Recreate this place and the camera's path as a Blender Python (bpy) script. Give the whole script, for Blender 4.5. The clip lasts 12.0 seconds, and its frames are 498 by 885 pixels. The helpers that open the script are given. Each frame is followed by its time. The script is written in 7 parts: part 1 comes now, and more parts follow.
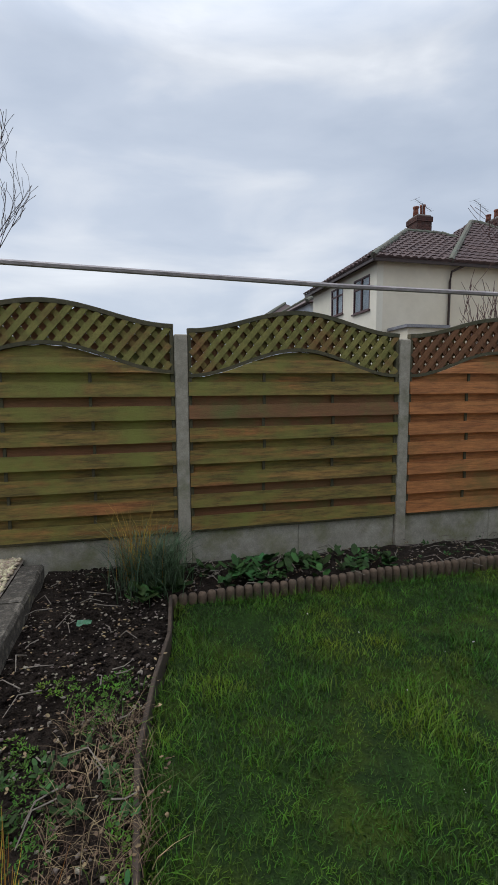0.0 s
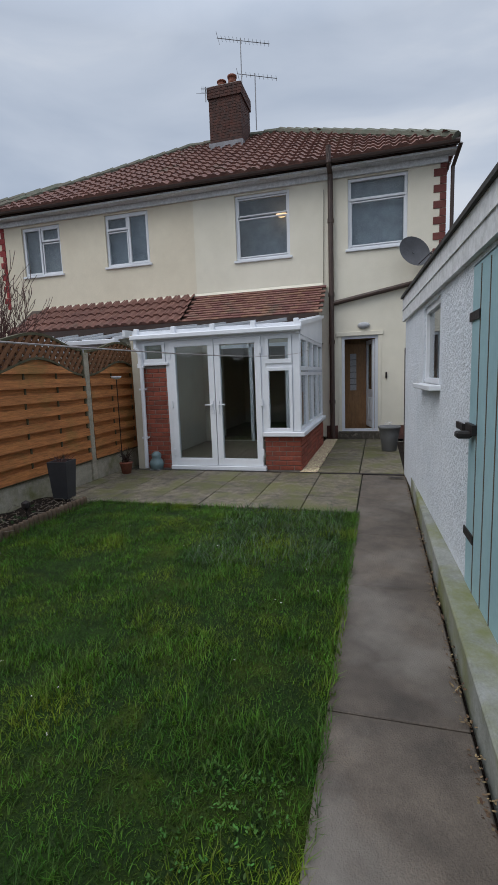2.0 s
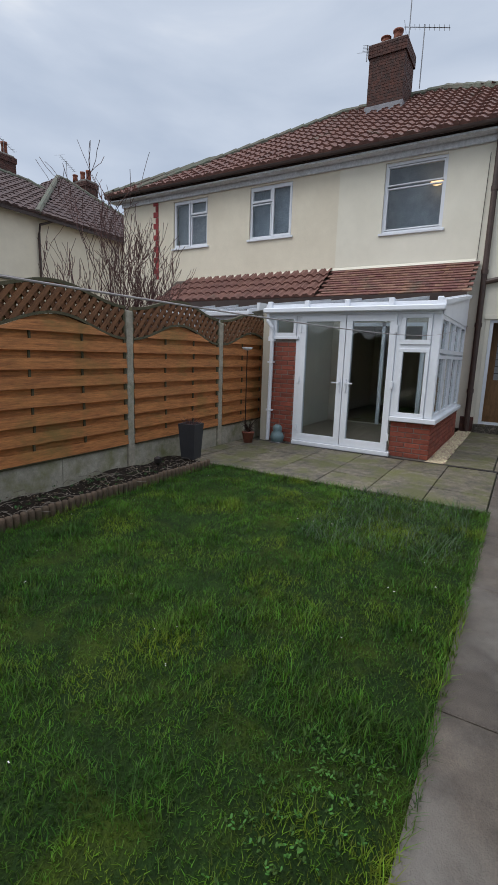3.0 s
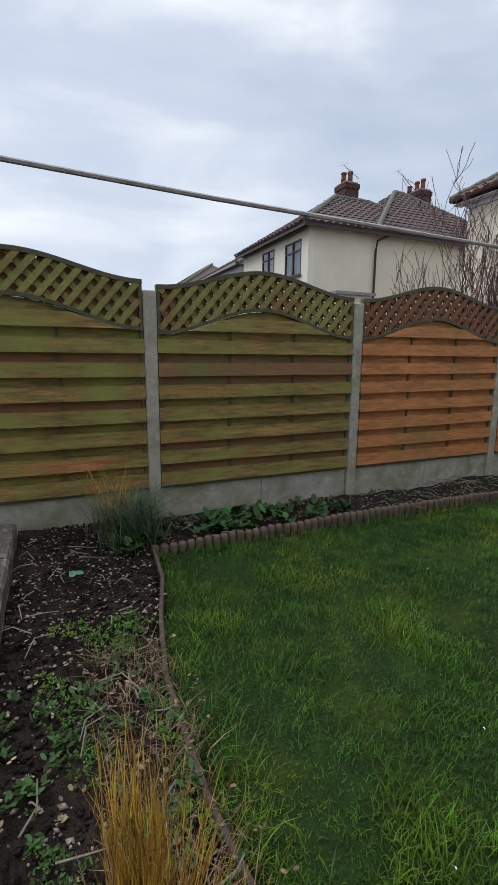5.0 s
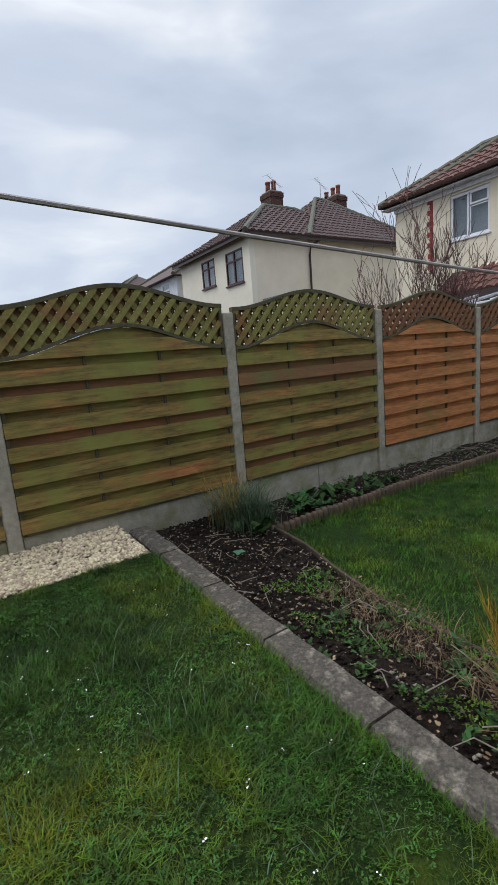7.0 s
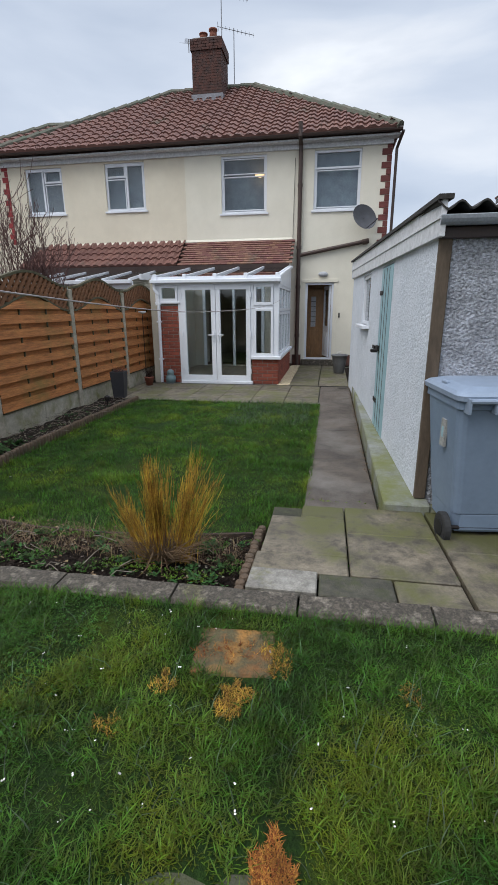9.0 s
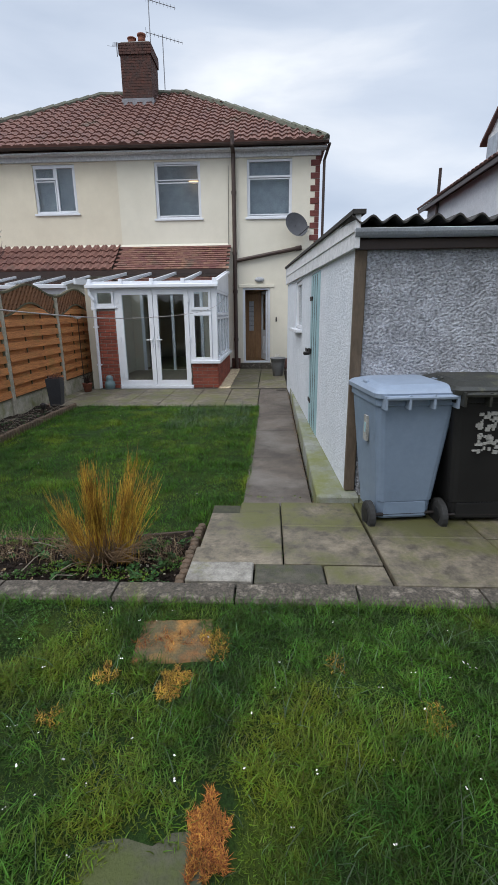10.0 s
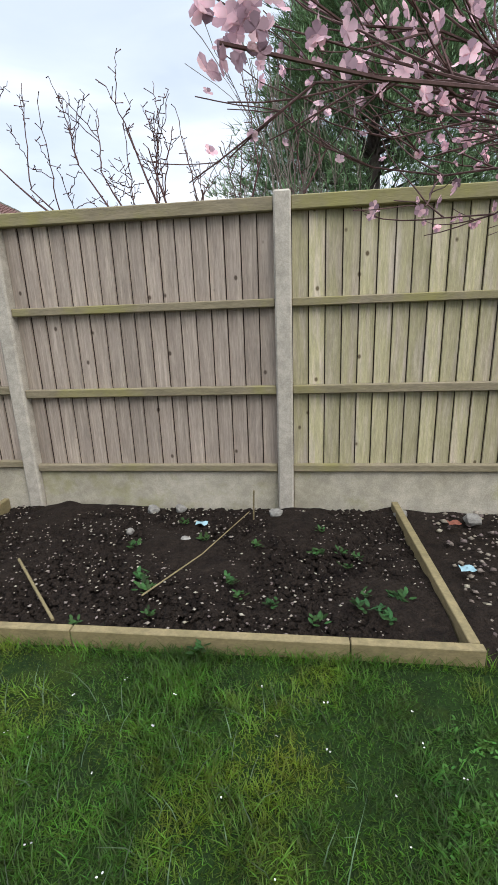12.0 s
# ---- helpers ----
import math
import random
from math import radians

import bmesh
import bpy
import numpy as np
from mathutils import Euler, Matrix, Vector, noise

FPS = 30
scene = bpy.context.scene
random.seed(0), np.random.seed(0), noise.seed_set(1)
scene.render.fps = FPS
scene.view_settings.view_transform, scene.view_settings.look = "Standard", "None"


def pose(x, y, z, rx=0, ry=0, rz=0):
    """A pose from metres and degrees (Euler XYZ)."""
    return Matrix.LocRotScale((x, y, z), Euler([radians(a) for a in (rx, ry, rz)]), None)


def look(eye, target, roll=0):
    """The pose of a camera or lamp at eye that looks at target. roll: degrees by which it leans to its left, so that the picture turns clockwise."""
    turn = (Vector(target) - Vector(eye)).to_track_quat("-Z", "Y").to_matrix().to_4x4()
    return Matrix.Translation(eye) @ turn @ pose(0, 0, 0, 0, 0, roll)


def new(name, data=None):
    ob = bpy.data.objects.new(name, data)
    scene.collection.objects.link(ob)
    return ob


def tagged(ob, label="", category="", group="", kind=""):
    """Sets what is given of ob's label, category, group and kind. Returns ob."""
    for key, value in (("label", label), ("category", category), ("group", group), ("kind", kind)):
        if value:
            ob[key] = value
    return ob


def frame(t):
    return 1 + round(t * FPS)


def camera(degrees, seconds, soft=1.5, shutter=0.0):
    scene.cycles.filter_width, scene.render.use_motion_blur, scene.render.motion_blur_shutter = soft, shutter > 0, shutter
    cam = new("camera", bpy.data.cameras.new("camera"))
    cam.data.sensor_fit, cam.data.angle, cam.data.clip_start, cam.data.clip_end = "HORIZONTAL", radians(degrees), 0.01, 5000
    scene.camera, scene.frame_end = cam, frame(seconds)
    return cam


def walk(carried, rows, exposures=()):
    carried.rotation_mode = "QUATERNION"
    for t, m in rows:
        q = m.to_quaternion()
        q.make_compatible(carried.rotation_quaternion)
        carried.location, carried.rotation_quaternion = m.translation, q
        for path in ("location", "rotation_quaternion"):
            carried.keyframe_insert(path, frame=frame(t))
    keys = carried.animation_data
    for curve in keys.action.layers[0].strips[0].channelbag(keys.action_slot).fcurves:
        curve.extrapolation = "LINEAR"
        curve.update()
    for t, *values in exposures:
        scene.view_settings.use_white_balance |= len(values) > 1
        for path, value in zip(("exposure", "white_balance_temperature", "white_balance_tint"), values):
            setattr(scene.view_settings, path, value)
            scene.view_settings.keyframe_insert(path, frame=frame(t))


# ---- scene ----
cam = camera(56.9, 12.0, soft=1.1)
PATH = [
    (0, (-0.086, 0.115, 1.447), (0.391, 2.044, 1.223), -0.4),
    (0.4, (0.073, -0.245, 1.482), (1.353, 1.275, 1.249), 2.3),
    (0.5, (0.106, -0.302, 1.484), (1.499, 1.115, 1.254), 2.2),
    (0.6, (0.141, -0.333, 1.481), (1.597, 1.024, 1.285), 0.0),
    (1, (0.264, -0.371, 1.444), (1.966, 0.655, 1.216), 1.2),
    (1.1, (0.269, -0.379, 1.442), (2.014, 0.57, 1.205), 1.1),
    (1.5, (0.251, -0.388, 1.454), (2.119, 0.277, 1.194), -0.7),
    (2, (0.208, -0.33, 1.452), (2.112, 0.213, 1.17), -2.1),
    (2.5, (0.182, -0.258, 1.443), (2.025, 0.45, 1.124), -0.9),
    (2.9, (0.181, -0.254, 1.431), (1.92, 0.658, 1.051), 0.6),
    (3, (0.178, -0.269, 1.432), (1.87, 0.728, 1.055), 1.8),
    (3.2, (0.159, -0.334, 1.451), (1.699, 0.88, 1.059), 3.1),
    (4.8, (-0.381, -0.044, 1.374), (0.423, 1.748, 0.997), 1.2),
    (5, (-0.482, 0.073, 1.397), (0.299, 1.876, 1.025), 0.5),
    (5.5, (-0.766, 0.134, 1.461), (-0.12, 1.995, 1.115), -1.9),
    (6, (-1.267, 0.06, 1.482), (-0.808, 1.971, 1.112), -4.9),
    (6.5, (-1.624, 0.101, 1.451), (-0.967, 1.943, 1.031), -2.8),
    (7, (-1.935, 0.110, 1.484), (-0.888, 1.772, 1.118), -4.7),
    (7.5, (-2.150, -0.060, 1.525), (-0.390, 0.850, 1.203), -3.7),
    (7.7, (-2.230, -0.120, 1.545), (-0.327, 0.449, 1.258), 0.6),
    (9.3, (-2.868, -0.303, 1.583), (-0.98, 0.01, 1.005), -0.6),
    (9.5, (-2.893, -0.333, 1.584), (-0.996, -0.06, 1.011), -0.5),
    (10, (-2.926, -0.349, 1.594), (-1.005, -0.253, 1.048), -0.6),
    (10.2, (-2.927, -0.393, 1.614), (-1.003, -0.413, 1.069), -1.3),
    (10.3, (-2.928, -0.413, 1.611), (-1.011, -0.6, 1.074), -1.1),
    (10.5, (-2.952, -0.466, 1.602), (-1.089, -0.977, 1.083), -1.4),
    (10.6, (-2.969, -0.512, 1.593), (-1.153, -1.172, 1.077), -1.6),
    (10.7, (-2.998, -0.549, 1.596), (-1.245, -1.363, 1.084), -1.6),
    (10.9, (-3.036, -0.597, 1.583), (-1.439, -1.689, 1.076), -2.0),
    (11, (-3.07, -0.622, 1.571), (-1.567, -1.844, 1.073), -2.0),
    (11.2, (-3.107, -0.663, 1.581), (-1.83, -2.116, 1.073), -2.1),
    (11.5, (-3.149, -0.673, 1.587), (-2.272, -2.394, 1.068), -1.7),
    (12, (-3.229, -0.695, 1.602), (-3.004, -2.602, 1.043), -2.2),
]
walk(cam, [(t, look(eye, target, roll)) for t, eye, target, roll in PATH],
     exposures=[(0.0, -0.05), (1.0, -0.1), (2.0, -0.2), (2.5, -0.2), (3.0, 0.0), (3.2, 0.0), (5.0, 0.12), (6.0, 0.0), (7.0, 0.05), (9.3, 0.15), (10.0, 0.18), (10.5, 0.05), (11.0, -0.1), (11.5, 0.2), (12.0, 0.58)])

# ---- world, sun, exposure ----


def nd(tree, kind, **inputs):
    n = tree.nodes.new(kind)
    for k, v in inputs.items():
        n.inputs[k.replace("_", " ")].default_value = v
    return n


def ramp(tree, fac, stops):
    r = tree.nodes.new("ShaderNodeValToRGB")
    e = r.color_ramp.elements
    while len(e) < len(stops):
        e.new(0.5)
    for el, (p, c) in zip(e, stops):
        el.position, el.color = p, (*c, 1) if len(c) == 3 else c
    tree.links.new(fac, r.inputs["Fac"])
    return r.outputs["Color"]


SUN_ELEV, SUN_ROT = 50.0, -45.0
world = bpy.data.worlds.new("world")
scene.world = world
world.use_nodes = True
wt = world.node_tree
wt.nodes.clear()
w_out = wt.nodes.new("ShaderNodeOutputWorld")
sky = wt.nodes.new("ShaderNodeTexSky")
sky.sky_type, sky.sun_disc = "NISHITA", False
sky.sun_elevation, sky.sun_rotation = radians(SUN_ELEV), radians(SUN_ROT)
bg_sky = nd(wt, "ShaderNodeBackground", Strength=0.012)
wt.links.new(sky.outputs[0], bg_sky.inputs["Color"])
tc = wt.nodes.new("ShaderNodeTexCoord")
mp = wt.nodes.new("ShaderNodeMapping")
mp.inputs["Scale"].default_value = (1.3, 1.3, 4.2)
wt.links.new(tc.outputs["Generated"], mp.inputs["Vector"])
cl = nd(wt, "ShaderNodeTexNoise", Scale=1.7, Detail=7.0, Roughness=0.48, Distortion=0.35)
wt.links.new(mp.outputs[0], cl.inputs["Vector"])
cloud = ramp(wt, cl.outputs["Fac"], [(0.30, (0.41, 0.475, 0.585)), (0.50, (0.52, 0.58, 0.68)), (0.62, (0.66, 0.70, 0.765)), (0.74, (0.86, 0.89, 0.93))])
bg_cloud = nd(wt, "ShaderNodeBackground", Strength=0.92)
sep = wt.nodes.new("ShaderNodeSeparateXYZ")
wt.links.new(tc.outputs["Generated"], sep.inputs[0])
zen = nd(wt, "ShaderNodeMapRange", From_Min=0.55, From_Max=1.0, To_Min=1.08, To_Max=3.4)
wt.links.new(sep.outputs["Z"], zen.inputs["Value"])
wt.links.new(zen.outputs[0], bg_cloud.inputs["Strength"])
wt.links.new(cloud, bg_cloud.inputs["Color"])
addw = wt.nodes.new("ShaderNodeAddShader")
wt.links.new(bg_sky.outputs[0], addw.inputs[0])
wt.links.new(bg_cloud.outputs[0], addw.inputs[1])
wt.links.new(addw.outputs[0], w_out.inputs["Surface"])
sun_data = bpy.data.lights.new("sun", "SUN")
sun_data.energy, sun_data.angle, sun_data.color = 1.5, radians(40), (1.0, 0.97, 0.92)
sun = new("sun", sun_data)
a = radians(SUN_ROT)
sun.matrix_world = look((0, 0, 30), Vector((0, 0, 30)) - Vector((math.sin(a) * math.cos(radians(SUN_ELEV)), math.cos(a) * math.cos(radians(SUN_ELEV)), math.sin(radians(SUN_ELEV)))))


# ---- materials ----
def surface(name, c1, c2=None, c3=None, rough=0.8, scale=6.0, fine=80.0, bump=0.2, dist=0.01, metal=0.0, spec=0.5, vary=0.0, stain=None, stain_scale=1.2, stain_at=(0.52, 0.68), stretch=(1, 1, 1), fine_amt=0.25, rough_var=0.12, mid=0.2, knots=None):
    """Two-scale coloured surface: broad patches c1 to c2, fine grain, optional stains of another colour, and relief."""
    m = bpy.data.materials.new(name)
    m.use_nodes = True
    t = m.node_tree
    b = t.nodes["Principled BSDF"]
    L = t.links.new
    c2 = c2 or tuple(x * 0.8 for x in c1)
    co = t.nodes.new("ShaderNodeTexCoord")
    geo = t.nodes.new("ShaderNodeNewGeometry")
    mpn = t.nodes.new("ShaderNodeMapping")
    mpn.inputs["Scale"].default_value = stretch
    L(geo.outputs["Position"], mpn.inputs["Vector"])
    n1 = nd(t, "ShaderNodeTexNoise", Scale=scale, Detail=5.0, Roughness=0.6)
    n2 = nd(t, "ShaderNodeTexNoise", Scale=fine, Detail=3.0, Roughness=0.6)
    L(mpn.outputs[0], n1.inputs["Vector"])
    L(mpn.outputs[0], n2.inputs["Vector"])
    stops = [(0.33, c1), (0.66, c2)] if not c3 else [(0.3, c1), (0.5, c2), (0.7, c3)]
    col = ramp(t, n1.outputs["Fac"], stops)
    g = ramp(t, n2.outputs["Fac"], [(0.3, (1 - fine_amt,) * 3), (0.7, (1 + 0.0,) * 3)])
    mx = t.nodes.new("ShaderNodeMix")
    mx.data_type, mx.blend_type = "RGBA", "MULTIPLY"
    mx.inputs[0].default_value = 1.0
    L(col, mx.inputs[6])
    L(g, mx.inputs[7])
    out = mx.outputs[2]
    if mid:
        n4 = nd(t, "ShaderNodeTexNoise", Scale=scale * 4.3, Detail=4.0, Roughness=0.7)
        L(mpn.outputs[0], n4.inputs["Vector"])
        g4 = ramp(t, n4.outputs["Fac"], [(0.36, (1 - mid,) * 3), (0.64, (1.0 + mid * 0.4,) * 3)])
        m4 = t.nodes.new("ShaderNodeMix")
        m4.data_type, m4.blend_type = "RGBA", "MULTIPLY"
        m4.inputs[0].default_value = 1.0
        L(out, m4.inputs[6])
        L(g4, m4.inputs[7])
        out = m4.outputs[2]
    if knots:
        vo = nd(t, "ShaderNodeTexVoronoi", Scale=6.5)
        vm = t.nodes.new("ShaderNodeMapping")
        vm.inputs["Scale"].default_value = (1, 0.2, 0.75)
        L(geo.outputs["Position"], vm.inputs["Vector"])
        L(vm.outputs[0], vo.inputs["Vector"])
        km = ramp(t, vo.outputs["Distance"], [(0.05, (1, 1, 1)), (0.10, (0, 0, 0))])
        m5 = t.nodes.new("ShaderNodeMix")
        m5.data_type = "RGBA"
        L(km, m5.inputs[0])
        L(out, m5.inputs[6])
        m5.inputs[7].default_value = (*knots, 1)
        out = m5.outputs[2]
    if stain:
        n3 = nd(t, "ShaderNodeTexNoise", Scale=stain_scale, Detail=6.0, Roughness=0.65)
        L(geo.outputs["Position"], n3.inputs["Vector"])
        sm = ramp(t, n3.outputs["Fac"], [(stain_at[0], (0, 0, 0)), (stain_at[1], (1, 1, 1))])
        m2 = t.nodes.new("ShaderNodeMix")
        m2.data_type = "RGBA"
        L(sm, m2.inputs[0])
        L(out, m2.inputs[6])
        m2.inputs[7].default_value = (*stain, 1)
        out = m2.outputs[2]
    if vary:
        oi = t.nodes.new("ShaderNodeObjectInfo")
        hs = t.nodes.new("ShaderNodeHueSaturation")
        mr = nd(t, "ShaderNodeMapRange", To_Min=1 - vary, To_Max=1 + vary)
        L(oi.outputs["Random"], mr.inputs["Value"])
        L(mr.outputs[0], hs.inputs["Value"])
        L(out, hs.inputs["Color"])
        out = hs.outputs[0]
    L(out, b.inputs["Base Color"])
    rr = nd(t, "ShaderNodeMapRange", To_Min=max(rough - rough_var, 0.02), To_Max=min(rough + rough_var, 1))
    L(n1.outputs["Fac"], rr.inputs["Value"])
    L(rr.outputs[0], b.inputs["Roughness"])
    b.inputs["Metallic"].default_value = metal
    b.inputs["Specular IOR Level"].default_value = spec
    if bump:
        bp = nd(t, "ShaderNodeBump", Strength=bump, Distance=dist)
        L(n2.outputs["Fac"], bp.inputs["Height"])
        L(bp.outputs[0], b.inputs["Normal"])
    return m


def island(m, amount=0.25, hue=0.02):
    """Varies a material from piece to piece of a joined mesh."""
    t = m.node_tree
    b = t.nodes["Principled BSDF"]
    src = b.inputs["Base Color"].links[0].from_socket
    geo = t.nodes.new("ShaderNodeNewGeometry")
    hs = t.nodes.new("ShaderNodeHueSaturation")
    mr = nd(t, "ShaderNodeMapRange", To_Min=1 - amount, To_Max=1 + amount)
    mh = nd(t, "ShaderNodeMapRange", To_Min=0.5 - hue, To_Max=0.5 + hue)
    t.links.new(geo.outputs["Random Per Island"], mr.inputs["Value"])
    t.links.new(geo.outputs["Random Per Island"], mh.inputs["Value"])
    t.links.new(mr.outputs[0], hs.inputs["Value"])
    t.links.new(mh.outputs[0], hs.inputs["Hue"])
    t.links.new(src, hs.inputs["Color"])
    t.links.new(hs.outputs[0], b.inputs["Base Color"])
    return m


def glass(name, tint=(0.8, 0.86, 0.88), rough=0.02):
    m = bpy.data.materials.new(name)
    m.use_nodes = True
    b = m.node_tree.nodes["Principled BSDF"]
    b.inputs["Base Color"].default_value = (*tint, 1)
    b.inputs["Roughness"].default_value = rough
    b.inputs["Transmission Weight"].default_value = 1.0
    b.inputs["IOR"].default_value = 1.45
    return m


M = {}
M["render"] = surface("cream masonry paint", (0.75, 0.68, 0.54), (0.68, 0.61, 0.48), rough=0.85, scale=0.8, fine=60, bump=0.25, fine_amt=0.08, stain=(0.64, 0.57, 0.45), stain_scale=0.9, stain_at=(0.55, 0.85), mid=0.03)
M["render_pale"] = surface("pale cream masonry paint", (0.78, 0.735, 0.62), (0.72, 0.675, 0.56), rough=0.85, scale=0.8, fine=60, bump=0.2, fine_amt=0.08, mid=0.03)
M["white_render"] = surface("painted white render", (0.70, 0.73, 0.78), (0.62, 0.66, 0.71), rough=0.85, scale=2.0, fine=40, bump=0.9, dist=0.02, fine_amt=0.16, mid=0.08)
M["pebbledash"] = surface("painted pebbledash", (0.84, 0.87, 0.96), (0.67, 0.69, 0.76), rough=0.9, scale=1.6, fine=46, bump=1.0, dist=0.08, fine_amt=0.62, mid=0.25, stain=(0.30, 0.30, 0.29), stain_scale=0.9, stain_at=(0.58, 0.85), stretch=(1, 1, 1.2))
M["upvc"] = surface("white upvc", (0.74, 0.76, 0.80), (0.69, 0.71, 0.75), rough=0.35, scale=2, fine=20, bump=0.0, fine_amt=0.03, mid=0.02)
M["white_paint"] = surface("white painted timber", (0.72, 0.73, 0.75), (0.62, 0.63, 0.64), rough=0.6, scale=4, fine=60, bump=0.1, fine_amt=0.1)
M["glass"] = glass("window glass")
M["dark_brown"] = surface("dark brown gloss paint", (0.035, 0.018, 0.013), (0.05, 0.027, 0.02), rough=0.45, scale=5, bump=0.05, mid=0.05)
M["pipe_brown"] = surface("brown cast iron paint", (0.050, 0.028, 0.022), (0.085, 0.050, 0.038), rough=0.5, scale=7, bump=0.1)
M["roof_tile"] = surface("concrete roof tile", (0.165, 0.075, 0.060), (0.22, 0.105, 0.080), rough=0.8, scale=1.4, fine=50, bump=0.3, vary=0.18, stain=(0.09, 0.075, 0.05), stain_scale=1.1, stain_at=(0.58, 0.75))
M["roof_plain"] = island(surface("plain clay tile", (0.20, 0.085, 0.062), (0.26, 0.13, 0.10), rough=0.8, scale=3, fine=50, bump=0.3, stain=(0.11, 0.09, 0.065), stain_scale=2, stain_at=(0.55, 0.75)), 0.25)
M["ridge"] = surface("mossy ridge tile", (0.12, 0.14, 0.10), (0.16, 0.14, 0.11), rough=0.9, scale=4)
M["brick"] = surface("red facing brick", (0.22, 0.048, 0.028), (0.30, 0.075, 0.042), rough=0.85, scale=8, fine=90, bump=0.4, vary=0.22)
M["brick_old"] = surface("sooty old brick", (0.070, 0.038, 0.032), (0.15, 0.062, 0.046), rough=0.9, scale=6, fine=70, bump=0.4, vary=0.3)
M["mortar"] = surface("grey mortar", (0.30, 0.27, 0.24), (0.22, 0.20, 0.18), rough=0.95, scale=8, bump=0.3)
M["terracotta"] = surface("terracotta pot", (0.26, 0.085, 0.045), (0.20, 0.06, 0.035), rough=0.8)
M["quoin"] = surface("red quoin brick paint", (0.20, 0.055, 0.045), (0.15, 0.042, 0.036), rough=0.8)
M["quoin_bright"] = surface("bright red quoin paint", (0.36, 0.035, 0.035), (0.28, 0.03, 0.03), rough=0.7)
M["lead"] = surface("lead flashing", (0.30, 0.30, 0.33), (0.22, 0.22, 0.24), rough=0.6)
M["concrete_post"] = surface("weathered concrete post", (0.44, 0.39, 0.31), (0.33, 0.295, 0.225), rough=0.95, scale=5, fine=120, bump=0.5, dist=0.006, stain=(0.17, 0.175, 0.085), stain_scale=2.5, stain_at=(0.56, 0.75))
M["gravel_board"] = surface("weathered gravel board", (0.45, 0.41, 0.33), (0.35, 0.32, 0.25), rough=0.95, scale=2.5, fine=120, bump=0.4, dist=0.006, stain=(0.16, 0.16, 0.06), stain_scale=2.2, stain_at=(0.46, 0.66))
M["slat_orange"] = island(surface("orange stained fence slat", (0.56, 0.235, 0.060), (0.42, 0.165, 0.045), mid=0.4, rough=0.75, scale=5, fine=90, bump=0.25, stretch=(0.25, 1, 3), stain=(0.17, 0.13, 0.03), stain_scale=1.3, stain_at=(0.52, 0.75)), 0.22)
M["slat_green"] = island(surface("mossy stained fence slat", (0.36, 0.205, 0.050), (0.21, 0.165, 0.034), (0.42, 0.175, 0.050), mid=0.5, rough=0.8, scale=3.4, fine=90, bump=0.25, stretch=(0.3, 1, 3), stain=(0.185, 0.19, 0.034), stain_scale=2.0, stain_at=(0.46, 0.66)), 0.25)
M["slat_dark_red"] = island(surface("dark reddish fence slat", (0.27, 0.115, 0.040), (0.20, 0.11, 0.035), rough=0.75, scale=4, fine=90, bump=0.25, stretch=(0.25, 1, 3), stain=(0.12, 0.13, 0.03), stain_scale=1.7, stain_at=(0.50, 0.66)), 0.25)
M["trellis_o"] = island(surface("brown trellis lath", (0.26, 0.115, 0.040), (0.18, 0.085, 0.035), rough=0.8, scale=5), 0.25)
M["trellis_g"] = island(surface("mossy trellis lath", (0.34, 0.29, 0.075), (0.24, 0.23, 0.055), (0.30, 0.15, 0.05), rough=0.8, scale=4), 0.25)
M["fence_frame"] = surface("mossy fence frame", (0.11, 0.09, 0.045), (0.08, 0.075, 0.04), rough=0.85, scale=6)
M["featheredge"] = surface("weathered grey featheredge board", (0.58, 0.48, 0.385), (0.44, 0.355, 0.285), (0.64, 0.53, 0.42), rough=0.85, scale=3.5, fine=60, bump=0.5, stretch=(6, 6, 0.35), vary=0.15, knots=(0.10, 0.07, 0.05))
M["featheredge_g"] = surface("algae green featheredge board", (0.57, 0.475, 0.36), (0.48, 0.43, 0.24), (0.60, 0.51, 0.40), rough=0.85, scale=2.6, fine=60, bump=0.35, stretch=(5, 5, 0.5), vary=0.2, knots=(0.11, 0.08, 0.04))
M["rail"] = surface("weathered fence rail", (0.30, 0.245, 0.16), (0.25, 0.21, 0.12), rough=0.85, scale=3, fine=60, bump=0.3, stretch=(0.5, 1, 3), stain=(0.25, 0.23, 0.06), stain_scale=1.2, stain_at=(0.50, 0.72))
M["post_pale"] = surface("pale concrete fence post", (0.56, 0.50, 0.41), (0.47, 0.42, 0.34), rough=0.95, scale=4, fine=120, bump=0.35, dist=0.005)
M["board_pale"] = surface("pale concrete gravel board", (0.58, 0.52, 0.41), (0.46, 0.41, 0.30), rough=0.95, scale=2.2, fine=120, bump=0.35, dist=0.005, stain=(0.26, 0.25, 0.08), stain_scale=1.5, stain_at=(0.52, 0.7))
M["sleeper"] = surface("yellowed treated timber", (0.29, 0.225, 0.11), (0.22, 0.175, 0.08), rough=0.8, scale=4, fine=60, bump=0.25, stretch=(1, 1, 2))
M["soil"] = surface("dark damp soil", (0.020, 0.013, 0.009), (0.036, 0.025, 0.018), (0.014, 0.009, 0.007), spec=0.15, rough=0.95, scale=7, fine=60, bump=1.0, dist=0.04, fine_amt=0.5)
M["turf"] = surface("turf base", (0.026, 0.064, 0.006), (0.014, 0.036, 0.004), (0.056, 0.085, 0.007), rough=0.95, scale=2.3, fine=70, bump=0.9, dist=0.03, fine_amt=0.5, spec=0.2)
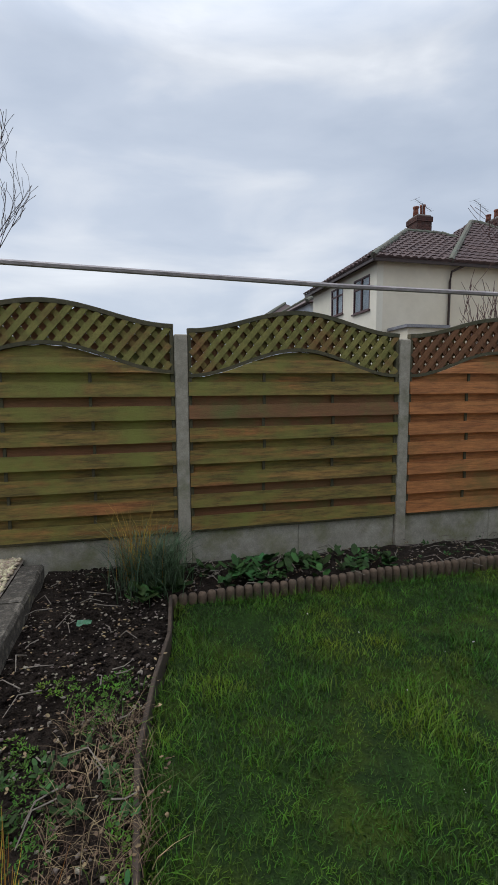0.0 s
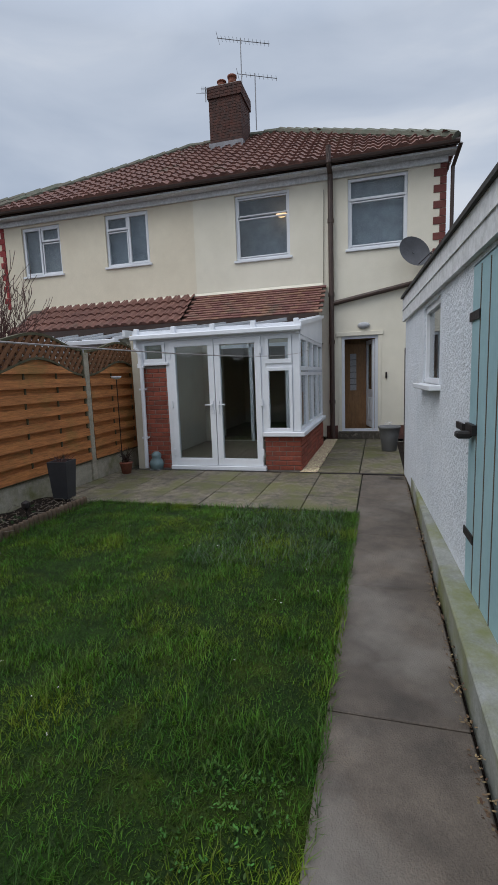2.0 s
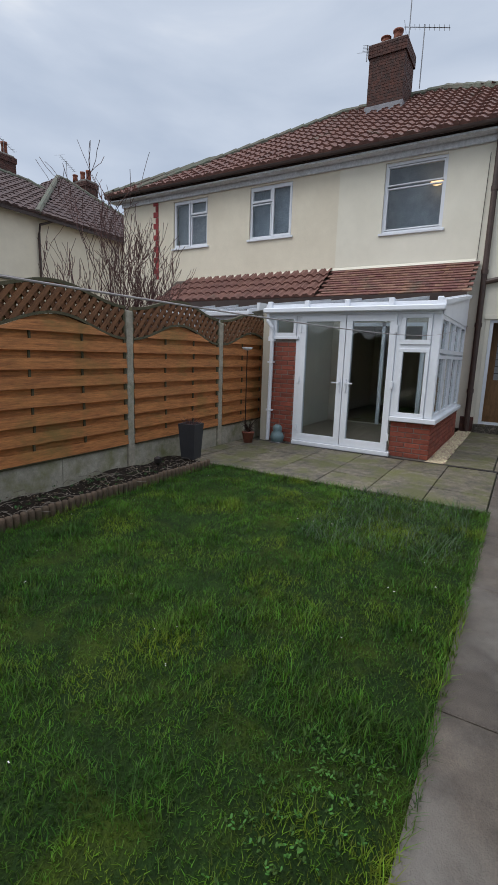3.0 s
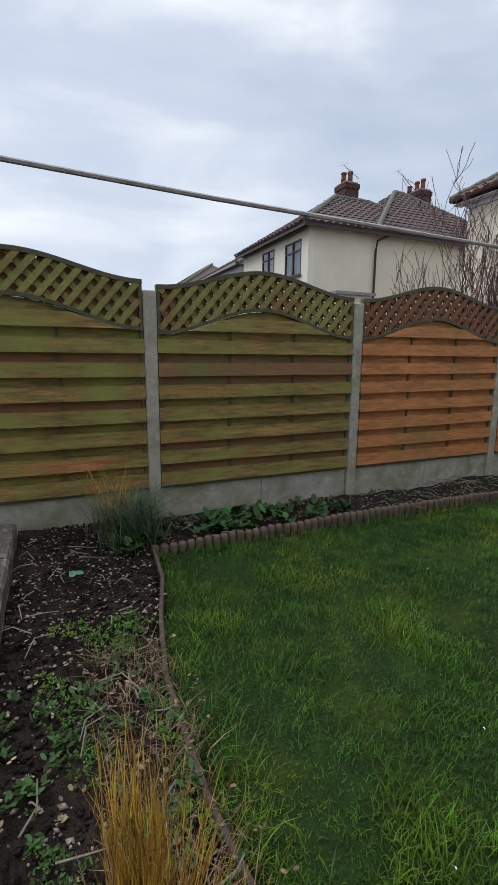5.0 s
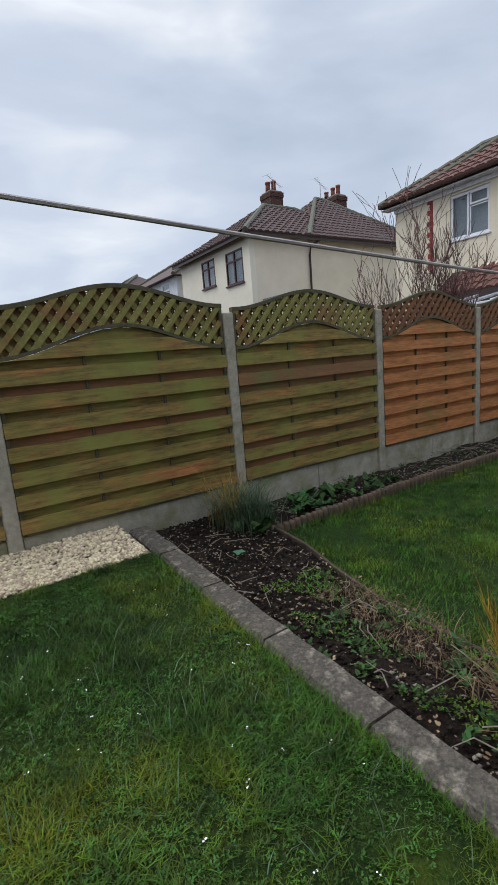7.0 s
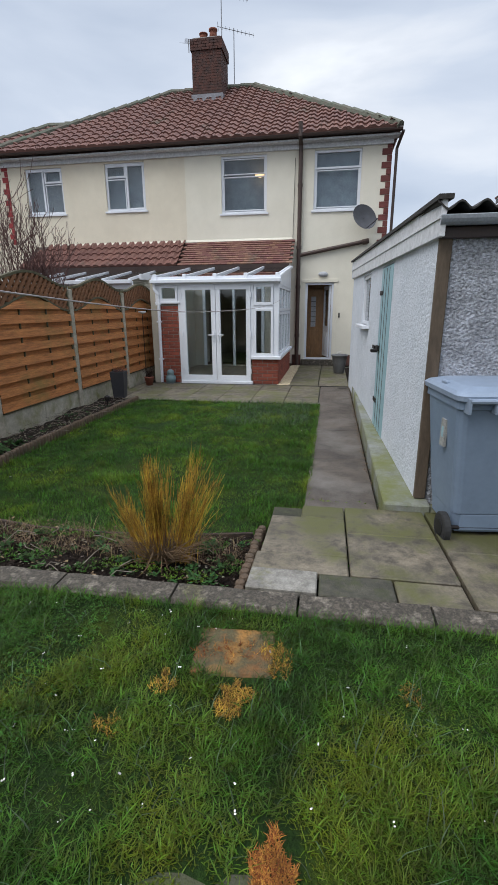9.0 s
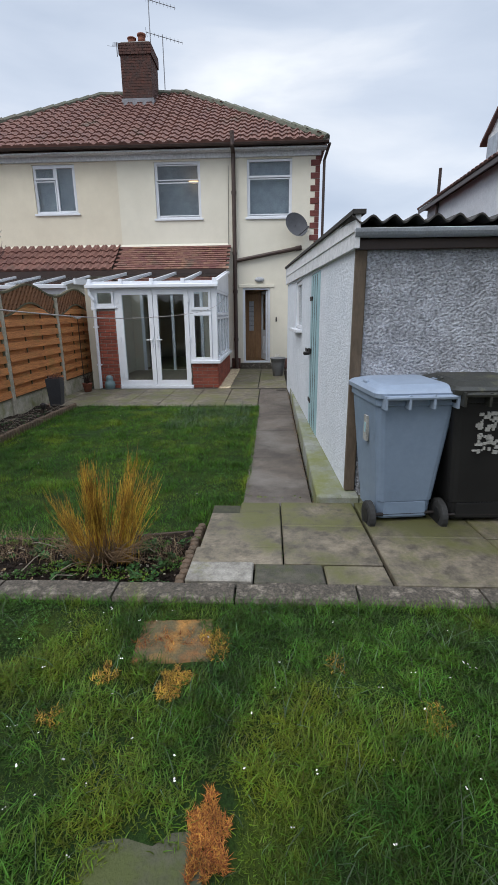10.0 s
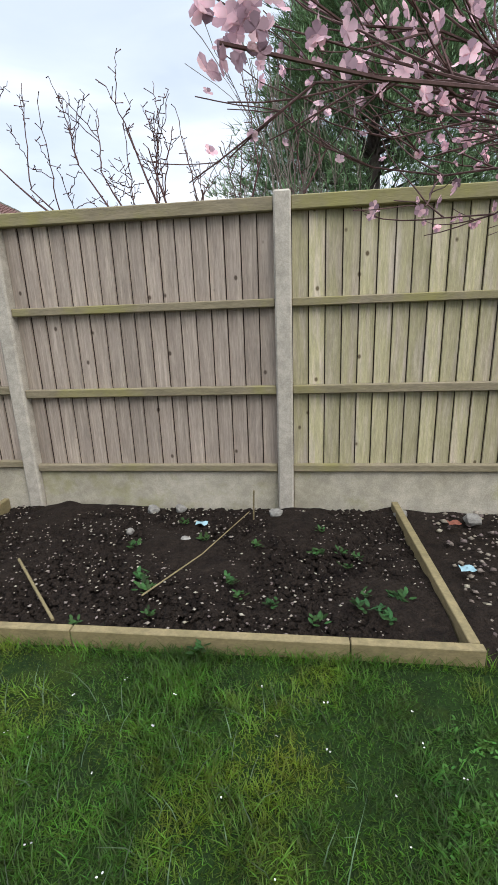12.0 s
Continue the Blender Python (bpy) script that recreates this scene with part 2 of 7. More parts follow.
M["path"] = surface("damp concrete path", (0.155, 0.122, 0.094), (0.080, 0.063, 0.050), rough=0.65, scale=1.3, fine=130, bump=0.6, dist=0.008, fine_amt=0.35, stain=(0.165, 0.145, 0.125), stain_scale=1.1, stain_at=(0.50, 0.72), mid=0.3)
M["slab"] = surface("mossy paving slab", (0.215, 0.178, 0.125), (0.115, 0.098, 0.072), rough=0.65, scale=2.2, fine=110, bump=0.3, dist=0.006, vary=0.16, stain=(0.092, 0.090, 0.030), stain_scale=2.4, stain_at=(0.45, 0.60), mid=0.55)
M["slab_dark"] = surface("dark mossy sunken slab", (0.085, 0.078, 0.055), (0.05, 0.046, 0.034), rough=0.8, scale=4, fine=90, bump=0.6, stain=(0.05, 0.06, 0.012), stain_scale=3.5, stain_at=(0.45, 0.6), mid=0.35)
M["roof_brown"] = surface("dark brown roof tile", (0.115, 0.055, 0.045), (0.16, 0.080, 0.062), rough=0.8, scale=1.5, fine=50, bump=0.3)
M["slab_pale"] = surface("pale lichened slab", (0.33, 0.31, 0.27), (0.23, 0.21, 0.18), rough=0.85, scale=5, fine=100, bump=0.5, stain=(0.13, 0.13, 0.045), stain_scale=3.0, stain_at=(0.54, 0.68), mid=0.35)
M["joint"] = surface("dark mossy joint", (0.06, 0.06, 0.03), (0.035, 0.035, 0.025), rough=0.95, scale=8)
M["kerb"] = surface("lichened concrete kerb", (0.165, 0.138, 0.105), (0.075, 0.063, 0.048), (0.31, 0.265, 0.21), rough=0.95, scale=16, fine=90, bump=0.7, dist=0.012, fine_amt=0.5, stain=(0.13, 0.13, 0.03), stain_scale=2.0, stain_at=(0.60, 0.70), mid=0.35)
M["plinth"] = surface("mossy concrete plinth", (0.30, 0.31, 0.29), (0.24, 0.25, 0.22), rough=0.85, scale=2, fine=80, bump=0.3, stain=(0.15, 0.16, 0.055), stain_scale=1.7, stain_at=(0.42, 0.62))
M["pebble"] = island(surface("cream limestone chipping", (0.66, 0.54, 0.36), (0.54, 0.43, 0.29), rough=0.85, scale=12), 0.3, 0.03)
M["chip"] = island(surface("mixed soil stone", (0.30, 0.245, 0.20), (0.17, 0.13, 0.10), rough=0.9, scale=12), 0.45, 0.04)
M["chip_pale"] = island(surface("pale soil chips", (0.42, 0.36, 0.30), (0.24, 0.19, 0.15), rough=0.9, scale=12), 0.45, 0.04)
M["edging"] = island(surface("scalloped terracotta edging", (0.13, 0.082, 0.052), (0.085, 0.06, 0.038), rough=0.9, scale=8), 0.2)
M["bin_grey"] = surface("blue grey bin plastic", (0.19, 0.25, 0.335), (0.165, 0.22, 0.30), rough=0.45, scale=3, fine=30, bump=0.03, fine_amt=0.06, mid=0.05)
M["bin_lid"] = surface("paler grey bin lid plastic", (0.26, 0.32, 0.41), (0.23, 0.285, 0.37), rough=0.42, scale=3, fine=30, bump=0.03, fine_amt=0.06, mid=0.05)
M["bin_black"] = surface("black bin plastic", (0.010, 0.010, 0.011), (0.016, 0.016, 0.016), spec=0.3, rough=0.5, scale=3, bump=0.03, fine_amt=0.1, mid=0.05)
M["bin_black_lid"] = surface("faded black bin lid", (0.030, 0.031, 0.024), (0.022, 0.022, 0.019), rough=0.5, scale=5, stain=(0.11, 0.11, 0.06), stain_scale=5, stain_at=(0.55, 0.7))
M["bin_green"] = surface("green bin plastic", (0.009, 0.062, 0.031), (0.007, 0.048, 0.025), rough=0.45, scale=3, bump=0.03, fine_amt=0.1, mid=0.05)
M["bin_green_lid"] = surface("faded green bin lid", (0.05, 0.16, 0.08), (0.04, 0.125, 0.06), rough=0.5, scale=4, stain=(0.13, 0.18, 0.06), stain_scale=4, stain_at=(0.56, 0.7))
M["rubber"] = surface("black rubber", (0.018, 0.018, 0.018), (0.03, 0.03, 0.03), rough=0.8)
M["paper"] = surface("torn white sticker", (0.42, 0.42, 0.40), (0.30, 0.30, 0.28), rough=0.7, scale=20)
M["gutter_grey"] = surface("grey painted gutter", (0.36, 0.39, 0.43), (0.29, 0.31, 0.34), rough=0.5, scale=3, mid=0.05)
M["asbestos"] = surface("dark corrugated cement sheet", (0.035, 0.033, 0.03), (0.055, 0.05, 0.045), rough=0.9, scale=5, bump=0.3)
M["old_timber"] = surface("brown weathered timber", (0.13, 0.095, 0.065), (0.09, 0.065, 0.045), rough=0.85, scale=5, stretch=(1, 1, 0.3))
# For the rotting bed strip, and for painted shade between the fence boards.
M["rotten_joint_shade"] = surface("rotting timber and dark joint shade", (0.075, 0.048, 0.030), (0.040, 0.028, 0.020), rough=0.9, scale=14)
M["door_blue"] = surface("pale duck egg paint", (0.30, 0.46, 0.50), (0.26, 0.41, 0.45), rough=0.55, scale=2, bump=0.05, fine_amt=0.06, mid=0.05)
M["iron"] = surface("black iron", (0.02, 0.018, 0.017), (0.04, 0.03, 0.028), rough=0.6, metal=0.5)
M["steel"] = surface("dull steel", (0.35, 0.35, 0.36), (0.25, 0.25, 0.26), rough=0.4, metal=0.9)
M["dish"] = surface("dark grey satellite dish", (0.075, 0.075, 0.085), (0.055, 0.055, 0.06), rough=0.5, mid=0.05)
# Oak colour raised to make up for the little light reaching the hall.
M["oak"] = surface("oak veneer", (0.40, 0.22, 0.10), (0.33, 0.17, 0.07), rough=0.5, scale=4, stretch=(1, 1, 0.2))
M["inner_wall"] = surface("plain inside wall", (0.50, 0.46, 0.37), (0.46, 0.42, 0.34), rough=0.8, scale=1, fine_amt=0.04, mid=0.05)
M["inner_floor"] = surface("inside wooden floor", (0.20, 0.15, 0.10), (0.16, 0.12, 0.08), rough=0.5, scale=4, stretch=(0.3, 3, 1))
M["curtain"] = surface("net curtain", (0.55, 0.56, 0.58), (0.48, 0.49, 0.52), rough=0.9)
# Pale blue stands in for the sky reflected in the window panes.
M["sky_backing"] = surface("pale blue grey sky reflection backing", (0.42, 0.47, 0.53), (0.37, 0.42, 0.48), rough=0.8, scale=1.0)
M["pot_dark"] = surface("dark grey planter", (0.028, 0.028, 0.032), (0.04, 0.04, 0.045), rough=0.6, mid=0.05)
M["pot_teal"] = surface("pale teal plastic planter", (0.15, 0.22, 0.235), (0.12, 0.18, 0.19), rough=0.5, mid=0.05)
M["pot_grey"] = surface("grey glazed pot", (0.20, 0.20, 0.20), (0.16, 0.16, 0.16), rough=0.5, mid=0.05)
M["rope"] = surface("pale washing line", (0.42, 0.37, 0.36), (0.34, 0.30, 0.29), rough=0.7)
M["orange_grass"] = surface("burnt orange grass patch", (0.26, 0.095, 0.022), (0.10, 0.085, 0.04), (0.33, 0.16, 0.04), rough=0.95, scale=7, fine=90, bump=0.6, dist=0.02)
M["bark"] = surface("grey brown bark", (0.12, 0.09, 0.075), (0.08, 0.06, 0.05), rough=0.9, scale=12)
M["straw_brown"] = surface("dead brown stem", (0.22, 0.13, 0.06), (0.13, 0.085, 0.05), rough=0.9, scale=12)
M["bark_pale"] = surface("pale lichened bark", (0.24, 0.20, 0.16), (0.17, 0.14, 0.11), rough=0.9, scale=12)
M["bark_red"] = surface("reddish twig bark", (0.14, 0.07, 0.06), (0.10, 0.05, 0.045), rough=0.9, scale=12)


def leafy(name, c1, c2, trans=0.25, rough=0.6, patch=None):
    m = island(surface(name, c1, c2, rough=rough, scale=2.0, fine=50, bump=0.0, fine_amt=0.1, spec=0.12, stain=patch, stain_scale=1.3, stain_at=(0.5, 0.68), mid=0.5), 0.55, 0.025)
    return m


M["grass"] = leafy("grass blade", (0.096, 0.205, 0.012), (0.036, 0.100, 0.008), patch=(0.175, 0.23, 0.011))
# Coarser rear grass, its colour also lowered for the dimmer near view.
M["grass_rough"] = leafy("rough grass blade", (0.070, 0.150, 0.010), (0.028, 0.072, 0.006), patch=(0.160, 0.185, 0.010))
M["grass_lush"] = leafy("lush grass blade", (0.075, 0.170, 0.011), (0.032, 0.090, 0.007), patch=(0.13, 0.19, 0.012))
M["grass_dry"] = leafy("dry golden grass", (0.56, 0.34, 0.05), (0.38, 0.20, 0.035))
M["grass_orange"] = leafy("scorched orange grass", (0.40, 0.16, 0.04), (0.28, 0.10, 0.028))
M["grass_blue"] = leafy("blue green grass tuft", (0.11, 0.16, 0.08), (0.075, 0.12, 0.06))
M["weed"] = leafy("weed leaf", (0.032, 0.085, 0.026), (0.040, 0.075, 0.018))
M["clover"] = leafy("clover leaf", (0.055, 0.125, 0.026), (0.040, 0.092, 0.014))
M["dead"] = leafy("dead leaf litter", (0.15, 0.10, 0.06), (0.22, 0.15, 0.09))
M["petal"] = leafy("pink petal", (0.86, 0.50, 0.57), (0.88, 0.62, 0.67))
def translucent(m, fac):
    t = m.node_tree
    b = t.nodes["Principled BSDF"]
    tr = t.nodes.new("ShaderNodeBsdfTranslucent")
    t.links.new(b.inputs["Base Color"].links[0].from_socket, tr.inputs["Color"])
    mx = t.nodes.new("ShaderNodeMixShader")
    mx.inputs[0].default_value = fac
    t.links.new(b.outputs[0], mx.inputs[1])
    t.links.new(tr.outputs[0], mx.inputs[2])
    t.links.new(mx.outputs[0], t.nodes["Material Output"].inputs["Surface"])


translucent(M["petal"], 0.5)
for key in ("grass", "grass_rough", "grass_lush", "grass_dry", "grass_blue"):
    M[key].node_tree.nodes["Principled BSDF"].inputs["Specular IOR Level"].default_value = 0.35
    translucent(M[key], 0.3)
M["petal_white"] = leafy("fallen white petal", (0.75, 0.72, 0.70), (0.70, 0.66, 0.64))
M["conifer"] = leafy("conifer needle", (0.20, 0.31, 0.16), (0.28, 0.38, 0.20))


# ---- mesh helpers ----
def finish(name, bm, mat, parent=None, smooth=False):
    me = bpy.data.meshes.new(name)
    bm.normal_update()
    bm.to_mesh(me)
    bm.free()
    for mm in (mat if isinstance(mat, (list, tuple)) else [mat]):
        me.materials.append(mm)
    if smooth:
        me.shade_smooth()
    ob = new(name, me)
    if parent is not None:
        ob.parent = parent
    return ob


def part(name, bm, material, parent, label="", smooth=False):
    return tagged(finish(name, bm, material, parent, smooth), label)


def thing(name, label, category, at=(0, 0, 0), rz=0.0, group="", kind=""):
    ob = new(name)
    ob.matrix_basis = pose(*at, 0, 0, rz)
    ob.empty_display_size = 0.1
    return tagged(ob, label, category, group, kind)


def box(bm, x0, x1, y0, y1, z0, z1, bevel=0.0, m=None):
    vs = [bm.verts.new(p) for p in ((x0, y0, z0), (x1, y0, z0), (x1, y1, z0), (x0, y1, z0), (x0, y0, z1), (x1, y0, z1), (x1, y1, z1), (x0, y1, z1))]
    fs = [bm.faces.new([vs[i] for i in f]) for f in ((0, 3, 2, 1), (4, 5, 6, 7), (0, 1, 5, 4), (1, 2, 6, 5), (2, 3, 7, 6), (3, 0, 4, 7))]
    if bevel:
        r = bmesh.ops.bevel(bm, geom=list({e for f in fs for e in f.edges}), offset=bevel, segments=1, affect="EDGES")
        vs = list({v for f in r["faces"] for v in f.verts} | {v for v in vs if v.is_valid})
    if m is not None:
        for v in vs:
            v.co = m @ v.co
    return vs


def mbox(*dims, bevel=0.0):
    bm = bmesh.new()
    box(bm, *dims, bevel=bevel)
    return bm


def prism(bm, pts, axis, a, b):
    """A closed outline (2D points) pushed along an axis from a to b."""
    def p3(p, v):
        return {"x": (v, p[0], p[1]), "y": (p[0], v, p[1]), "z": (p[0], p[1], v)}[axis]
    lo, hi = [bm.verts.new(p3(p, a)) for p in pts], [bm.verts.new(p3(p, b)) for p in pts]
    n = len(pts)
    fs = [bm.faces.new(lo), bm.faces.new(hi[::-1])]
    fs += [bm.faces.new((lo[i], hi[i], hi[(i + 1) % n], lo[(i + 1) % n])) for i in range(n)]
    bmesh.ops.recalc_face_normals(bm, faces=fs)
    return lo + hi


def tube(bm, pts, radii, sides=6, cap=True):
    pts = [Vector(p) for p in pts]
    rings = []
    up = Vector((0.13, 0.27, 0.95))
    for i, p in enumerate(pts):
        d = (pts[min(i + 1, len(pts) - 1)] - pts[max(i - 1, 0)]).normalized()
        u = d.cross(up)
        u = (u if u.length > 0.05 else d.cross(Vector((1, 0, 0)))).normalized()
        v = d.cross(u)
        r = radii[i] if isinstance(radii, (list, tuple)) else radii
        rings.append([bm.verts.new(p + (u * math.cos(2 * math.pi * k / sides) + v * math.sin(2 * math.pi * k / sides)) * r) for k in range(sides)])
    for a_, b_ in zip(rings, rings[1:]):
        for k in range(sides):
            bm.faces.new((a_[k], a_[(k + 1) % sides], b_[(k + 1) % sides], b_[k]))
    if cap and sides > 2:
        bm.faces.new(rings[0][::-1])
        bm.faces.new(rings[-1])


def lathe(bm, prof, sides=20, c=(0, 0, 0)):
    """Turns a profile of (radius, height) round the upright through c."""
    rings = [[bm.verts.new((c[0] + r * math.cos(2 * math.pi * k / sides), c[1] + r * math.sin(2 * math.pi * k / sides), c[2] + z)) for k in range(sides)] for r, z in prof]
    for a_, b_ in zip(rings, rings[1:]):
        for k in range(sides):
            bm.faces.new((a_[k], a_[(k + 1) % sides], b_[(k + 1) % sides], b_[k]))
    bm.faces.new(rings[0][::-1])
    bm.faces.new(rings[-1])


def quads(name, verts, faces, mat, parent=None):
    me = bpy.data.meshes.new(name)
    me.from_pydata(verts, [], faces)
    for mm in (mat if isinstance(mat, (list, tuple)) else [mat]):
        me.materials.append(mm)
    ob = new(name, me)
    ob.parent = parent
    return ob


def wall_x(bm, x0, x1, y0, y1, z0, z1, holes):
    """A wall of thickness x0..x1 over y0..y1, z0..z1 with rectangular holes (ya, yb, za, zb)."""
    ys = sorted({y0, y1, *[h[0] for h in holes], *[h[1] for h in holes]})
    for ya, yb in zip(ys, ys[1:]):
        cuts = sorted((h[2], h[3]) for h in holes if h[0] <= ya + 1e-6 and h[1] >= yb - 1e-6)
        z = z0
        for c0, c1 in cuts:
            if c0 > z:
                box(bm, x0, x1, ya, yb, z, c0)
            z = c1
        if z < z1:
            box(bm, x0, x1, ya, yb, z, z1)
    bmesh.ops.remove_doubles(bm, verts=bm.verts, dist=0.0005)


def wall_y(bm, y0, y1, x0, x1, z0, z1, holes):
    b2 = bmesh.new()
    wall_x(b2, y0, y1, x0, x1, z0, z1, holes)
    me = bpy.data.meshes.new("tmp")
    b2.to_mesh(me)
    b2.free()
    me.transform(Matrix(((0, 1, 0, 0), (1, 0, 0, 0), (0, 0, 1, 0), (0, 0, 0, 1))))
    me.flip_normals()
    bm.from_mesh(me)
    bpy.data.meshes.remove(me)


# ---- ground ----
gv, gf = [], []
xs = [-400, -60, -12, -0.96, -0.86, 0.1, 14.0, 60, 400]
ys = [-400, -60, -4.0, 4.0, 60, 400]
for x in xs:
    for y in ys:
        gv.append((x, y, 0.14 if x <= -0.9 else (-0.06 if x > 0 else -0.02)))
for i in range(len(xs) - 1):
    for j in range(len(ys) - 1):
        k = i * len(ys) + j
        gf.append((k, k + len(ys), k + len(ys) + 1, k + 1))
tagged(quads("ground", gv, gf, M["soil"]), "dark damp garden soil reaching out all round the plot", "ground", kind="structure")


def sheet(name, outline, z, label, category, mat, res=0.12, lump=0.012, kind="structure", thick=0.0):
    """An uneven patch of ground inside a rectangle x0, x1, y0, y1."""
    x0, x1, y0, y1 = outline
    nx, ny = max(2, int((x1 - x0) / res)), max(2, int((y1 - y0) / res))
    vs, fs = [], []
    for i in range(nx + 1):
        for j in range(ny + 1):
            x, y = x0 + (x1 - x0) * i / nx, y0 + (y1 - y0) * j / ny
            h = noise.noise(Vector((x * 1.7, y * 1.7, 3))) * lump + noise.noise(Vector((x * 7, y * 7, 9))) * lump * 0.5
            zz = z(x, y) if callable(z) else z
            vs.append((x, y, zz + h))
    for i in range(nx):
        for j in range(ny):
            k = i * (ny + 1) + j
            fs.append((k, k + ny + 1, k + ny + 2, k + 1))
    ob = quads(name, vs, fs, mat)
    ob.data.shade_smooth()
    return tagged(ob, label, category, kind=kind)


def strip_x(y):
    """Where the timber strip between the middle bed and the front lawn runs."""
    return float(np.interp(y, (0.2, 0.7, 1.2, 1.75, 2.2, 2.6, 3.05), (0.02, -0.08, -0.13, -0.12, -0.04, 0.06, 0.10)))


LAWN_F = (-0.16, 5.02, -0.12, 3.12)
LAWN_R = (-7.5, -0.93, -2.31, 3.10)
sheet("lawn_front", LAWN_F, lambda x, y: -0.12 if x < strip_x(y) or (x < 0.29 and y < 0.14) else -0.015 + (0.05 * (1 - x / 0.8) if x < 0.8 else 0), "green lawn of uneven winter grass before the house", "lawn", M["turf"])
sheet("lawn_rear", LAWN_R, 0.18, "rougher raised green lawn behind the concrete kerb", "lawn", M["turf"])
sheet("bed_middle", (-0.77, 0.12, 0.16, 3.78), lambda x, y: 0.07 if x < strip_x(y) or y > 3.08 else -0.12, "narrow planting bed of dark stony soil beside the kerb", "flower bed", M["soil"], res=0.05, lump=0.04)
sheet("bed_fence", (0.05, 5.0, 3.2, 3.78), 0.02, "narrow planting bed of soil along the lattice fence", "flower bed", M["soil"], res=0.05, lump=0.04)
sheet("bed_rear", (-3.89, -0.99, -3.78, -2.33), 0.19, "raised bed of dark freshly dug soil", "flower bed", M["soil"], res=0.04, lump=0.06)
sheet("bed_rear_far", (-7.5, -3.92, -3.78, -2.25), 0.17, "bare dark soil beyond the raised bed", "flower bed", M["soil"], res=0.06, lump=0.05)


# ---- path, kerb, plinth ----
def slab_piece(name, x0, x1, y0, y1, z, parent, mat, thick=0.05, bevel=0.006, tilt=0.0):
    bm = mbox(x0, x1, y0, y1, z - thick, z, bevel=bevel)
    for v in bm.verts:
        v.co.z += tilt * (v.co.x - x0)
    return part(name, bm, mat, parent)


path = tagged(finish("path_base", mbox(0.55, 10.62, -0.70, -0.10, -0.10, -0.035), M["joint"]), "dark mossy joint between the concrete lengths of the path", "path", kind="structure")
tagged(finish("patio_base", mbox(5.0, 10.62, -0.70, 3.80, -0.11, -0.038), M["joint"]), "dark mossy bedding under the patio slabs", "patio", kind="structure")
tagged(finish("bin_terrace_base", mbox(-0.78, 0.565, -3.85, 0.115, -0.02, 0.06), M["joint"]), "dark mossy bedding under the bin terrace slabs", "patio", kind="structure")

# kerb lengths
kerb = thing("kerb", "lichened old concrete kerb between the rear lawn and the bed", "kerb", (0, 0, 0), kind="structure")
rk = random.Random(4)
y = 3.615
while y > -3.78:
    ln = 0.63
    y1 = max(y - ln, -3.80)
    bm = bmesh.new()
    n = 9
    rows_ = []
    for i in range(n + 1):
        yy = y - 0.006 - (y - y1 - 0.012) * i / n
        j = lambda s: noise.noise(Vector((yy * 6, s, 2))) * 0.012
        xo = noise.noise(Vector((yy * 0.8, 5, 5))) * 0.012
        rows_.append([bm.verts.new((-0.93 + xo + j(1), yy, 0.02)), bm.verts.new((-0.93 + xo + j(2), yy, 0.185 + j(3))), bm.verts.new((-0.915 + xo, yy, 0.205 + j(4))),
                      bm.verts.new((-0.785 + xo, yy, 0.205 + j(5))), bm.verts.new((-0.77 + xo + j(6), yy, 0.185 + j(7))), bm.verts.new((-0.77 + xo + j(8), yy, 0.02))])
    for a_, b_ in zip(rows_, rows_[1:]):
        for k in range(5):
            bm.faces.new((a_[k], a_[k + 1], b_[k + 1], b_[k]))
    bm.faces.new(rows_[0])
    bm.faces.new(rows_[-1][::-1])
    part("kerb_stone", bm, M["kerb"], kerb)
    y = y1

plinth = tagged(finish("plinth", mbox(0.55, 7.05, -1.06, -0.72, -0.1, 0.155, bevel=0.01), M["plinth"]), "mossy concrete plinth along the foot of the garage", "plinth", kind="structure")
bm = mbox(0.56, 0.72, -3.85, -1.06, -0.05, 0.11, bevel=0.01)
tagged(finish("plinth_back", bm, M["plinth"]), "mossy concrete footing behind the bins", "plinth", kind="structure")


# ---- garage ----
def gy(x):
    """Face of the garage's path side, which is not quite square to the house."""
    return -0.96 + 0.044 * (x - 0.69)


SK = Matrix(((1, 0, 0, 0), (0.044, 1, 0, -0.96 - 0.044 * 0.69), (0, 0, 1, 0), (0, 0, 0, 1)))
garage = thing("garage", "white rendered garage with a pebbledashed back and a dark corrugated roof", "garage")
bm = bmesh.new()
wall_y(bm, -0.14, 0.0, 0.715, 7.0, 0.0, 2.12, [(2.42, 3.18, 0.10, 2.03), (4.27, 5.2, 1.33, 2.05)])
bm.transform(SK)
part("side_wall", bm, M["white_render"], garage, "white painted rendered side wall")
part("back_wall", mbox(0.70, 0.84, -3.84, -0.975, 0.0, 2.12), M["pebbledash"], garage, "pale lilac grey pebbledash back wall")
part("front_wall", mbox(6.86, 7.0, -3.84, -0.90, 0.0, 2.42), M["white_render"], garage)
part("far_wall", mbox(0.84, 6.86, -3.84, -3.72, 0.0, 2.2), M["white_render"], garage)
bm = bmesh.new()
box(bm, 0.672, 0.71, -1.04, -0.955, 0.16, 2.12, bevel=0.006)
part("corner_board", bm, M["old_timber"], garage, "brown weathered corner board")
part("corner_board", mbox(0.672, 0.71, -3.80, -3.72, 0.1, 2.10, bevel=0.006), M["old_timber"], garage)
part("wall_plate", mbox(0.655, 0.70, -3.82, -0.95, 2.015, 2.09, bevel=0.006), M["dark_brown"], garage, "dark brown board under the gutter")
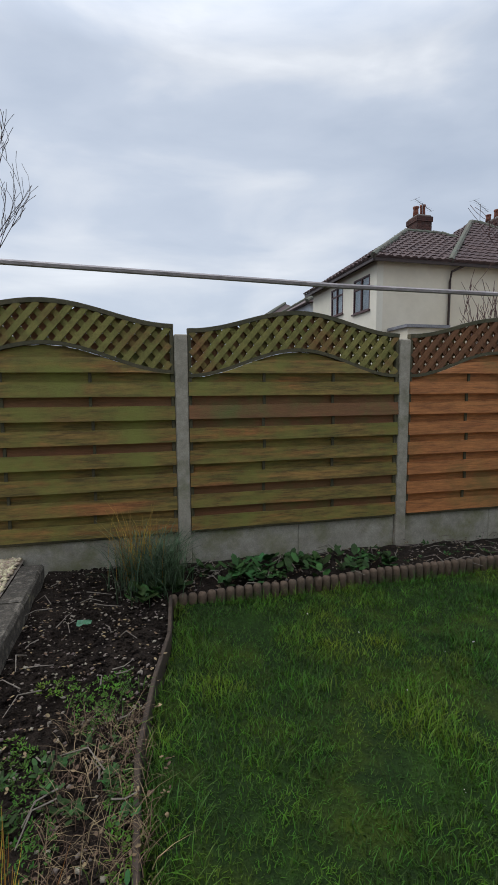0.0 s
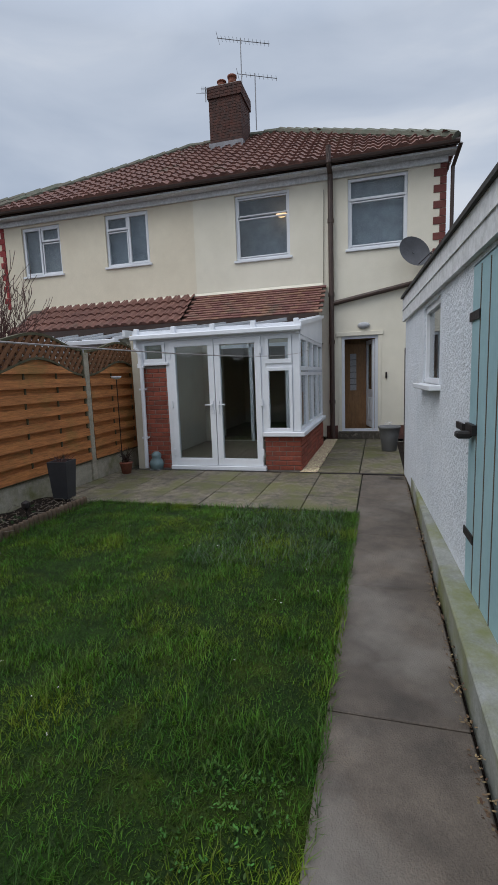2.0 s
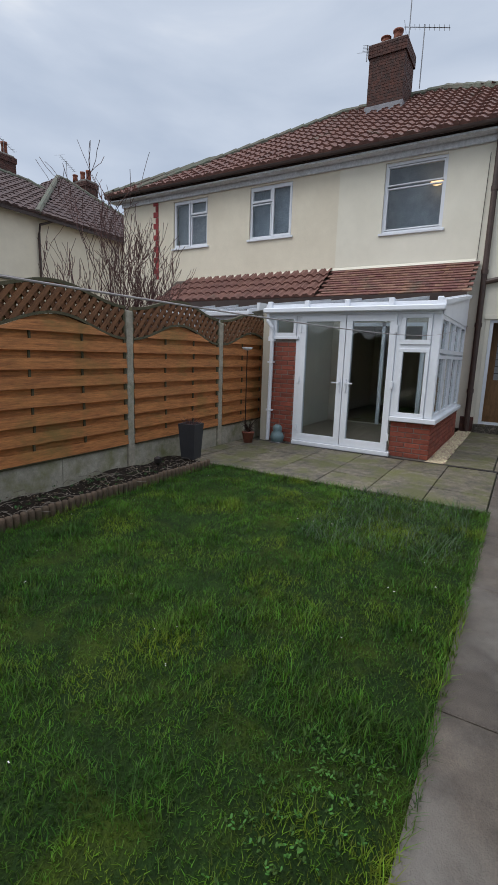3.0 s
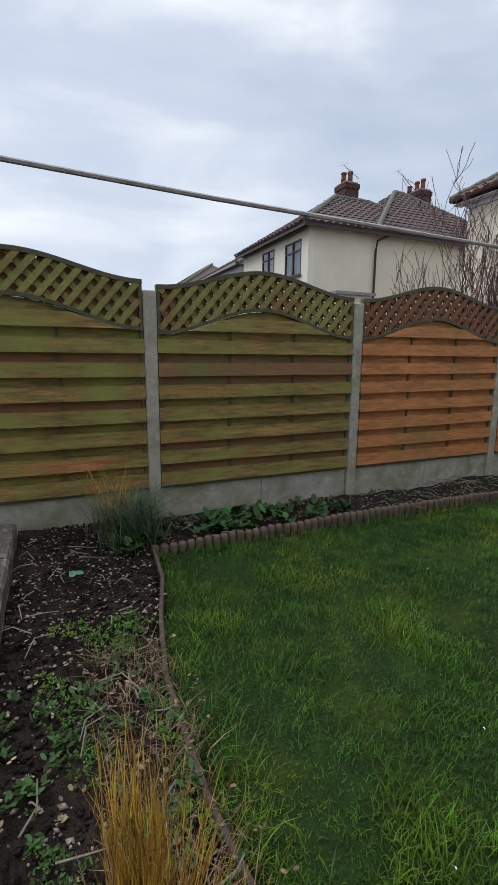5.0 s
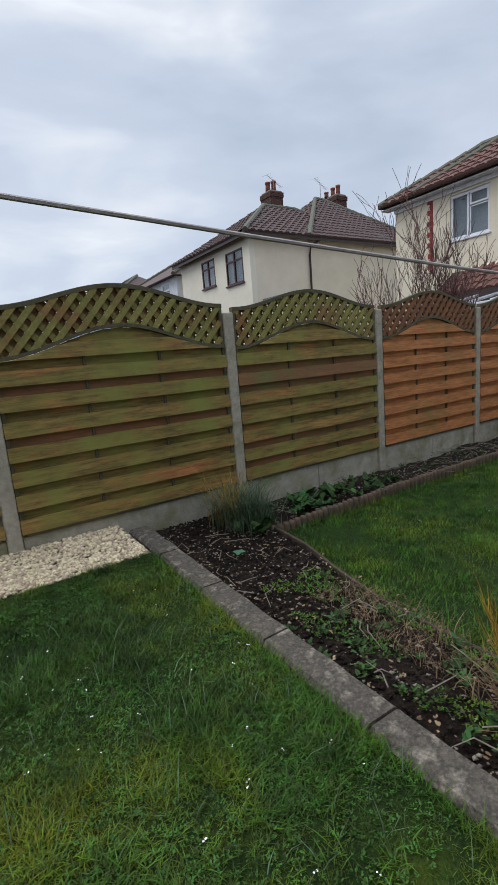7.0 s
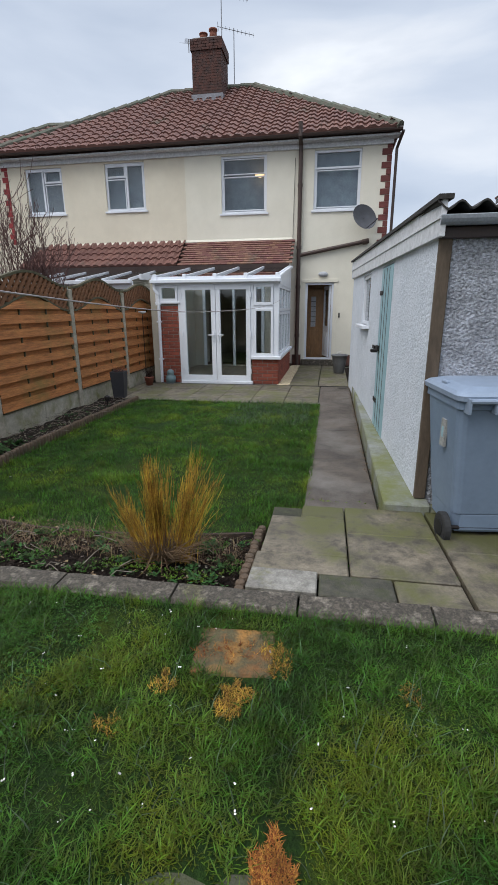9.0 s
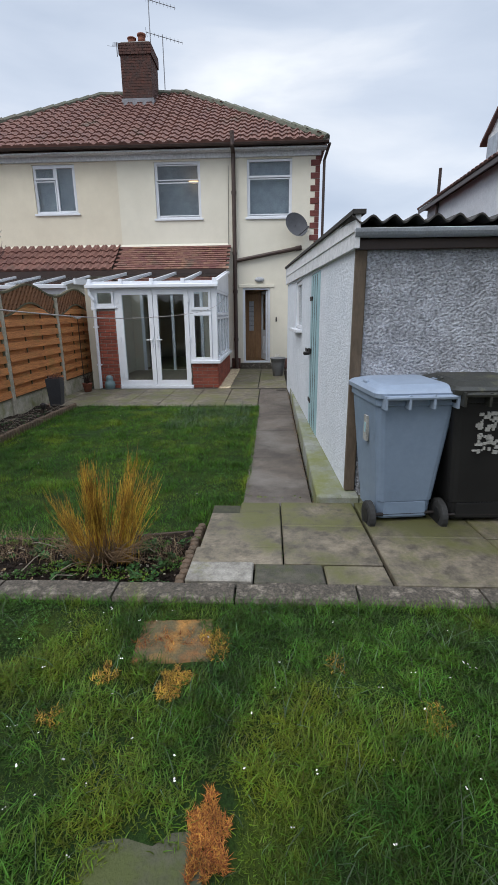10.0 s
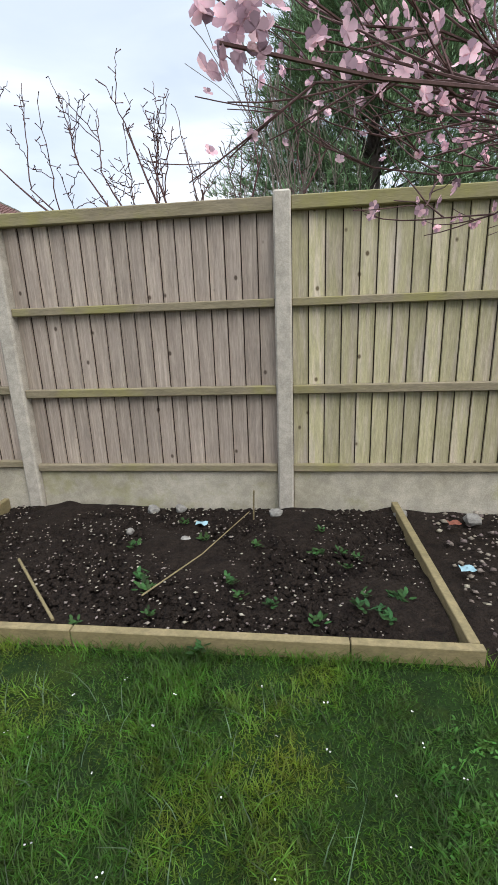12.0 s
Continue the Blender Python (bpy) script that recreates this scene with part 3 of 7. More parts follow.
# verge board along the path side
bm = bmesh.new()
prism(bm, [(0.58, 2.02), (7.1, 2.13), (7.1, 2.44), (0.58, 2.235)], "y", 0.0, 0.035)
bm.transform(SK)
part("verge_board", bm, M["white_paint"], garage, "white painted verge board")
bm = bmesh.new()
prism(bm, [(0.58, 2.125), (7.1, 2.275), (7.1, 2.29), (0.58, 2.14)], "y", 0.035, 0.045)
bm.transform(SK)
part("verge_lap", bm, M["white_paint"], garage)
# corrugated sheets: each sheet a part
sheetw, pitch_c = 0.75, 0.146
yc = -0.90
k = 0
while yc > -3.95:
    bm = bmesh.new()
    w = min(sheetw, yc + 3.98)
    n = max(4, int(w / pitch_c * 8))
    top, bot = [], []
    for i in range(n + 1):
        yy = yc - w * i / n
        h = 0.024 * math.cos(2 * math.pi * (yy + 0.90) / pitch_c)
        for xx, zz in ((0.57, 2.195), (7.15, 2.42)):
            top.append(bm.verts.new((xx, yy, zz + h + 0.012)))
            bot.append(bm.verts.new((xx, yy, zz + h)))
    for i in range(n):
        a_ = 2 * i
        bm.faces.new((top[a_], top[a_ + 2], top[a_ + 3], top[a_ + 1]))
        bm.faces.new((bot[a_], bot[a_ + 1], bot[a_ + 3], bot[a_ + 2]))
        bm.faces.new((top[a_], bot[a_], bot[a_ + 2], top[a_ + 2]))
        bm.faces.new((top[a_ + 1], top[a_ + 3], bot[a_ + 3], bot[a_ + 1]))
    bmesh.ops.recalc_face_normals(bm, faces=bm.faces)
    part("roof_sheet", bm, M["asbestos"], garage)
    yc -= sheetw
bm = bmesh.new()
prism(bm, [(0.56, 2.235), (7.14, 2.44), (7.14, 2.47), (0.56, 2.265)], "y", -0.03, 0.06)
bm.transform(SK)
part("roof_edge", bm, M["asbestos"], garage)
# half round gutter
bm = bmesh.new()
g1 = [bm.verts.new((0.60 + 0.055 * math.cos(t_), y_, 2.13 + 0.055 * math.sin(t_) + 0.01 * (y_ + 3.9) / 3)) for y_ in (-0.93, -3.86) for t_ in np.linspace(math.pi, 2 * math.pi, 9)]
g2 = [bm.verts.new((0.60 + 0.048 * math.cos(t_), y_, 2.135 + 0.048 * math.sin(t_) + 0.01 * (y_ + 3.9) / 3)) for y_ in (-0.93, -3.86) for t_ in np.linspace(math.pi, 2 * math.pi, 9)]
for i in range(8):
    bm.faces.new((g1[i], g1[i + 1], g1[i + 10], g1[i + 9]))
    bm.faces.new((g2[i], g2[i + 9], g2[i + 10], g2[i + 1]))
for i in (0, 8):
    bm.faces.new((g1[i], g1[i + 9], g2[i + 9], g2[i]))
bm.faces.new(g1[:9])
bm.faces.new(g1[9:])
bmesh.ops.recalc_face_normals(bm, faces=bm.faces)
part("gutter", bm, M["gutter_grey"], garage, "grey painted half round gutter")
bm = bmesh.new()
tube(bm, [(0.60, -2.43, 2.10), (0.60, -2.43, 1.98)], [0.052, 0.04], 10)
tube(bm, [(0.60, -2.43, 1.98), (0.645, -2.43, 1.90), (0.645, -2.43, 1.02)], 0.036, 10)
tube(bm, [(0.645, -2.43, 1.60), (0.645, -2.43, 1.66)], 0.046, 10)
part("downpipe", bm, M["gutter_grey"], garage, "grey painted rainwater pipe")
bm = bmesh.new()
tube(bm, [(0.645, -2.43, 1.04), (0.645, -2.43, 0.20), (0.58, -2.43, 0.13)], 0.042, 10)
part("pipe_foot", bm, M["iron"], garage, "black lower length of rainwater pipe")
# garage window and door
bm = bmesh.new()
for b_ in ((4.27, 5.2, -0.08, -0.02, 1.33, 1.38), (4.27, 5.2, -0.08, -0.02, 2.0, 2.05), (4.27, 4.32, -0.08, -0.02, 1.38, 2.0), (5.15, 5.2, -0.08, -0.02, 1.38, 2.0)):
    box(bm, *b_)
bm.transform(SK)
gw = part("window", bm, M["upvc"], garage, "white framed garage window")
bm = mbox(4.32, 5.15, -0.055, -0.05, 1.38, 2.0)
bm.transform(SK)
part("pane", bm, M["glass"], gw)
bm = mbox(4.2, 5.27, -0.05, 0.09, 1.285, 1.33, bevel=0.006)
bm.transform(SK)
part("window_sill", bm, M["upvc"], gw)
bm = mbox(2.43, 3.17, -0.035, 0.005, 0.11, 2.02, bevel=0.004)
bm.transform(SK)
gd = part("door", bm, M["door_blue"], garage, "pale duck egg blue painted boarded door")
for xx in (2.62, 2.80, 2.98):
    bm = mbox(xx, xx + 0.006, 0.005, 0.009, 0.13, 2.0)
    bm.transform(SK)
    part("board_joint", bm, M["old_timber"], gd)
for zz in (1.72, 0.45):
    bm = mbox(2.98, 3.20, 0.006, 0.014, zz, zz + 0.05)
    bm.transform(SK)
    part("hinge", bm, M["iron"], gd, "black iron hinge")
bm = bmesh.new()
box(bm, 2.98, 3.16, 0.006, 0.03, 1.08, 1.14)
box(bm, 3.02, 3.10, 0.02, 0.10, 1.06, 1.10, bevel=0.01)
box(bm, 3.16, 3.34, 0.03, 0.045, 1.09, 1.13)
bm.transform(SK)
part("latch", bm, M["iron"], gd, "rusty black hasp and padlock")


# ---- roofs ----
def tiles(name, quad, mat, parent, tw=0.30, gauge=0.32, roll=True, jitter=0.004, kind="stuff"):
    """Interlocking tiles over a plane: origin at the eave, u along the eave, v up the slope; inside is a test of (u, v)."""
    o, u, v, nu, nv, inside = quad
    n = u.cross(v).normalized()
    vs, fs = [], []
    prof = [(0.0, 0.035), (0.12, 0.048), (0.24, 0.045), (0.36, 0.018), (0.46, 0.0), (0.60, 0.0), (0.70, 0.018), (0.82, 0.045), (0.92, 0.048), (1.0, 0.035)] if roll else [(0.0, 0.0), (1.0, 0.0)]
    rr = random.Random(9)
    for j in range(int(nv / gauge) + 1):
        off = 0.0 if roll or j % 2 == 0 else tw / 2
        for i in range(-1, int(nu / tw) + 1):
            uc, vc = (i + 0.5) * tw + off, (j + 0.5) * gauge
            if not inside(uc, vc):
                continue
            lift = 0.02 + rr.uniform(-jitter, jitter)
            k = len(vs)
            for vv, base in ((j * gauge - 0.02, lift + (0.03 if roll else 0.014)), ((j + 1) * gauge, lift * 0.5)):
                for pu, ph in prof:
                    vs.append(o + u * (i * tw + off + pu * (tw - 0.004)) + v * vv + n * (base + ph))
            m_ = len(prof)
            for q in range(m_ - 1):
                fs.append((k + q, k + q + 1, k + m_ + q + 1, k + m_ + q))
            # front lip of the tile
            k2 = len(vs)
            for pu, ph in prof:
                vs.append(o + u * (i * tw + off + pu * (tw - 0.004)) + v * (j * gauge - 0.02) + n * (0.0 + ph * 0.3))
            for q in range(m_ - 1):
                fs.append((k2 + q, k2 + q + 1, k + q + 1, k + q))
    ob = quads(name, vs, fs, mat, parent)
    return tagged(ob, kind=kind)


def plane_quad(o, u_end, v_top, inside):
    o, u_end, v_top = Vector(o), Vector(u_end), Vector(v_top)
    u, v = u_end - o, v_top - o
    nu, nv = u.length, v.length
    return (o, u.normalized(), v.normalized(), nu, nv, inside)


def hip_roof(parent, x0, x1, y0, y1, z0, rise, mat, over=0.0, tiled="wny", roll=True, tw=0.30, gauge=0.32, cut=None):
    """Hipped roof over a rectangle (already with eaves), ridge along y. Tiles on the sides named (w faces -x, s faces -y, n faces +y)."""
    xm, run = (x0 + x1) / 2, (x1 - x0) / 2
    ya, yb = y0 + run, y1 - run
    zt = z0 + rise
    vs = [(x0, y0, z0), (x1, y0, z0), (x1, y1, z0), (x0, y1, z0), (xm, ya, zt), (xm, yb, zt)]
    bm = bmesh.new()
    b = [bm.verts.new(p) for p in vs]
    lo = [bm.verts.new((p[0], p[1], p[2] - 0.03)) for p in vs[:4]]
    for f in ((0, 4, 5, 3), (1, 2, 5, 4), (0, 1, 4), (2, 3, 5)):
        bm.faces.new([b[i] for i in f])
    bm.faces.new(lo)
    for i in range(4):
        bm.faces.new((b[i], lo[i], lo[(i + 1) % 4], b[(i + 1) % 4]))
    bmesh.ops.recalc_face_normals(bm, faces=bm.faces)
    roof = part("roof", bm, mat, parent)
    sl = math.hypot(run, rise)
    ln = y1 - y0
    if "w" in tiled:
        tiles("roof_tiles", plane_quad((x0, y1, z0), (x0, y0, z0), (xm, y1, zt), lambda u, v: v < sl and u > run * v / sl and u < ln - run * v / sl), mat, parent, roll=roll, tw=tw, gauge=gauge)
    wd = x1 - x0
    if "s" in tiled:
        tiles("roof_tiles", plane_quad((x0, y0, z0), (x1, y0, z0), (x0, ya, zt), lambda u, v: v < sl and u > run * v / sl and u < wd - run * v / sl), mat, parent, roll=roll, tw=tw, gauge=gauge)
    if "n" in tiled:
        tiles("roof_tiles", plane_quad((x1, y1, z0), (x0, y1, z0), (x1, yb, zt), lambda u, v: v < sl and u > run * v / sl and u < wd - run * v / sl), mat, parent, roll=roll, tw=tw, gauge=gauge)
    # ridge and hip tiles
    def ridge_run(a, c):
        a, c = Vector(a), Vector(c)
        n = max(1, int((c - a).length / 0.42))
        for i in range(n):
            bm = bmesh.new()
            p, q = a.lerp(c, i / n), a.lerp(c, (i + 0.98) / n)
            tube(bm, [p + Vector((0, 0, 0.03)), q + Vector((0, 0, 0.045))], [0.105, 0.115], 8)
            part("ridge_tile", bm, M["ridge"], parent)
    ridge_run((xm, cut or ya, zt), (xm, yb, zt))
    if cut is None:
        ridge_run((x0, y0, z0), (xm, ya, zt))
    ridge_run((x0, y1, z0), (xm, yb, zt))
    return roof


def chimney(parent, cx, cy, z0, z1, wx, wy, pots, brick_mat, flash=True):
    """A stack of real brick courses with a corbelled head, and clay pots."""
    bm = mbox(cx - wx / 2 + 0.01, cx + wx / 2 - 0.01, cy - wy / 2 + 0.01, cy + wy / 2 - 0.01, z0, z1 - 0.01)
    st = part("chimney_stack", bm, M["mortar"], parent, "sooty brick chimney stack")
    rb = random.Random(int(cx * 10))
    vs, fs = [], []
    z = z0
    row = 0
    while z < z1 - 0.07:
        grow = 0.035 if z > z1 - 0.32 else 0.0
        for side in range(4):
            L_ = (wy if side % 2 == 0 else wx) + 2 * grow
            n = max(2, round(L_ / 0.225))
            bl = L_ / n
            for i in range(-1, n + 1):
                a0 = -L_ / 2 + (i + (0.5 if row % 2 else 0)) * bl
                a1 = a0 + bl - 0.010
                a0, a1 = max(a0, -L_ / 2), min(a1, L_ / 2)
                if a1 - a0 < 0.03:
                    continue
                h = rb.uniform(0, 0.004)
                w_ = (wx if side % 2 == 0 else wy) / 2 + grow
                k = len(vs)
                for dd in (0, -0.05):
                    for (aa, zz) in ((a0, z), (a1, z), (a1, z + 0.065), (a0, z + 0.065)):
                        p = (w_ + dd + (h if dd == 0 else 0), aa)
                        q = [(-p[0], -p[1]), (p[1], -p[0]), (p[0], p[1]), (-p[1], p[0])][side]
                        vs.append((cx + q[0], cy + q[1], zz))
                fs += [(k, k + 3, k + 2, k + 1), (k, k + 1, k + 5, k + 4), (k + 1, k + 2, k + 6, k + 5), (k + 2, k + 3, k + 7, k + 6), (k + 3, k, k + 4, k + 7)]
        z += 0.075
        row += 1
    tagged(quads("brickwork", vs, fs, brick_mat, st), kind="stuff")
    part("chimney_cap", mbox(cx - wx / 2 + 0.02, cx + wx / 2 - 0.02, cy - wy / 2 + 0.02, cy + wy / 2 - 0.02, z1 - 0.02, z1 + 0.05, bevel=0.02), M["mortar"], st)
    for dx, dy, h in pots:
        bm = bmesh.new()
        lathe(bm, [(0.13, 0), (0.115, h * 0.5), (0.11, h * 0.8), (0.135, h * 0.85), (0.135, h), (0.10, h), (0.095, h - 0.06)], 12, (cx + dx, cy + dy, z1 + 0.04))
        part("chimney_pot", bm, M["terracotta"], st, "terracotta chimney pot", smooth=True)
    if flash:
        part("flashing", mbox(cx - wx / 2 - 0.03, cx + wx / 2 + 0.03, cy - wy / 2 - 0.04, cy + wy / 2 + 0.04, z0, z0 + flash), M["lead"], st, "lead flashing")
    return st


def aerial(parent, p, z1, yaw, n=14, ln=1.1):
    bm = bmesh.new()
    x, y, z = p
    tube(bm, [(x, y, z), (x, y, z1)], 0.014, 6)
    d = Vector((math.cos(radians(yaw)), math.sin(radians(yaw)), -0.22)).normalized()
    s = d.cross(Vector((0, 0, 1))).normalized()
    c = Vector((x, y, z1 - 0.06))
    tube(bm, [c - d * ln * 0.45, c + d * ln * 0.55], 0.01, 5)
    for i in range(n):
        q = c + d * ln * (-0.43 + 0.96 * i / (n - 1))
        w = 0.12 + (0.14 if i == 0 else 0)
        tube(bm, [q - s * w, q + s * w], 0.005, 4)
    part("aerial", bm, M["steel"], parent, "dull metal television aerial")


def window_x(parent, x, y0, y1, z0, z1, frame_mat, layout, sill=True, backing=None, depth=0.07, fw=0.055):
    """A window facing -x. layout: list of panes (ya, yb, za, zb, opening) in fractions of the opening, y from its high side."""
    bm = bmesh.new()
    box(bm, x - 0.01, x + depth, y0, y1, z0, z0 + fw)
    box(bm, x - 0.01, x + depth, y0, y1, z1 - fw, z1)
    box(bm, x - 0.01, x + depth, y0, y0 + fw, z0 + fw, z1 - fw)
    box(bm, x - 0.01, x + depth, y1 - fw, y1, z0 + fw, z1 - fw)
    w = part("window", bm, frame_mat, parent)
    W, H = y1 - y0, z1 - z0
    for fa, fb, ga, gb, op in layout:
        ya, yb, za, zb = y1 - fb * W, y1 - fa * W, z0 + ga * H, z0 + gb * H
        e = 0.05 if op else 0.028
        bm = bmesh.new()
        ox = x - 0.022 if op else x - 0.004
        box(bm, ox, x + 0.05, ya, yb, za, za + e, bevel=0.004)
        box(bm, ox, x + 0.05, ya, yb, zb - e, zb, bevel=0.004)
        box(bm, ox, x + 0.05, ya, ya + e, za + e, zb - e)
        box(bm, ox, x + 0.05, yb - e, yb, za + e, zb - e)
        c = part("casement" if op else "window_frame", bm, frame_mat, w)
        part("pane", mbox(x + 0.018, x + 0.024, ya + e, yb - e, za + e, zb - e), M["glass"], w)
    if sill:
        part("window_sill", mbox(x - 0.10, x + 0.02, y0 - 0.05, y1 + 0.05, z0 - 0.045, z0 + 0.005, bevel=0.006), frame_mat, w)
    if backing:
        bm = bmesh.new()
        ob = part("pane_backing", mbox(x + 0.16, x + 0.17, y0, y1, z0, z1), backing, w)
    return w


# ---- the house ----
HX = 10.65
TILED = M["roof_tile"]
house = thing("house", "cream rendered semi-detached house with a brown pantile hipped roof", "house")
wins = {"L2": (7.38, 8.52, 4.22, 5.42), "L1": (4.93, 6.09, 4.23, 5.44), "C": (1.55, 2.78, 4.05, 5.44), "R": (-0.88, 0.31, 4.04, 5.45)}
door = (-0.31, 0.46, 0.17, 2.25)
holes = list(wins.values())
bm = bmesh.new()
wall_x(bm, HX, HX + 0.28, -1.60, 3.78, -0.1, 5.60, [wins["C"], wins["R"], door, (1.2, 3.3, -0.1, 2.2)])
part("wall", bm, M["render_pale"], house, "cream painted rendered rear wall")
bm = bmesh.new()
wall_x(bm, HX + 0.004, HX + 0.28, 3.78, 10.4, -0.1, 5.60, [wins["L1"], wins["L2"]])
part("wall", bm, M["render"], house, "deeper cream painted rendered rear wall of the adjoining house")
part("wall", mbox(HX + 0.28, HX + 7.6, -1.60, -1.34, -0.1, 5.60), M["brick"], house, "red brick side wall")
part("wall", mbox(HX + 0.28, HX + 7.6, 10.14, 10.4, -0.1, 5.60), M["render"], house)
part("wall", mbox(HX + 7.34, HX + 7.6, -1.34, 10.14, -0.1, 5.60), M["render"], house)
part("party_wall", mbox(HX + 0.28, HX + 7.34, 3.70, 3.90, -0.1, 5.6), M["inner_wall"], house)
part("ceiling", mbox(HX + 0.28, HX + 7.34, -1.34, 10.14, 5.50, 5.58), M["inner_wall"], house)
part("upper_floor", mbox(HX + 0.28, HX + 7.34, -1.34, 10.14, 2.55, 2.75), M["inner_wall"], house)
part("ground_floor", mbox(HX + 0.0, HX + 7.34, -1.34, 10.14, -0.05, 0.05), M["inner_floor"], house)
part("inside_wall", mbox(HX + 3.4, HX + 3.5, 0.55, 10.1, 0.05, 5.5), M["inner_wall"], house)
part("inside_wall", mbox(HX + 0.28, HX + 3.4, 0.80, 0.90, 0.05, 2.55), M["inner_wall"], house)
part("inside_wall", mbox(HX + 3.9, HX + 4.0, -1.34, 0.55, 0.05, 2.55), M["inner_wall"], house)
part("inside_wall", mbox(HX + 0.28, HX + 3.9, -1.1, -1.0, 0.05, 2.55), M["inner_wall"], house)
part("fascia", mbox(HX - 0.30, HX - 0.27, -1.76, 10.70, 5.66, 5.82), M["dark_brown"], house, "dark brown gutter board")
part("soffit", mbox(HX - 0.27, HX + 0.02, -1.76, 10.70, 5.60, 5.64), M["white_paint"], house)
part("frieze", mbox(HX - 0.06, HX - 0.002, -1.62, 10.4, 5.48, 5.60), M["white_paint"], house, "white painted band under the eaves")
bm = bmesh.new()
tube(bm, [(HX - 0.36, -1.78, 5.70), (HX - 0.36, 10.74, 5.72)], 0.052, 8)
part("gutter", bm, M["dark_brown"], house, "dark brown gutter")
hip_roof(house, HX - 0.38, HX + 7.98, -1.72, 9.45, 5.72, 2.70, TILED, tiled="ws")
hip_roof(house, HX - 0.38, HX + 3.88, 4.2, 10.72, 5.715, 1.28, TILED, tiled="wn", cut=7.0)
st = chimney(house, 13.95, 3.80, 7.7, 9.42, 0.95, 0.92, [(-0.28, 0.12, 0.16), (0.05, 0.10, 0.15), (-0.22, -0.17, 0.28), (0.25, -0.17, 0.2)], M["brick_old"], flash=0.28)
aerial(house, (13.9, 3.40, 8.8), 10.75, -82, ln=1.5)
aerial(house, (14.0, 3.04, 8.4), 9.85, -82, n=10, ln=1.15)
aerial(house, (13.5, 4.35, 9.1), 9.45, 200, n=6, ln=0.5)
# windows of the upper floor
window_x(house, HX + 0.06, *wins["C"], M["upvc"], [(0.04, 0.96, 0.68, 0.95, False), (0.04, 0.96, 0.05, 0.65, False)], backing=None)
part("pane_backing", mbox(HX + 0.50, HX + 0.51, 1.2, 3.1, 3.8, 5.48), M["sky_backing"], house)
window_x(house, HX + 0.06, *wins["R"], M["upvc"], [(0.01, 0.99, 0.69, 0.99, True), (0.04, 0.96, 0.05, 0.68, False)], backing=M["sky_backing"])
window_x(house, HX + 0.06, *wins["L1"], M["upvc"], [(0.02, 0.52, 0.70, 0.96, True), (0.03, 0.50, 0.04, 0.68, False), (0.52, 0.97, 0.03, 0.97, True)], backing=M["sky_backing"])
window_x(house, HX + 0.06, *wins["L2"], M["upvc"], [(0.02, 0.48, 0.03, 0.97, True), (0.50, 0.97, 0.68, 0.96, True), (0.50, 0.97, 0.04, 0.66, False)], backing=M["curtain"])
lm = bpy.data.materials.new("warm lamp")
lm.use_nodes = True
lm.node_tree.nodes["Principled BSDF"].inputs["Emission Color"].default_value = (1.0, 0.62, 0.30, 1)
lm.node_tree.nodes["Principled BSDF"].inputs["Emission Strength"].default_value = 1.6
bm = bmesh.new()
lathe(bm, [(0.03, -0.05), (0.09, -0.03), (0.13, 0.01), (0.05, 0.04)], 14, (HX + 0.30, 1.78, 5.02))
part("ceiling_lamp", bm, lm, house, "warm lit ceiling lamp behind the window", smooth=True)
# back door: a frame with an open leaf
bm = bmesh.new()
box(bm, HX + 0.03, HX + 0.10, -0.31, -0.25, 0.17, 2.25)
box(bm, HX + 0.03, HX + 0.10, 0.40, 0.46, 0.17, 2.25)
box(bm, HX + 0.03, HX + 0.10, -0.25, 0.40, 2.19, 2.25)
box(bm, HX + 0.03, HX + 0.10, -0.25, 0.40, 0.17, 0.22)
bdoor = part("back_door", bm, M["upvc"], house, "white back door frame standing open")
bm = bmesh.new()
mdoor = pose(HX + 0.10, -0.24, 0, 0, 0, 14)
for b_ in ((0, 0.64, 0, 0.045, 0.23, 0.33), (0, 0.64, 0, 0.045, 2.08, 2.17), (0, 0.09, 0, 0.045, 0.33, 2.08), (0.55, 0.64, 0, 0.045, 0.33, 2.08), (0.09, 0.55, 0, 0.045, 0.98, 1.08), (0.09, 0.55, 0.01, 0.035, 0.33, 0.98)):
    box(bm, *b_, m=mdoor)
box(bm, 0.13, 0.29, 0.035, 0.055, 0.40, 0.90, bevel=0.008, m=mdoor)
box(bm, 0.35, 0.51, 0.035, 0.055, 0.40, 0.90, bevel=0.008, m=mdoor)
leaf = part("door_leaf", bm, M["upvc"], bdoor, "white panelled door leaf opened inward")
bm = bmesh.new()
box(bm, 0.09, 0.55, 0.018, 0.024, 1.08, 2.08, m=mdoor)
part("pane", bm, M["glass"], bdoor)
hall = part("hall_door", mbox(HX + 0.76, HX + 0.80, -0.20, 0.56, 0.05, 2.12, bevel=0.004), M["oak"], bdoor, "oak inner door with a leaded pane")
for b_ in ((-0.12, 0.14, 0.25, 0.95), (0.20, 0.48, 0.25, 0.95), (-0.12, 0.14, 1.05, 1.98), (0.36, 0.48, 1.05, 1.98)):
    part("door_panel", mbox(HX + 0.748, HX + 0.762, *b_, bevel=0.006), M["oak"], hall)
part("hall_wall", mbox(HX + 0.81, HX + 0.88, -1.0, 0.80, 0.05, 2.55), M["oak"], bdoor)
slot = part("glazed_slot", mbox(HX + 0.745, HX + 0.758, 0.18, 0.32, 1.05, 1.90), M["curtain"], bdoor)
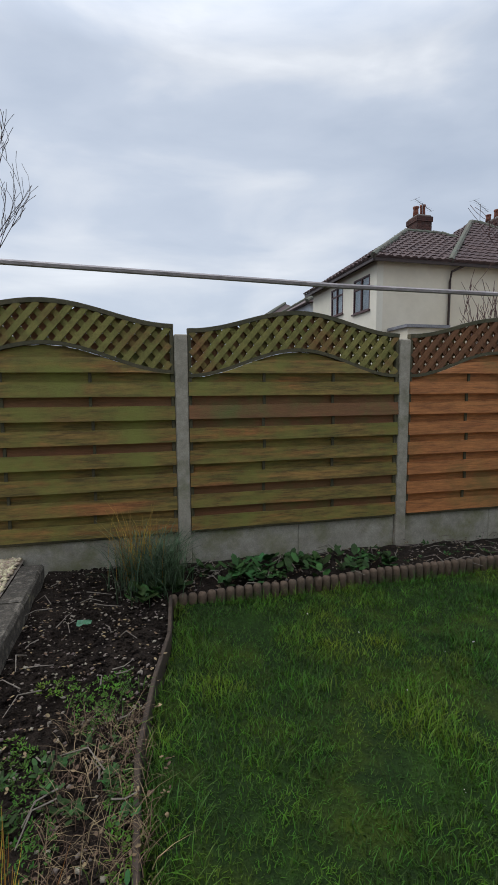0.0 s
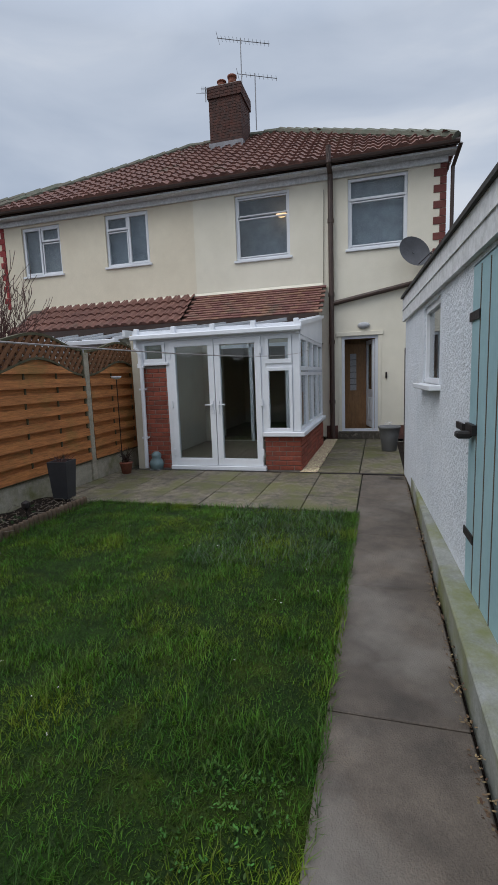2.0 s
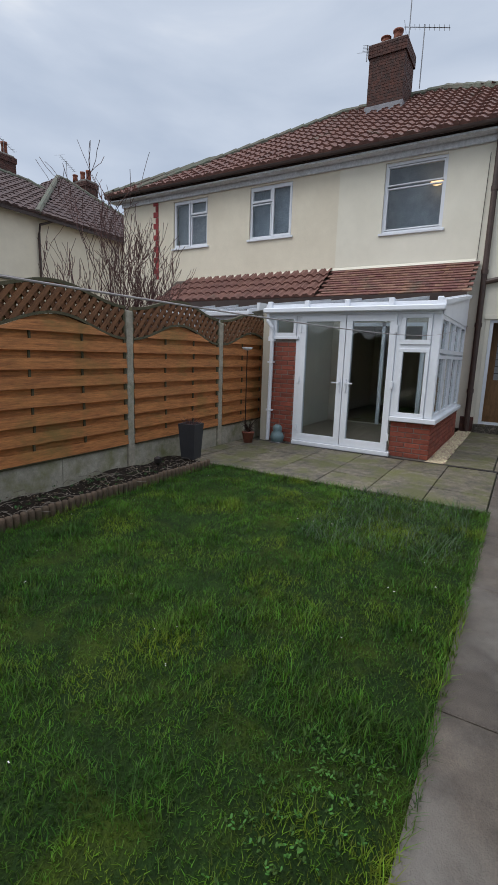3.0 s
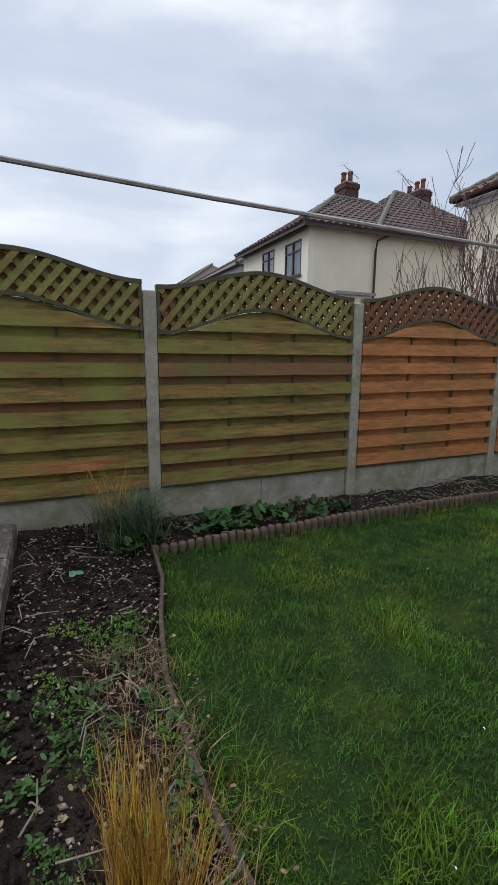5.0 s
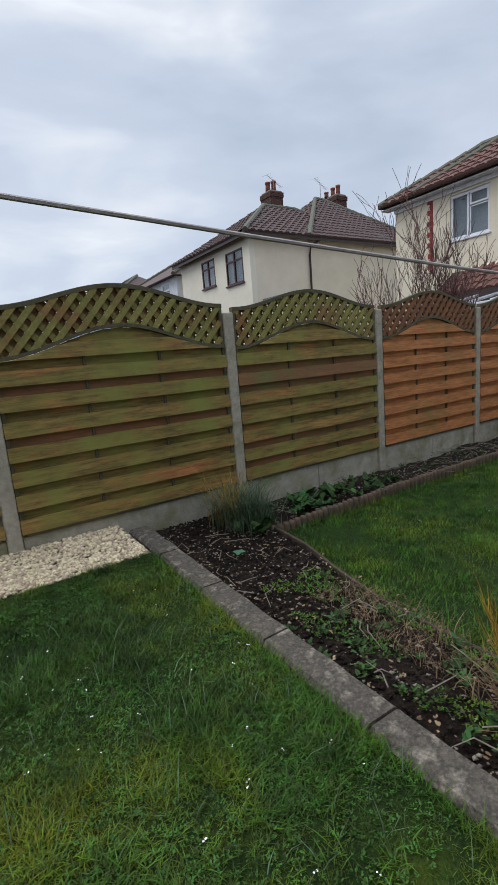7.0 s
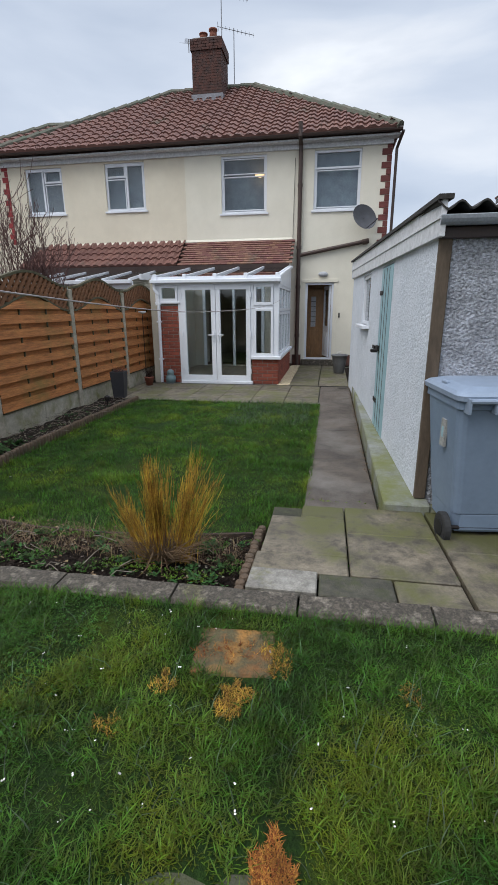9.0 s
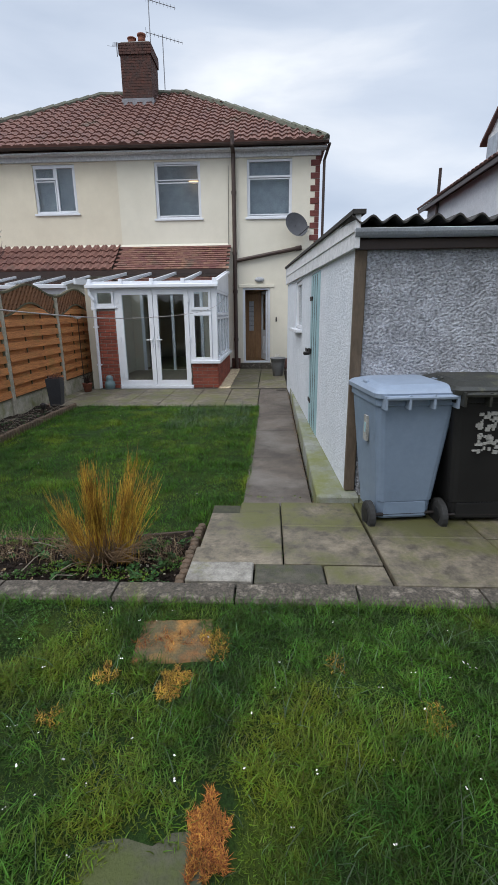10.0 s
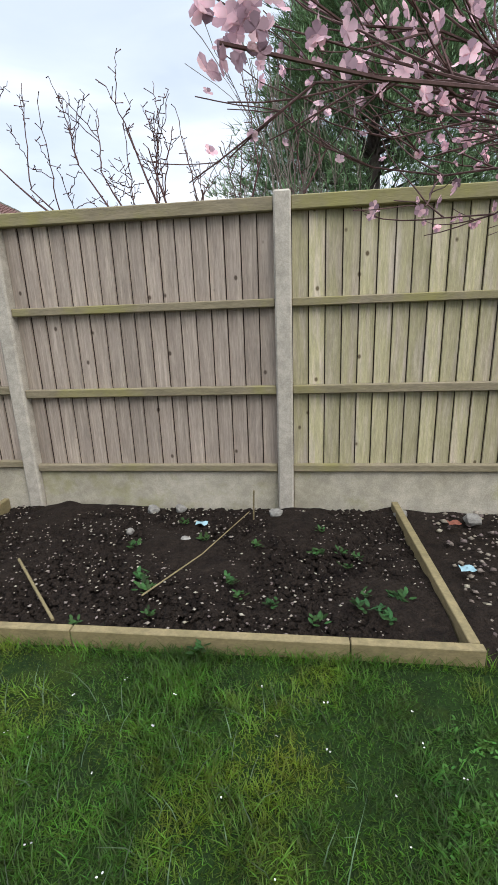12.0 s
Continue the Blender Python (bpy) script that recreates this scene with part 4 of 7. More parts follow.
for q in range(1, 6):
    part("glazing_lead", mbox(HX + 0.740, HX + 0.746, 0.18, 0.32, 1.05 + q * 0.142 - 0.006, 1.05 + q * 0.142 + 0.006), M["iron"], bdoor)
part("reveal", mbox(HX - 0.012, HX + 0.03, -0.39, -0.31, 0.05, 2.33, bevel=0.004), M["render_pale"], house, "white door surround")
part("reveal", mbox(HX - 0.012, HX + 0.03, 0.46, 0.54, 0.05, 2.33, bevel=0.004), M["render_pale"], house)
part("reveal", mbox(HX - 0.03, HX + 0.03, -0.42, 0.57, 2.25, 2.34, bevel=0.006), M["render_pale"], house)
part("doorstep", mbox(HX - 0.10, HX + 0.03, -0.39, 0.54, -0.02, 0.17, bevel=0.008), M["kerb"], house)
bm = bmesh.new()
lathe(bm, [(0.13, 0), (0.13, 0.03), (0.10, 0.07), (0.04, 0.09)], 14)
bm.transform(pose(HX - 0.0, -0.01, 2.46, 0, -90, 0) @ Matrix.Diagonal((0.55, 1, 1, 1)))
part("wall_lamp", bm, M["curtain"], house, "oval bulkhead lamp over the back door", smooth=True)
part("doorbell", mbox(HX - 0.03, HX, -0.50, -0.465, 1.32, 1.45, bevel=0.005), M["iron"], house, "black door bell")
# red brick quoins: toothed
def quoins(y_out, sgn, z0, z1, mat, w=(0.10, 0.20), lab=""):
    z, k = z0, 0
    while z < z1:
        ww = w[k % 2]
        part("quoin", mbox(HX - 0.014, HX + 0.03, min(y_out, y_out + sgn * ww), max(y_out, y_out + sgn * ww), z, z + 0.142, bevel=0.005), mat, house, lab)
        z += 0.15
        k += 1
quoins(-1.605, 1, 3.0, 5.45, M["quoin"], (0.12, 0.24), "dark red toothed brick quoin")
quoins(9.06, 1, 3.45, 5.45, M["quoin_bright"], (0.10, 0.18), "bright red toothed brick quoin")
for ya, yb in ((-1.1, -0.40), (0.55, 0.80)):
    part("brick_plinth", mbox(HX - 0.02, HX + 0.02, ya, yb, 0.0, 0.30), M["brick_old"], house)
# soil and rain pipes
bm = bmesh.new()
tube(bm, [(HX - 0.09, 0.66, 0.02), (HX - 0.09, 0.66, 5.55), (HX - 0.42, 0.66, 5.68), (HX - 0.42, 0.66, 5.96)], 0.055, 10)
for zz in (0.8, 2.1, 3.1, 4.6):
    tube(bm, [(HX - 0.09, 0.66, zz), (HX - 0.09, 0.66, zz + 0.08)], 0.068, 10)
part("soil_pipe", bm, M["pipe_brown"], house, "brown cast iron soil pipe")
bm = bmesh.new()
tube(bm, [(HX - 0.07, 0.66, 2.95), (HX - 0.07, -1.12, 3.26)], 0.05, 10)
tube(bm, [(HX - 0.07, -1.0, 3.235), (HX - 0.07, -1.16, 3.265)], 0.064, 10)
part("waste_pipe", bm, M["pipe_brown"], house, "sloping brown waste pipe")
bm = bmesh.new()
tube(bm, [(HX - 0.36, -1.80, 5.66), (HX - 0.10, -1.70, 5.35), (HX - 0.08, -1.70, 0.0)], 0.038, 8)
part("rain_pipe", bm, M["dark_brown"], house, "dark brown rain pipe at the corner")
bm = bmesh.new()
tube(bm, [(HX - 0.02, 0.80, 5.3), (HX - 0.02, 0.83, 3.4)], 0.006, 4)
part("cable", bm, M["iron"], house)
# satellite dish
dishm = look((HX - 0.42, -1.02, 3.80), (HX - 3.5, -2.9, 5.0))
bm = bmesh.new()
rings = []
for r in (0.0001, 0.1, 0.2, 0.3, 0.345):
    rings.append([bm.verts.new(dishm @ Vector((r * math.cos(t_) * 1.0, r * math.sin(t_) * 0.92, 0.09 - 0.5 * r * r - 0.0))) for t_ in np.linspace(0, 2 * math.pi, 25)[:-1]])
for a_, b_ in zip(rings, rings[1:]):
    for q in range(24):
        bm.faces.new((a_[q], b_[q], b_[(q + 1) % 24], a_[(q + 1) % 24]))
dish = part("satellite_dish", bm, M["dish"], house, "dark grey satellite dish", smooth=True)
bm = bmesh.new()
tube(bm, [dishm @ Vector((0, 0, 0.08)), dishm @ Vector((0, -0.05, 0.2)), (HX, -1.35, 3.80)], 0.018, 6)
tube(bm, [dishm @ Vector((0, -0.3, 0.0)), dishm @ Vector((0, -0.30, -0.42))], 0.012, 6)
part("dish_arm", bm, M["dish"], dish)

# lean-to roof over the ground floor bay
lean = thing("lean_to", "ground floor bay under a lean-to roof of brown tiles", "extension")
part("side_wall", mbox(9.95, HX - 0.002, 0.93, 1.10, 0, 2.75), M["brick"], lean, "red brick return wall")
bm = bmesh.new()
wall_x(bm, 9.95, 10.10, 1.10, 8.30, 0.0, 2.72, [(1.5, 3.2, 0.05, 2.15)])
part("wall", bm, M["inner_wall"], lean)
bm = bmesh.new()
prism(bm, [(9.74, 2.68), (HX - 0.003, 3.36), (HX - 0.003, 3.30), (9.74, 2.62)], "y", 0.84, 8.42)
part("roof_deck", bm, M["dark_brown"], lean)
o1 = Vector((9.74, 8.42, 2.69))
sl = math.hypot(HX - 9.74, 0.68)
tiles("pantile_roof", plane_quad(o1, (9.74, 3.82, 2.69), (HX - 0.004, 8.42, 3.37), lambda u, v: v < sl and u > v * 0.35 and u < 4.62), M["roof_tile"], lean, tw=0.23, gauge=0.29)
tiles("plain_tile_roof", plane_quad((9.74, 3.82, 2.69), (9.74, 0.84, 2.69), (HX - 0.004, 3.82, 3.37), lambda u, v: v < sl and 0 < u < 3.0), M["roof_plain"], lean, tw=0.17, gauge=0.10, roll=False)
part("eaves_board", mbox(9.70, 9.73, 0.84, 8.42, 2.54, 2.68), M["dark_brown"], lean)
bm = bmesh.new()
prism(bm, [(10.60, 3.36), (HX - 0.004, 3.36), (HX - 0.004, 3.42)], "y", 0.84, 8.0)
part("mortar_fillet", bm, M["render_pale"], lean)


# ---- conservatory ----
def brick_face(parent, o, u, length, z0, z1, mat=None, inset=0.0):
    """Courses of real bricks on a face: o a corner on the face, u its horizontal way; bricks stand proud by a few millimetres."""
    o, u = Vector(o), Vector(u).normalized()
    n = Vector((u.y, -u.x, 0))
    mesh = {}
    row, z = 0, z0
    rb = random.Random(int(length * 100))
    while z + 0.06 <= z1:
        s = 0.0 if row % 2 == 0 else -0.1125
        while s < length - 0.02:
            a0, a1 = max(s, 0.0), min(s + 0.215, length)
            if a1 - a0 > 0.03:
                key = round(a1 - a0, 3)
                if key not in mesh:
                    bm = mbox(0, key, -0.02, 0.008, 0, 0.064, bevel=0.004)
                    me = bpy.data.meshes.new("brick")
                    bm.to_mesh(me)
                    bm.free()
                    me.materials.append(mat or M["brick"])
                    mesh[key] = me
                ob = new("brick", mesh[key])
                ob.parent = parent
                q = Matrix.Identity(4)
                q.col[0][:3], q.col[1][:3], q.col[2][:3] = u, n, (0, 0, 1)
                q.col[3][:3] = o + u * a0 + Vector((0, 0, z)) + n * rb.uniform(-0.001, 0.002)
                ob.matrix_basis = q
            s += 0.225
        z += 0.075
        row += 1


CX = 7.09
cons = thing("conservatory", "white framed glazed conservatory on a low red brick wall", "conservatory")
U = M["upvc"]
part("brick_pier", mbox(CX + 0.02, CX + 0.20, 2.96, 3.45, -0.05, 1.69), M["mortar"], cons, "red brick pier")
part("dwarf_wall", mbox(CX + 0.02, CX + 0.20, 0.82, 1.37, -0.05, 0.53), M["mortar"], cons, "low red brick wall")
part("dwarf_wall", mbox(CX + 0.20, 9.95, 0.82, 1.00, -0.05, 0.53), M["mortar"], cons)
part("side_wall", mbox(CX + 0.02, 9.95, 3.45, 3.60, -0.05, 2.2), M["inner_wall"], cons)
part("floor", mbox(CX + 0.05, 10.1, 1.0, 3.45, -0.04, 0.045), M["inner_floor"], cons)
part("pier_cap", mbox(CX - 0.03, CX + 0.2, 2.93, 3.48, 1.69, 1.735, bevel=0.006), U, cons)
part("sill", mbox(CX - 0.06, CX + 0.15, 0.74, 1.39, 0.53, 0.60, bevel=0.008), U, cons, "white window board over the low wall")
part("sill", mbox(CX + 0.15, 9.93, 0.74, 0.95, 0.53, 0.60, bevel=0.008), U, cons)
part("post", mbox(CX, CX + 0.10, 0.80, 0.92, 0.60, 2.08, bevel=0.01), U, cons)
part("post", mbox(CX, CX + 0.07, 1.33, 1.40, 0.60, 2.08, bevel=0.006), U, cons)
part("post", mbox(CX, CX + 0.07, 2.90, 2.98, 0.05, 2.08, bevel=0.006), U, cons)
part("post", mbox(CX, CX + 0.07, 3.38, 3.48, 1.735, 2.08, bevel=0.006), U, cons)
part("head", mbox(CX - 0.005, CX + 0.10, 0.80, 3.50, 2.06, 2.15, bevel=0.006), U, cons)
part("threshold", mbox(CX - 0.06, CX + 0.10, 1.35, 2.96, -0.01, 0.055, bevel=0.006), U, cons)


def leaf_x(parent, name, y0, y1, z0, z1, e=0.075, x=CX, lab=""):
    bm = bmesh.new()
    for b_ in ((y0, y1, z0, z0 + e * 1.2), (y0, y1, z1 - e, z1), (y0, y0 + e, z0 + e * 1.2, z1 - e), (y1 - e, y1, z0 + e * 1.2, z1 - e)):
        box(bm, x - 0.02, x + 0.05, *b_, bevel=0.004)
    lf = part(name, bm, U, parent, lab)
    part("pane", mbox(x + 0.01, x + 0.018, y0 + e, y1 - e, z0 + e * 1.2, z1 - e), M["glass"], lf)
    return lf


d1 = leaf_x(cons, "french_door", 2.155, 2.90, 0.06, 2.06, 0.095, lab="white glazed french door leaf")
d2 = leaf_x(cons, "french_door", 1.40, 2.145, 0.06, 2.06, 0.095)
for dd, yy, s in ((d1, 2.20, 1), (d2, 2.10, -1)):
    bm = bmesh.new()
    box(bm, CX - 0.035, CX - 0.02, yy - 0.015, yy + 0.015, 0.90, 1.10, bevel=0.003)
    box(bm, CX - 0.07, CX - 0.055, min(yy, yy + s * 0.12), max(yy, yy + s * 0.12), 1.03, 1.05, bevel=0.003)
    box(bm, CX - 0.06, CX - 0.03, yy - 0.008, yy + 0.008, 1.03, 1.05)
    part("door_handle", bm, U, dd, "white lever handle")
    for zz in (0.22, 1.0, 1.80):
        yh = 2.90 if s == 1 else 1.40
        part("hinge", mbox(CX - 0.035, CX - 0.015, yh - 0.02, yh + 0.02, zz, zz + 0.11, bevel=0.004), U, dd)
leaf_x(cons, "side_window", 0.92, 1.33, 0.60, 1.58, 0.05)
leaf_x(cons, "top_light", 0.92, 1.33, 1.64, 2.06, 0.055)
part("transom", mbox(CX, CX + 0.07, 0.92, 1.33, 1.58, 1.64), U, cons)
leaf_x(cons, "top_light", 2.98, 3.38, 1.735, 2.06, 0.05)


def leaf_y(parent, name, x0, x1, z0, z1, e=0.05, y=0.83):
    bm = bmesh.new()
    for b_ in ((x0, x1, z0, z0 + e), (x0, x1, z1 - e, z1), (x0, x0 + e, z0 + e, z1 - e), (x1 - e, x1, z0 + e, z1 - e)):
        box(bm, b_[0], b_[1], y - 0.02, y + 0.05, b_[2], b_[3])
    lf = part(name, bm, U, parent)
    part("pane", mbox(x0 + e, x1 - e, y + 0.01, y + 0.018, z0 + e, z1 - e), M["glass"], lf)


for i in range(4):
    a0 = CX + 0.10 + i * 0.695
    leaf_y(cons, "side_window", a0 + 0.01, a0 + 0.67, 0.60, 1.50)
    leaf_y(cons, "top_light", a0 + 0.01, a0 + 0.67, 1.53, 2.06, 0.06)
    part("mullion", mbox(a0 + 0.67, a0 + 0.705, 0.81, 0.90, 0.60, 2.08), U, cons)
bm = bmesh.new()
prism(bm, [(CX - 0.04, 2.06), (9.95, 2.06), (9.95, 2.60), (CX - 0.04, 2.20)], "y", 0.80, 0.86)
part("side_gable", bm, U, cons)
bm = bmesh.new()
prism(bm, [(CX - 0.06, 2.17), (9.93, 2.585), (9.93, 2.64), (CX - 0.06, 2.235)], "y", 0.76, 0.82)
part("barge", bm, U, cons)
# box gutter and roof bars
part("gutter", mbox(CX - 0.13, CX - 0.01, 0.76, 3.54, 2.10, 2.175, bevel=0.012), U, cons, "white box gutter")
part("fascia", mbox(CX - 0.02, CX + 0.01, 0.76, 3.54, 2.15, 2.235, bevel=0.004), U, cons)
for i in range(5):
    yy = 0.84 + i * 0.655
    bm = bmesh.new()
    prism(bm, [(CX - 0.03, 2.19), (9.93, 2.60), (9.93, 2.655), (CX - 0.03, 2.255)], "y", yy - 0.022, yy + 0.022)
    part("glazing_bar", bm, U, cons)
    part("bar_end", mbox(CX - 0.05, CX + 0.01, yy - 0.04, yy + 0.04, 2.17, 2.285, bevel=0.01), U, cons)
    if i < 4:
        bm = bmesh.new()
        prism(bm, [(CX + 0.01, 2.205), (9.93, 2.61), (9.93, 2.622), (CX + 0.01, 2.217)], "y", yy + 0.023, yy + 0.632)
        part("roof_pane", bm, M["glass"], cons)
bm = bmesh.new()
tube(bm, [(CX - 0.07, 3.47, 2.12), (CX - 0.07, 3.47, 1.98), (CX - 0.05, 3.40, 1.88), (CX - 0.03, 3.40, 1.80), (CX - 0.03, 3.42, 0.0)], 0.034, 8)
for zz in (0.5, 1.3, 1.66):
    box(bm, CX - 0.06, CX + 0.02, 3.36, 3.46, zz, zz + 0.03)
part("downpipe", bm, U, cons, "white rainwater pipe")
# inside the conservatory: frame of the inner opening
for b_ in ((1.5, 1.58, 0.05, 2.15), (3.12, 3.2, 0.05, 2.15), (2.30, 2.37, 0.05, 2.15)):
    part("inner_frame", mbox(9.90, 9.97, *b_, bevel=0.004), U, cons)
part("inner_frame", mbox(9.90, 9.97, 1.58, 3.12, 2.08, 2.15), U, cons)
brick_face(cons, (CX + 0.02, 3.45, 0), (0, -1, 0), 0.49, 0.0, 1.69)
brick_face(cons, (CX + 0.02, 1.37, 0), (0, -1, 0), 0.55, 0.0, 0.53)
brick_face(cons, (9.95, 0.82, 0), (-1, 0, 0), 2.86, 0.0, 0.53)

# the neighbour's conservatory, over the fence
nc = thing("neighbour_conservatory", "white framed glazed conservatory beyond the lattice fence", "conservatory")
part("gutter", mbox(7.95, 8.07, 4.4, 7.9, 2.16, 2.25, bevel=0.01), U, nc)
part("head", mbox(8.05, 8.13, 4.4, 7.8, 2.05, 2.22), U, nc)
part("wall", mbox(8.05, 8.2, 4.4, 7.8, 0, 1.5), M["brick"], nc)
part("wall", mbox(8.05, 9.94, 4.3, 4.4, 0, 2.1), U, nc)
for i in range(6):
    yy = 4.42 + i * 0.665
    part("mullion", mbox(8.05, 8.13, yy, yy + 0.07, 1.5, 2.06), U, nc)
    bm = bmesh.new()
    prism(bm, [(7.98, 2.22), (9.93, 2.56), (9.93, 2.61), (7.98, 2.28)], "y", yy, yy + 0.045)
    part("glazing_bar", bm, U, nc)
    if i < 5:
        part("pane", mbox(8.08, 8.09, yy + 0.07, yy + 0.665, 1.5, 2.06), M["glass"], nc)
        bm = bmesh.new()
        prism(bm, [(8.0, 2.235), (9.93, 2.57), (9.93, 2.582), (8.0, 2.247)], "y", yy + 0.046, yy + 0.66)
        part("roof_pane", bm, M["glass"], nc)
bm = bmesh.new()
prism(bm, [(7.55, 2.22), (9.9, 2.30), (9.9, 2.42), (7.55, 2.34)], "y", 3.95, 4.0)
part("barge", bm, U, nc)


# ---- lattice fence ----
FENCE_POSTS = {-4: -7.6, -3: -5.65, -2: -3.7, -1: -1.72, 0: 0.28, 1: 2.265, 2: 4.24, 3: 6.16, 4: 8.10}


def swell(u):
    """Rise of a wavy panel top over its width, 0 to 1."""
    return 0.5 - 0.5 * math.cos(2 * math.pi * u)


lattice_fence = thing("lattice_fence", "woven timber fence with wavy lattice tops between concrete posts", "fence")
board_fence = thing("close_boarded_fence", "tall weathered close boarded fence between pale concrete posts", "fence")


def lattice_panel(k):
    x0 = FENCE_POSTS[k] + 0.055
    x1 = FENCE_POSTS[k + 1] - 0.055
    W = x1 - x0
    lift = 0.03 if k < 0 else 0.0
    zb = 0.29
    mossy = k <= 0
    slat, lath = (M["slat_green"], M["trellis_g"]) if mossy else (M["slat_orange"], M["trellis_o"])
    p = part("fence_panel", mbox(0.0, W, 0.014, 0.03, zb, zb + 0.04), M["fence_frame"], lattice_fence, "mossy green woven panel" if mossy else "orange brown woven panel")
    p.location = (x0, 3.84, 0)
    low = lambda u: 1.555 + lift + 0.215 * swell(u)
    high = lambda u: 1.905 + lift + 0.165 * swell(u)
    rp = random.Random(50 + k)
    pitch = 0.0915
    n = int((1.80 + lift - zb) / pitch)
    for i in range(n):
        z0 = zb + 0.02 + i * pitch
        front = i % 2 == 0
        # each slat is wavy-edged along its length and cut by the arch of the top
        steps = 14
        bm = bmesh.new()
        rows_ = []
        tilt = rp.uniform(-0.004, 0.004)
        for s in range(steps + 1):
            u = s / steps
            bow = 0.0
            x = u * W
            zt = z0 + (0.110 if front else 0.118) + tilt * (u - 0.5) * 2 + noise.noise(Vector((u * 3, i * 3.1, k))) * 0.005
            zt = min(zt, low(u) - 0.002)
            zl = z0 + tilt * (u - 0.5) * 2
            if zt - zl < 0.004:
                zl = zt - 0.003
                if zt - z0 < -0.02:
                    continue
            # weave: the slat passes before and behind the three battens
            w = math.cos(2 * math.pi * 1.5 * (u + (0 if front else 1 / 3)))
            yy = (-0.030 if front else 0.006) - 0.003 * w
            rows_.append([bm.verts.new((x, yy + 0.004, zl)), bm.verts.new((x, yy - (0.016 if front else 0.006), zl)), bm.verts.new((x, yy - 0.001, zt)), bm.verts.new((x, yy + 0.006, zt))])
        if len(rows_) < 2:
            bm.free()
            continue
        for a_, b_ in zip(rows_, rows_[1:]):
            for q in range(4):
                bm.faces.new((a_[q], a_[(q + 1) % 4], b_[(q + 1) % 4], b_[q]))
        bm.faces.new(rows_[0][::-1])
        bm.faces.new(rows_[-1])
        bmesh.ops.recalc_face_normals(bm, faces=bm.faces)
        mt = slat
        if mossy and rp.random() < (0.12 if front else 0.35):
            mt = M["slat_dark_red"]
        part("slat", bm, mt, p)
        if not front:
            for u in (0.335, 0.665):
                x = u * W + rp.uniform(-0.01, 0.01)
                if z0 + 0.09 < low(u):
                    part("batten", mbox(x - 0.011, x + 0.011, -0.018, -0.001, z0 + 0.010, z0 + 0.100), M["fence_frame"], p)
    # frame
    for a_, b_ in ((0.0, 0.028), (W - 0.028, W)):
        part("stile", mbox(a_, b_, -0.022, 0.03, zb, high(0) + 0.0, bevel=0.004), M["fence_frame"], p)
    part("bottom_rail", mbox(0.028, W - 0.028, -0.034, 0.012, zb - 0.005, zb + 0.03, bevel=0.004), M["fence_frame"], p)
    for fn, th in ((low, 0.028), (high, 0.034)):
        bm = bmesh.new()
        rows_ = []
        for s in range(25):
            u = s / 24
            z = fn(u)
            rows_.append([bm.verts.new((u * W, -0.026, z - 0.0)), bm.verts.new((u * W, -0.026, z + th)), bm.verts.new((u * W, 0.03, z + th)), bm.verts.new((u * W, 0.03, z))])
        for a_, b_ in zip(rows_, rows_[1:]):
            for q in range(4):
                bm.faces.new((a_[q], a_[(q + 1) % 4], b_[(q + 1) % 4], b_[q]))
        bm.faces.new(rows_[0][::-1])
        bm.faces.new(rows_[-1])
        bmesh.ops.recalc_face_normals(bm, faces=bm.faces)
        part("arched_rail", bm, M["fence_frame"], p)
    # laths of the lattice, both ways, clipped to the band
    # the two rear layers are added to darken the holes, in darker wood
    for way, yy, s, lath_mat in ((1, -0.024, -0.5, lath), (-1, 0.000, -0.5, lath), (1, 0.024, -0.44, M["slat_dark_red"]), (-1, 0.046, -0.44, M["slat_dark_red"])):
        while s < W + 0.5:
            pts = []
            for q in range(61):
                x = s + way * (q / 60 - 0.5) * 0.56
                z = 1.50 + lift + 0.65 * q / 60
                if 0.02 < x < W - 0.02 and low(x / W) + 0.01 < z < high(x / W) + 0.012:
                    pts.append((x, z))
            if len(pts) > 3:
                (xa, za), (xb, zb_) = pts[0], pts[-1]
                d = Vector((xb - xa, 0, zb_ - za)).normalized() * 0.0225
                nrm = Vector((-d.z, 0, d.x))
                bm = bmesh.new()
                A, B = Vector((xa, yy, za)), Vector((xb, yy, zb_))
                c = [A - nrm, A + nrm, B + nrm, B - nrm]
                lo = [bm.verts.new(v) for v in c]
                hi = [bm.verts.new(v + Vector((0, 0.018, 0))) for v in c]
                bm.faces.new(lo)
                bm.faces.new(hi[::-1])
                for q in range(4):
                    bm.faces.new((lo[q], hi[q], hi[(q + 1) % 4], lo[(q + 1) % 4]))
                bmesh.ops.recalc_face_normals(bm, faces=bm.faces)
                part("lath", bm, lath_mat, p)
            s += 0.120
    return p


for k in range(-4, 4):
    lattice_panel(k)
for k in range(-4, 5):
    x = FENCE_POSTS[k]
    lift = 0.03 if k < 0 else 0.0
    bm = bmesh.new()
    box(bm, x - 0.052, x + 0.052, 3.80, 3.90, -0.1, 1.89 + lift, bevel=0.008)
    part("fence_post", bm, M["concrete_post"], lattice_fence, "weathered concrete post")
    if k < 4:
        zt = 0.285
        halves = 1 if k < 0 else 2
        for h in range(halves):
            span = FENCE_POSTS[k + 1] - x - 0.11
            a0 = x + 0.055 + h * span / halves
            a1 = x + 0.055 + (h + 1) * span / halves
            part("gravel_board", mbox(a0 + 0.003 * h, a1, 3.83, 3.88, -0.15, zt, bevel=0.006), M["gravel_board"], lattice_fence, "mossy concrete gravel board")


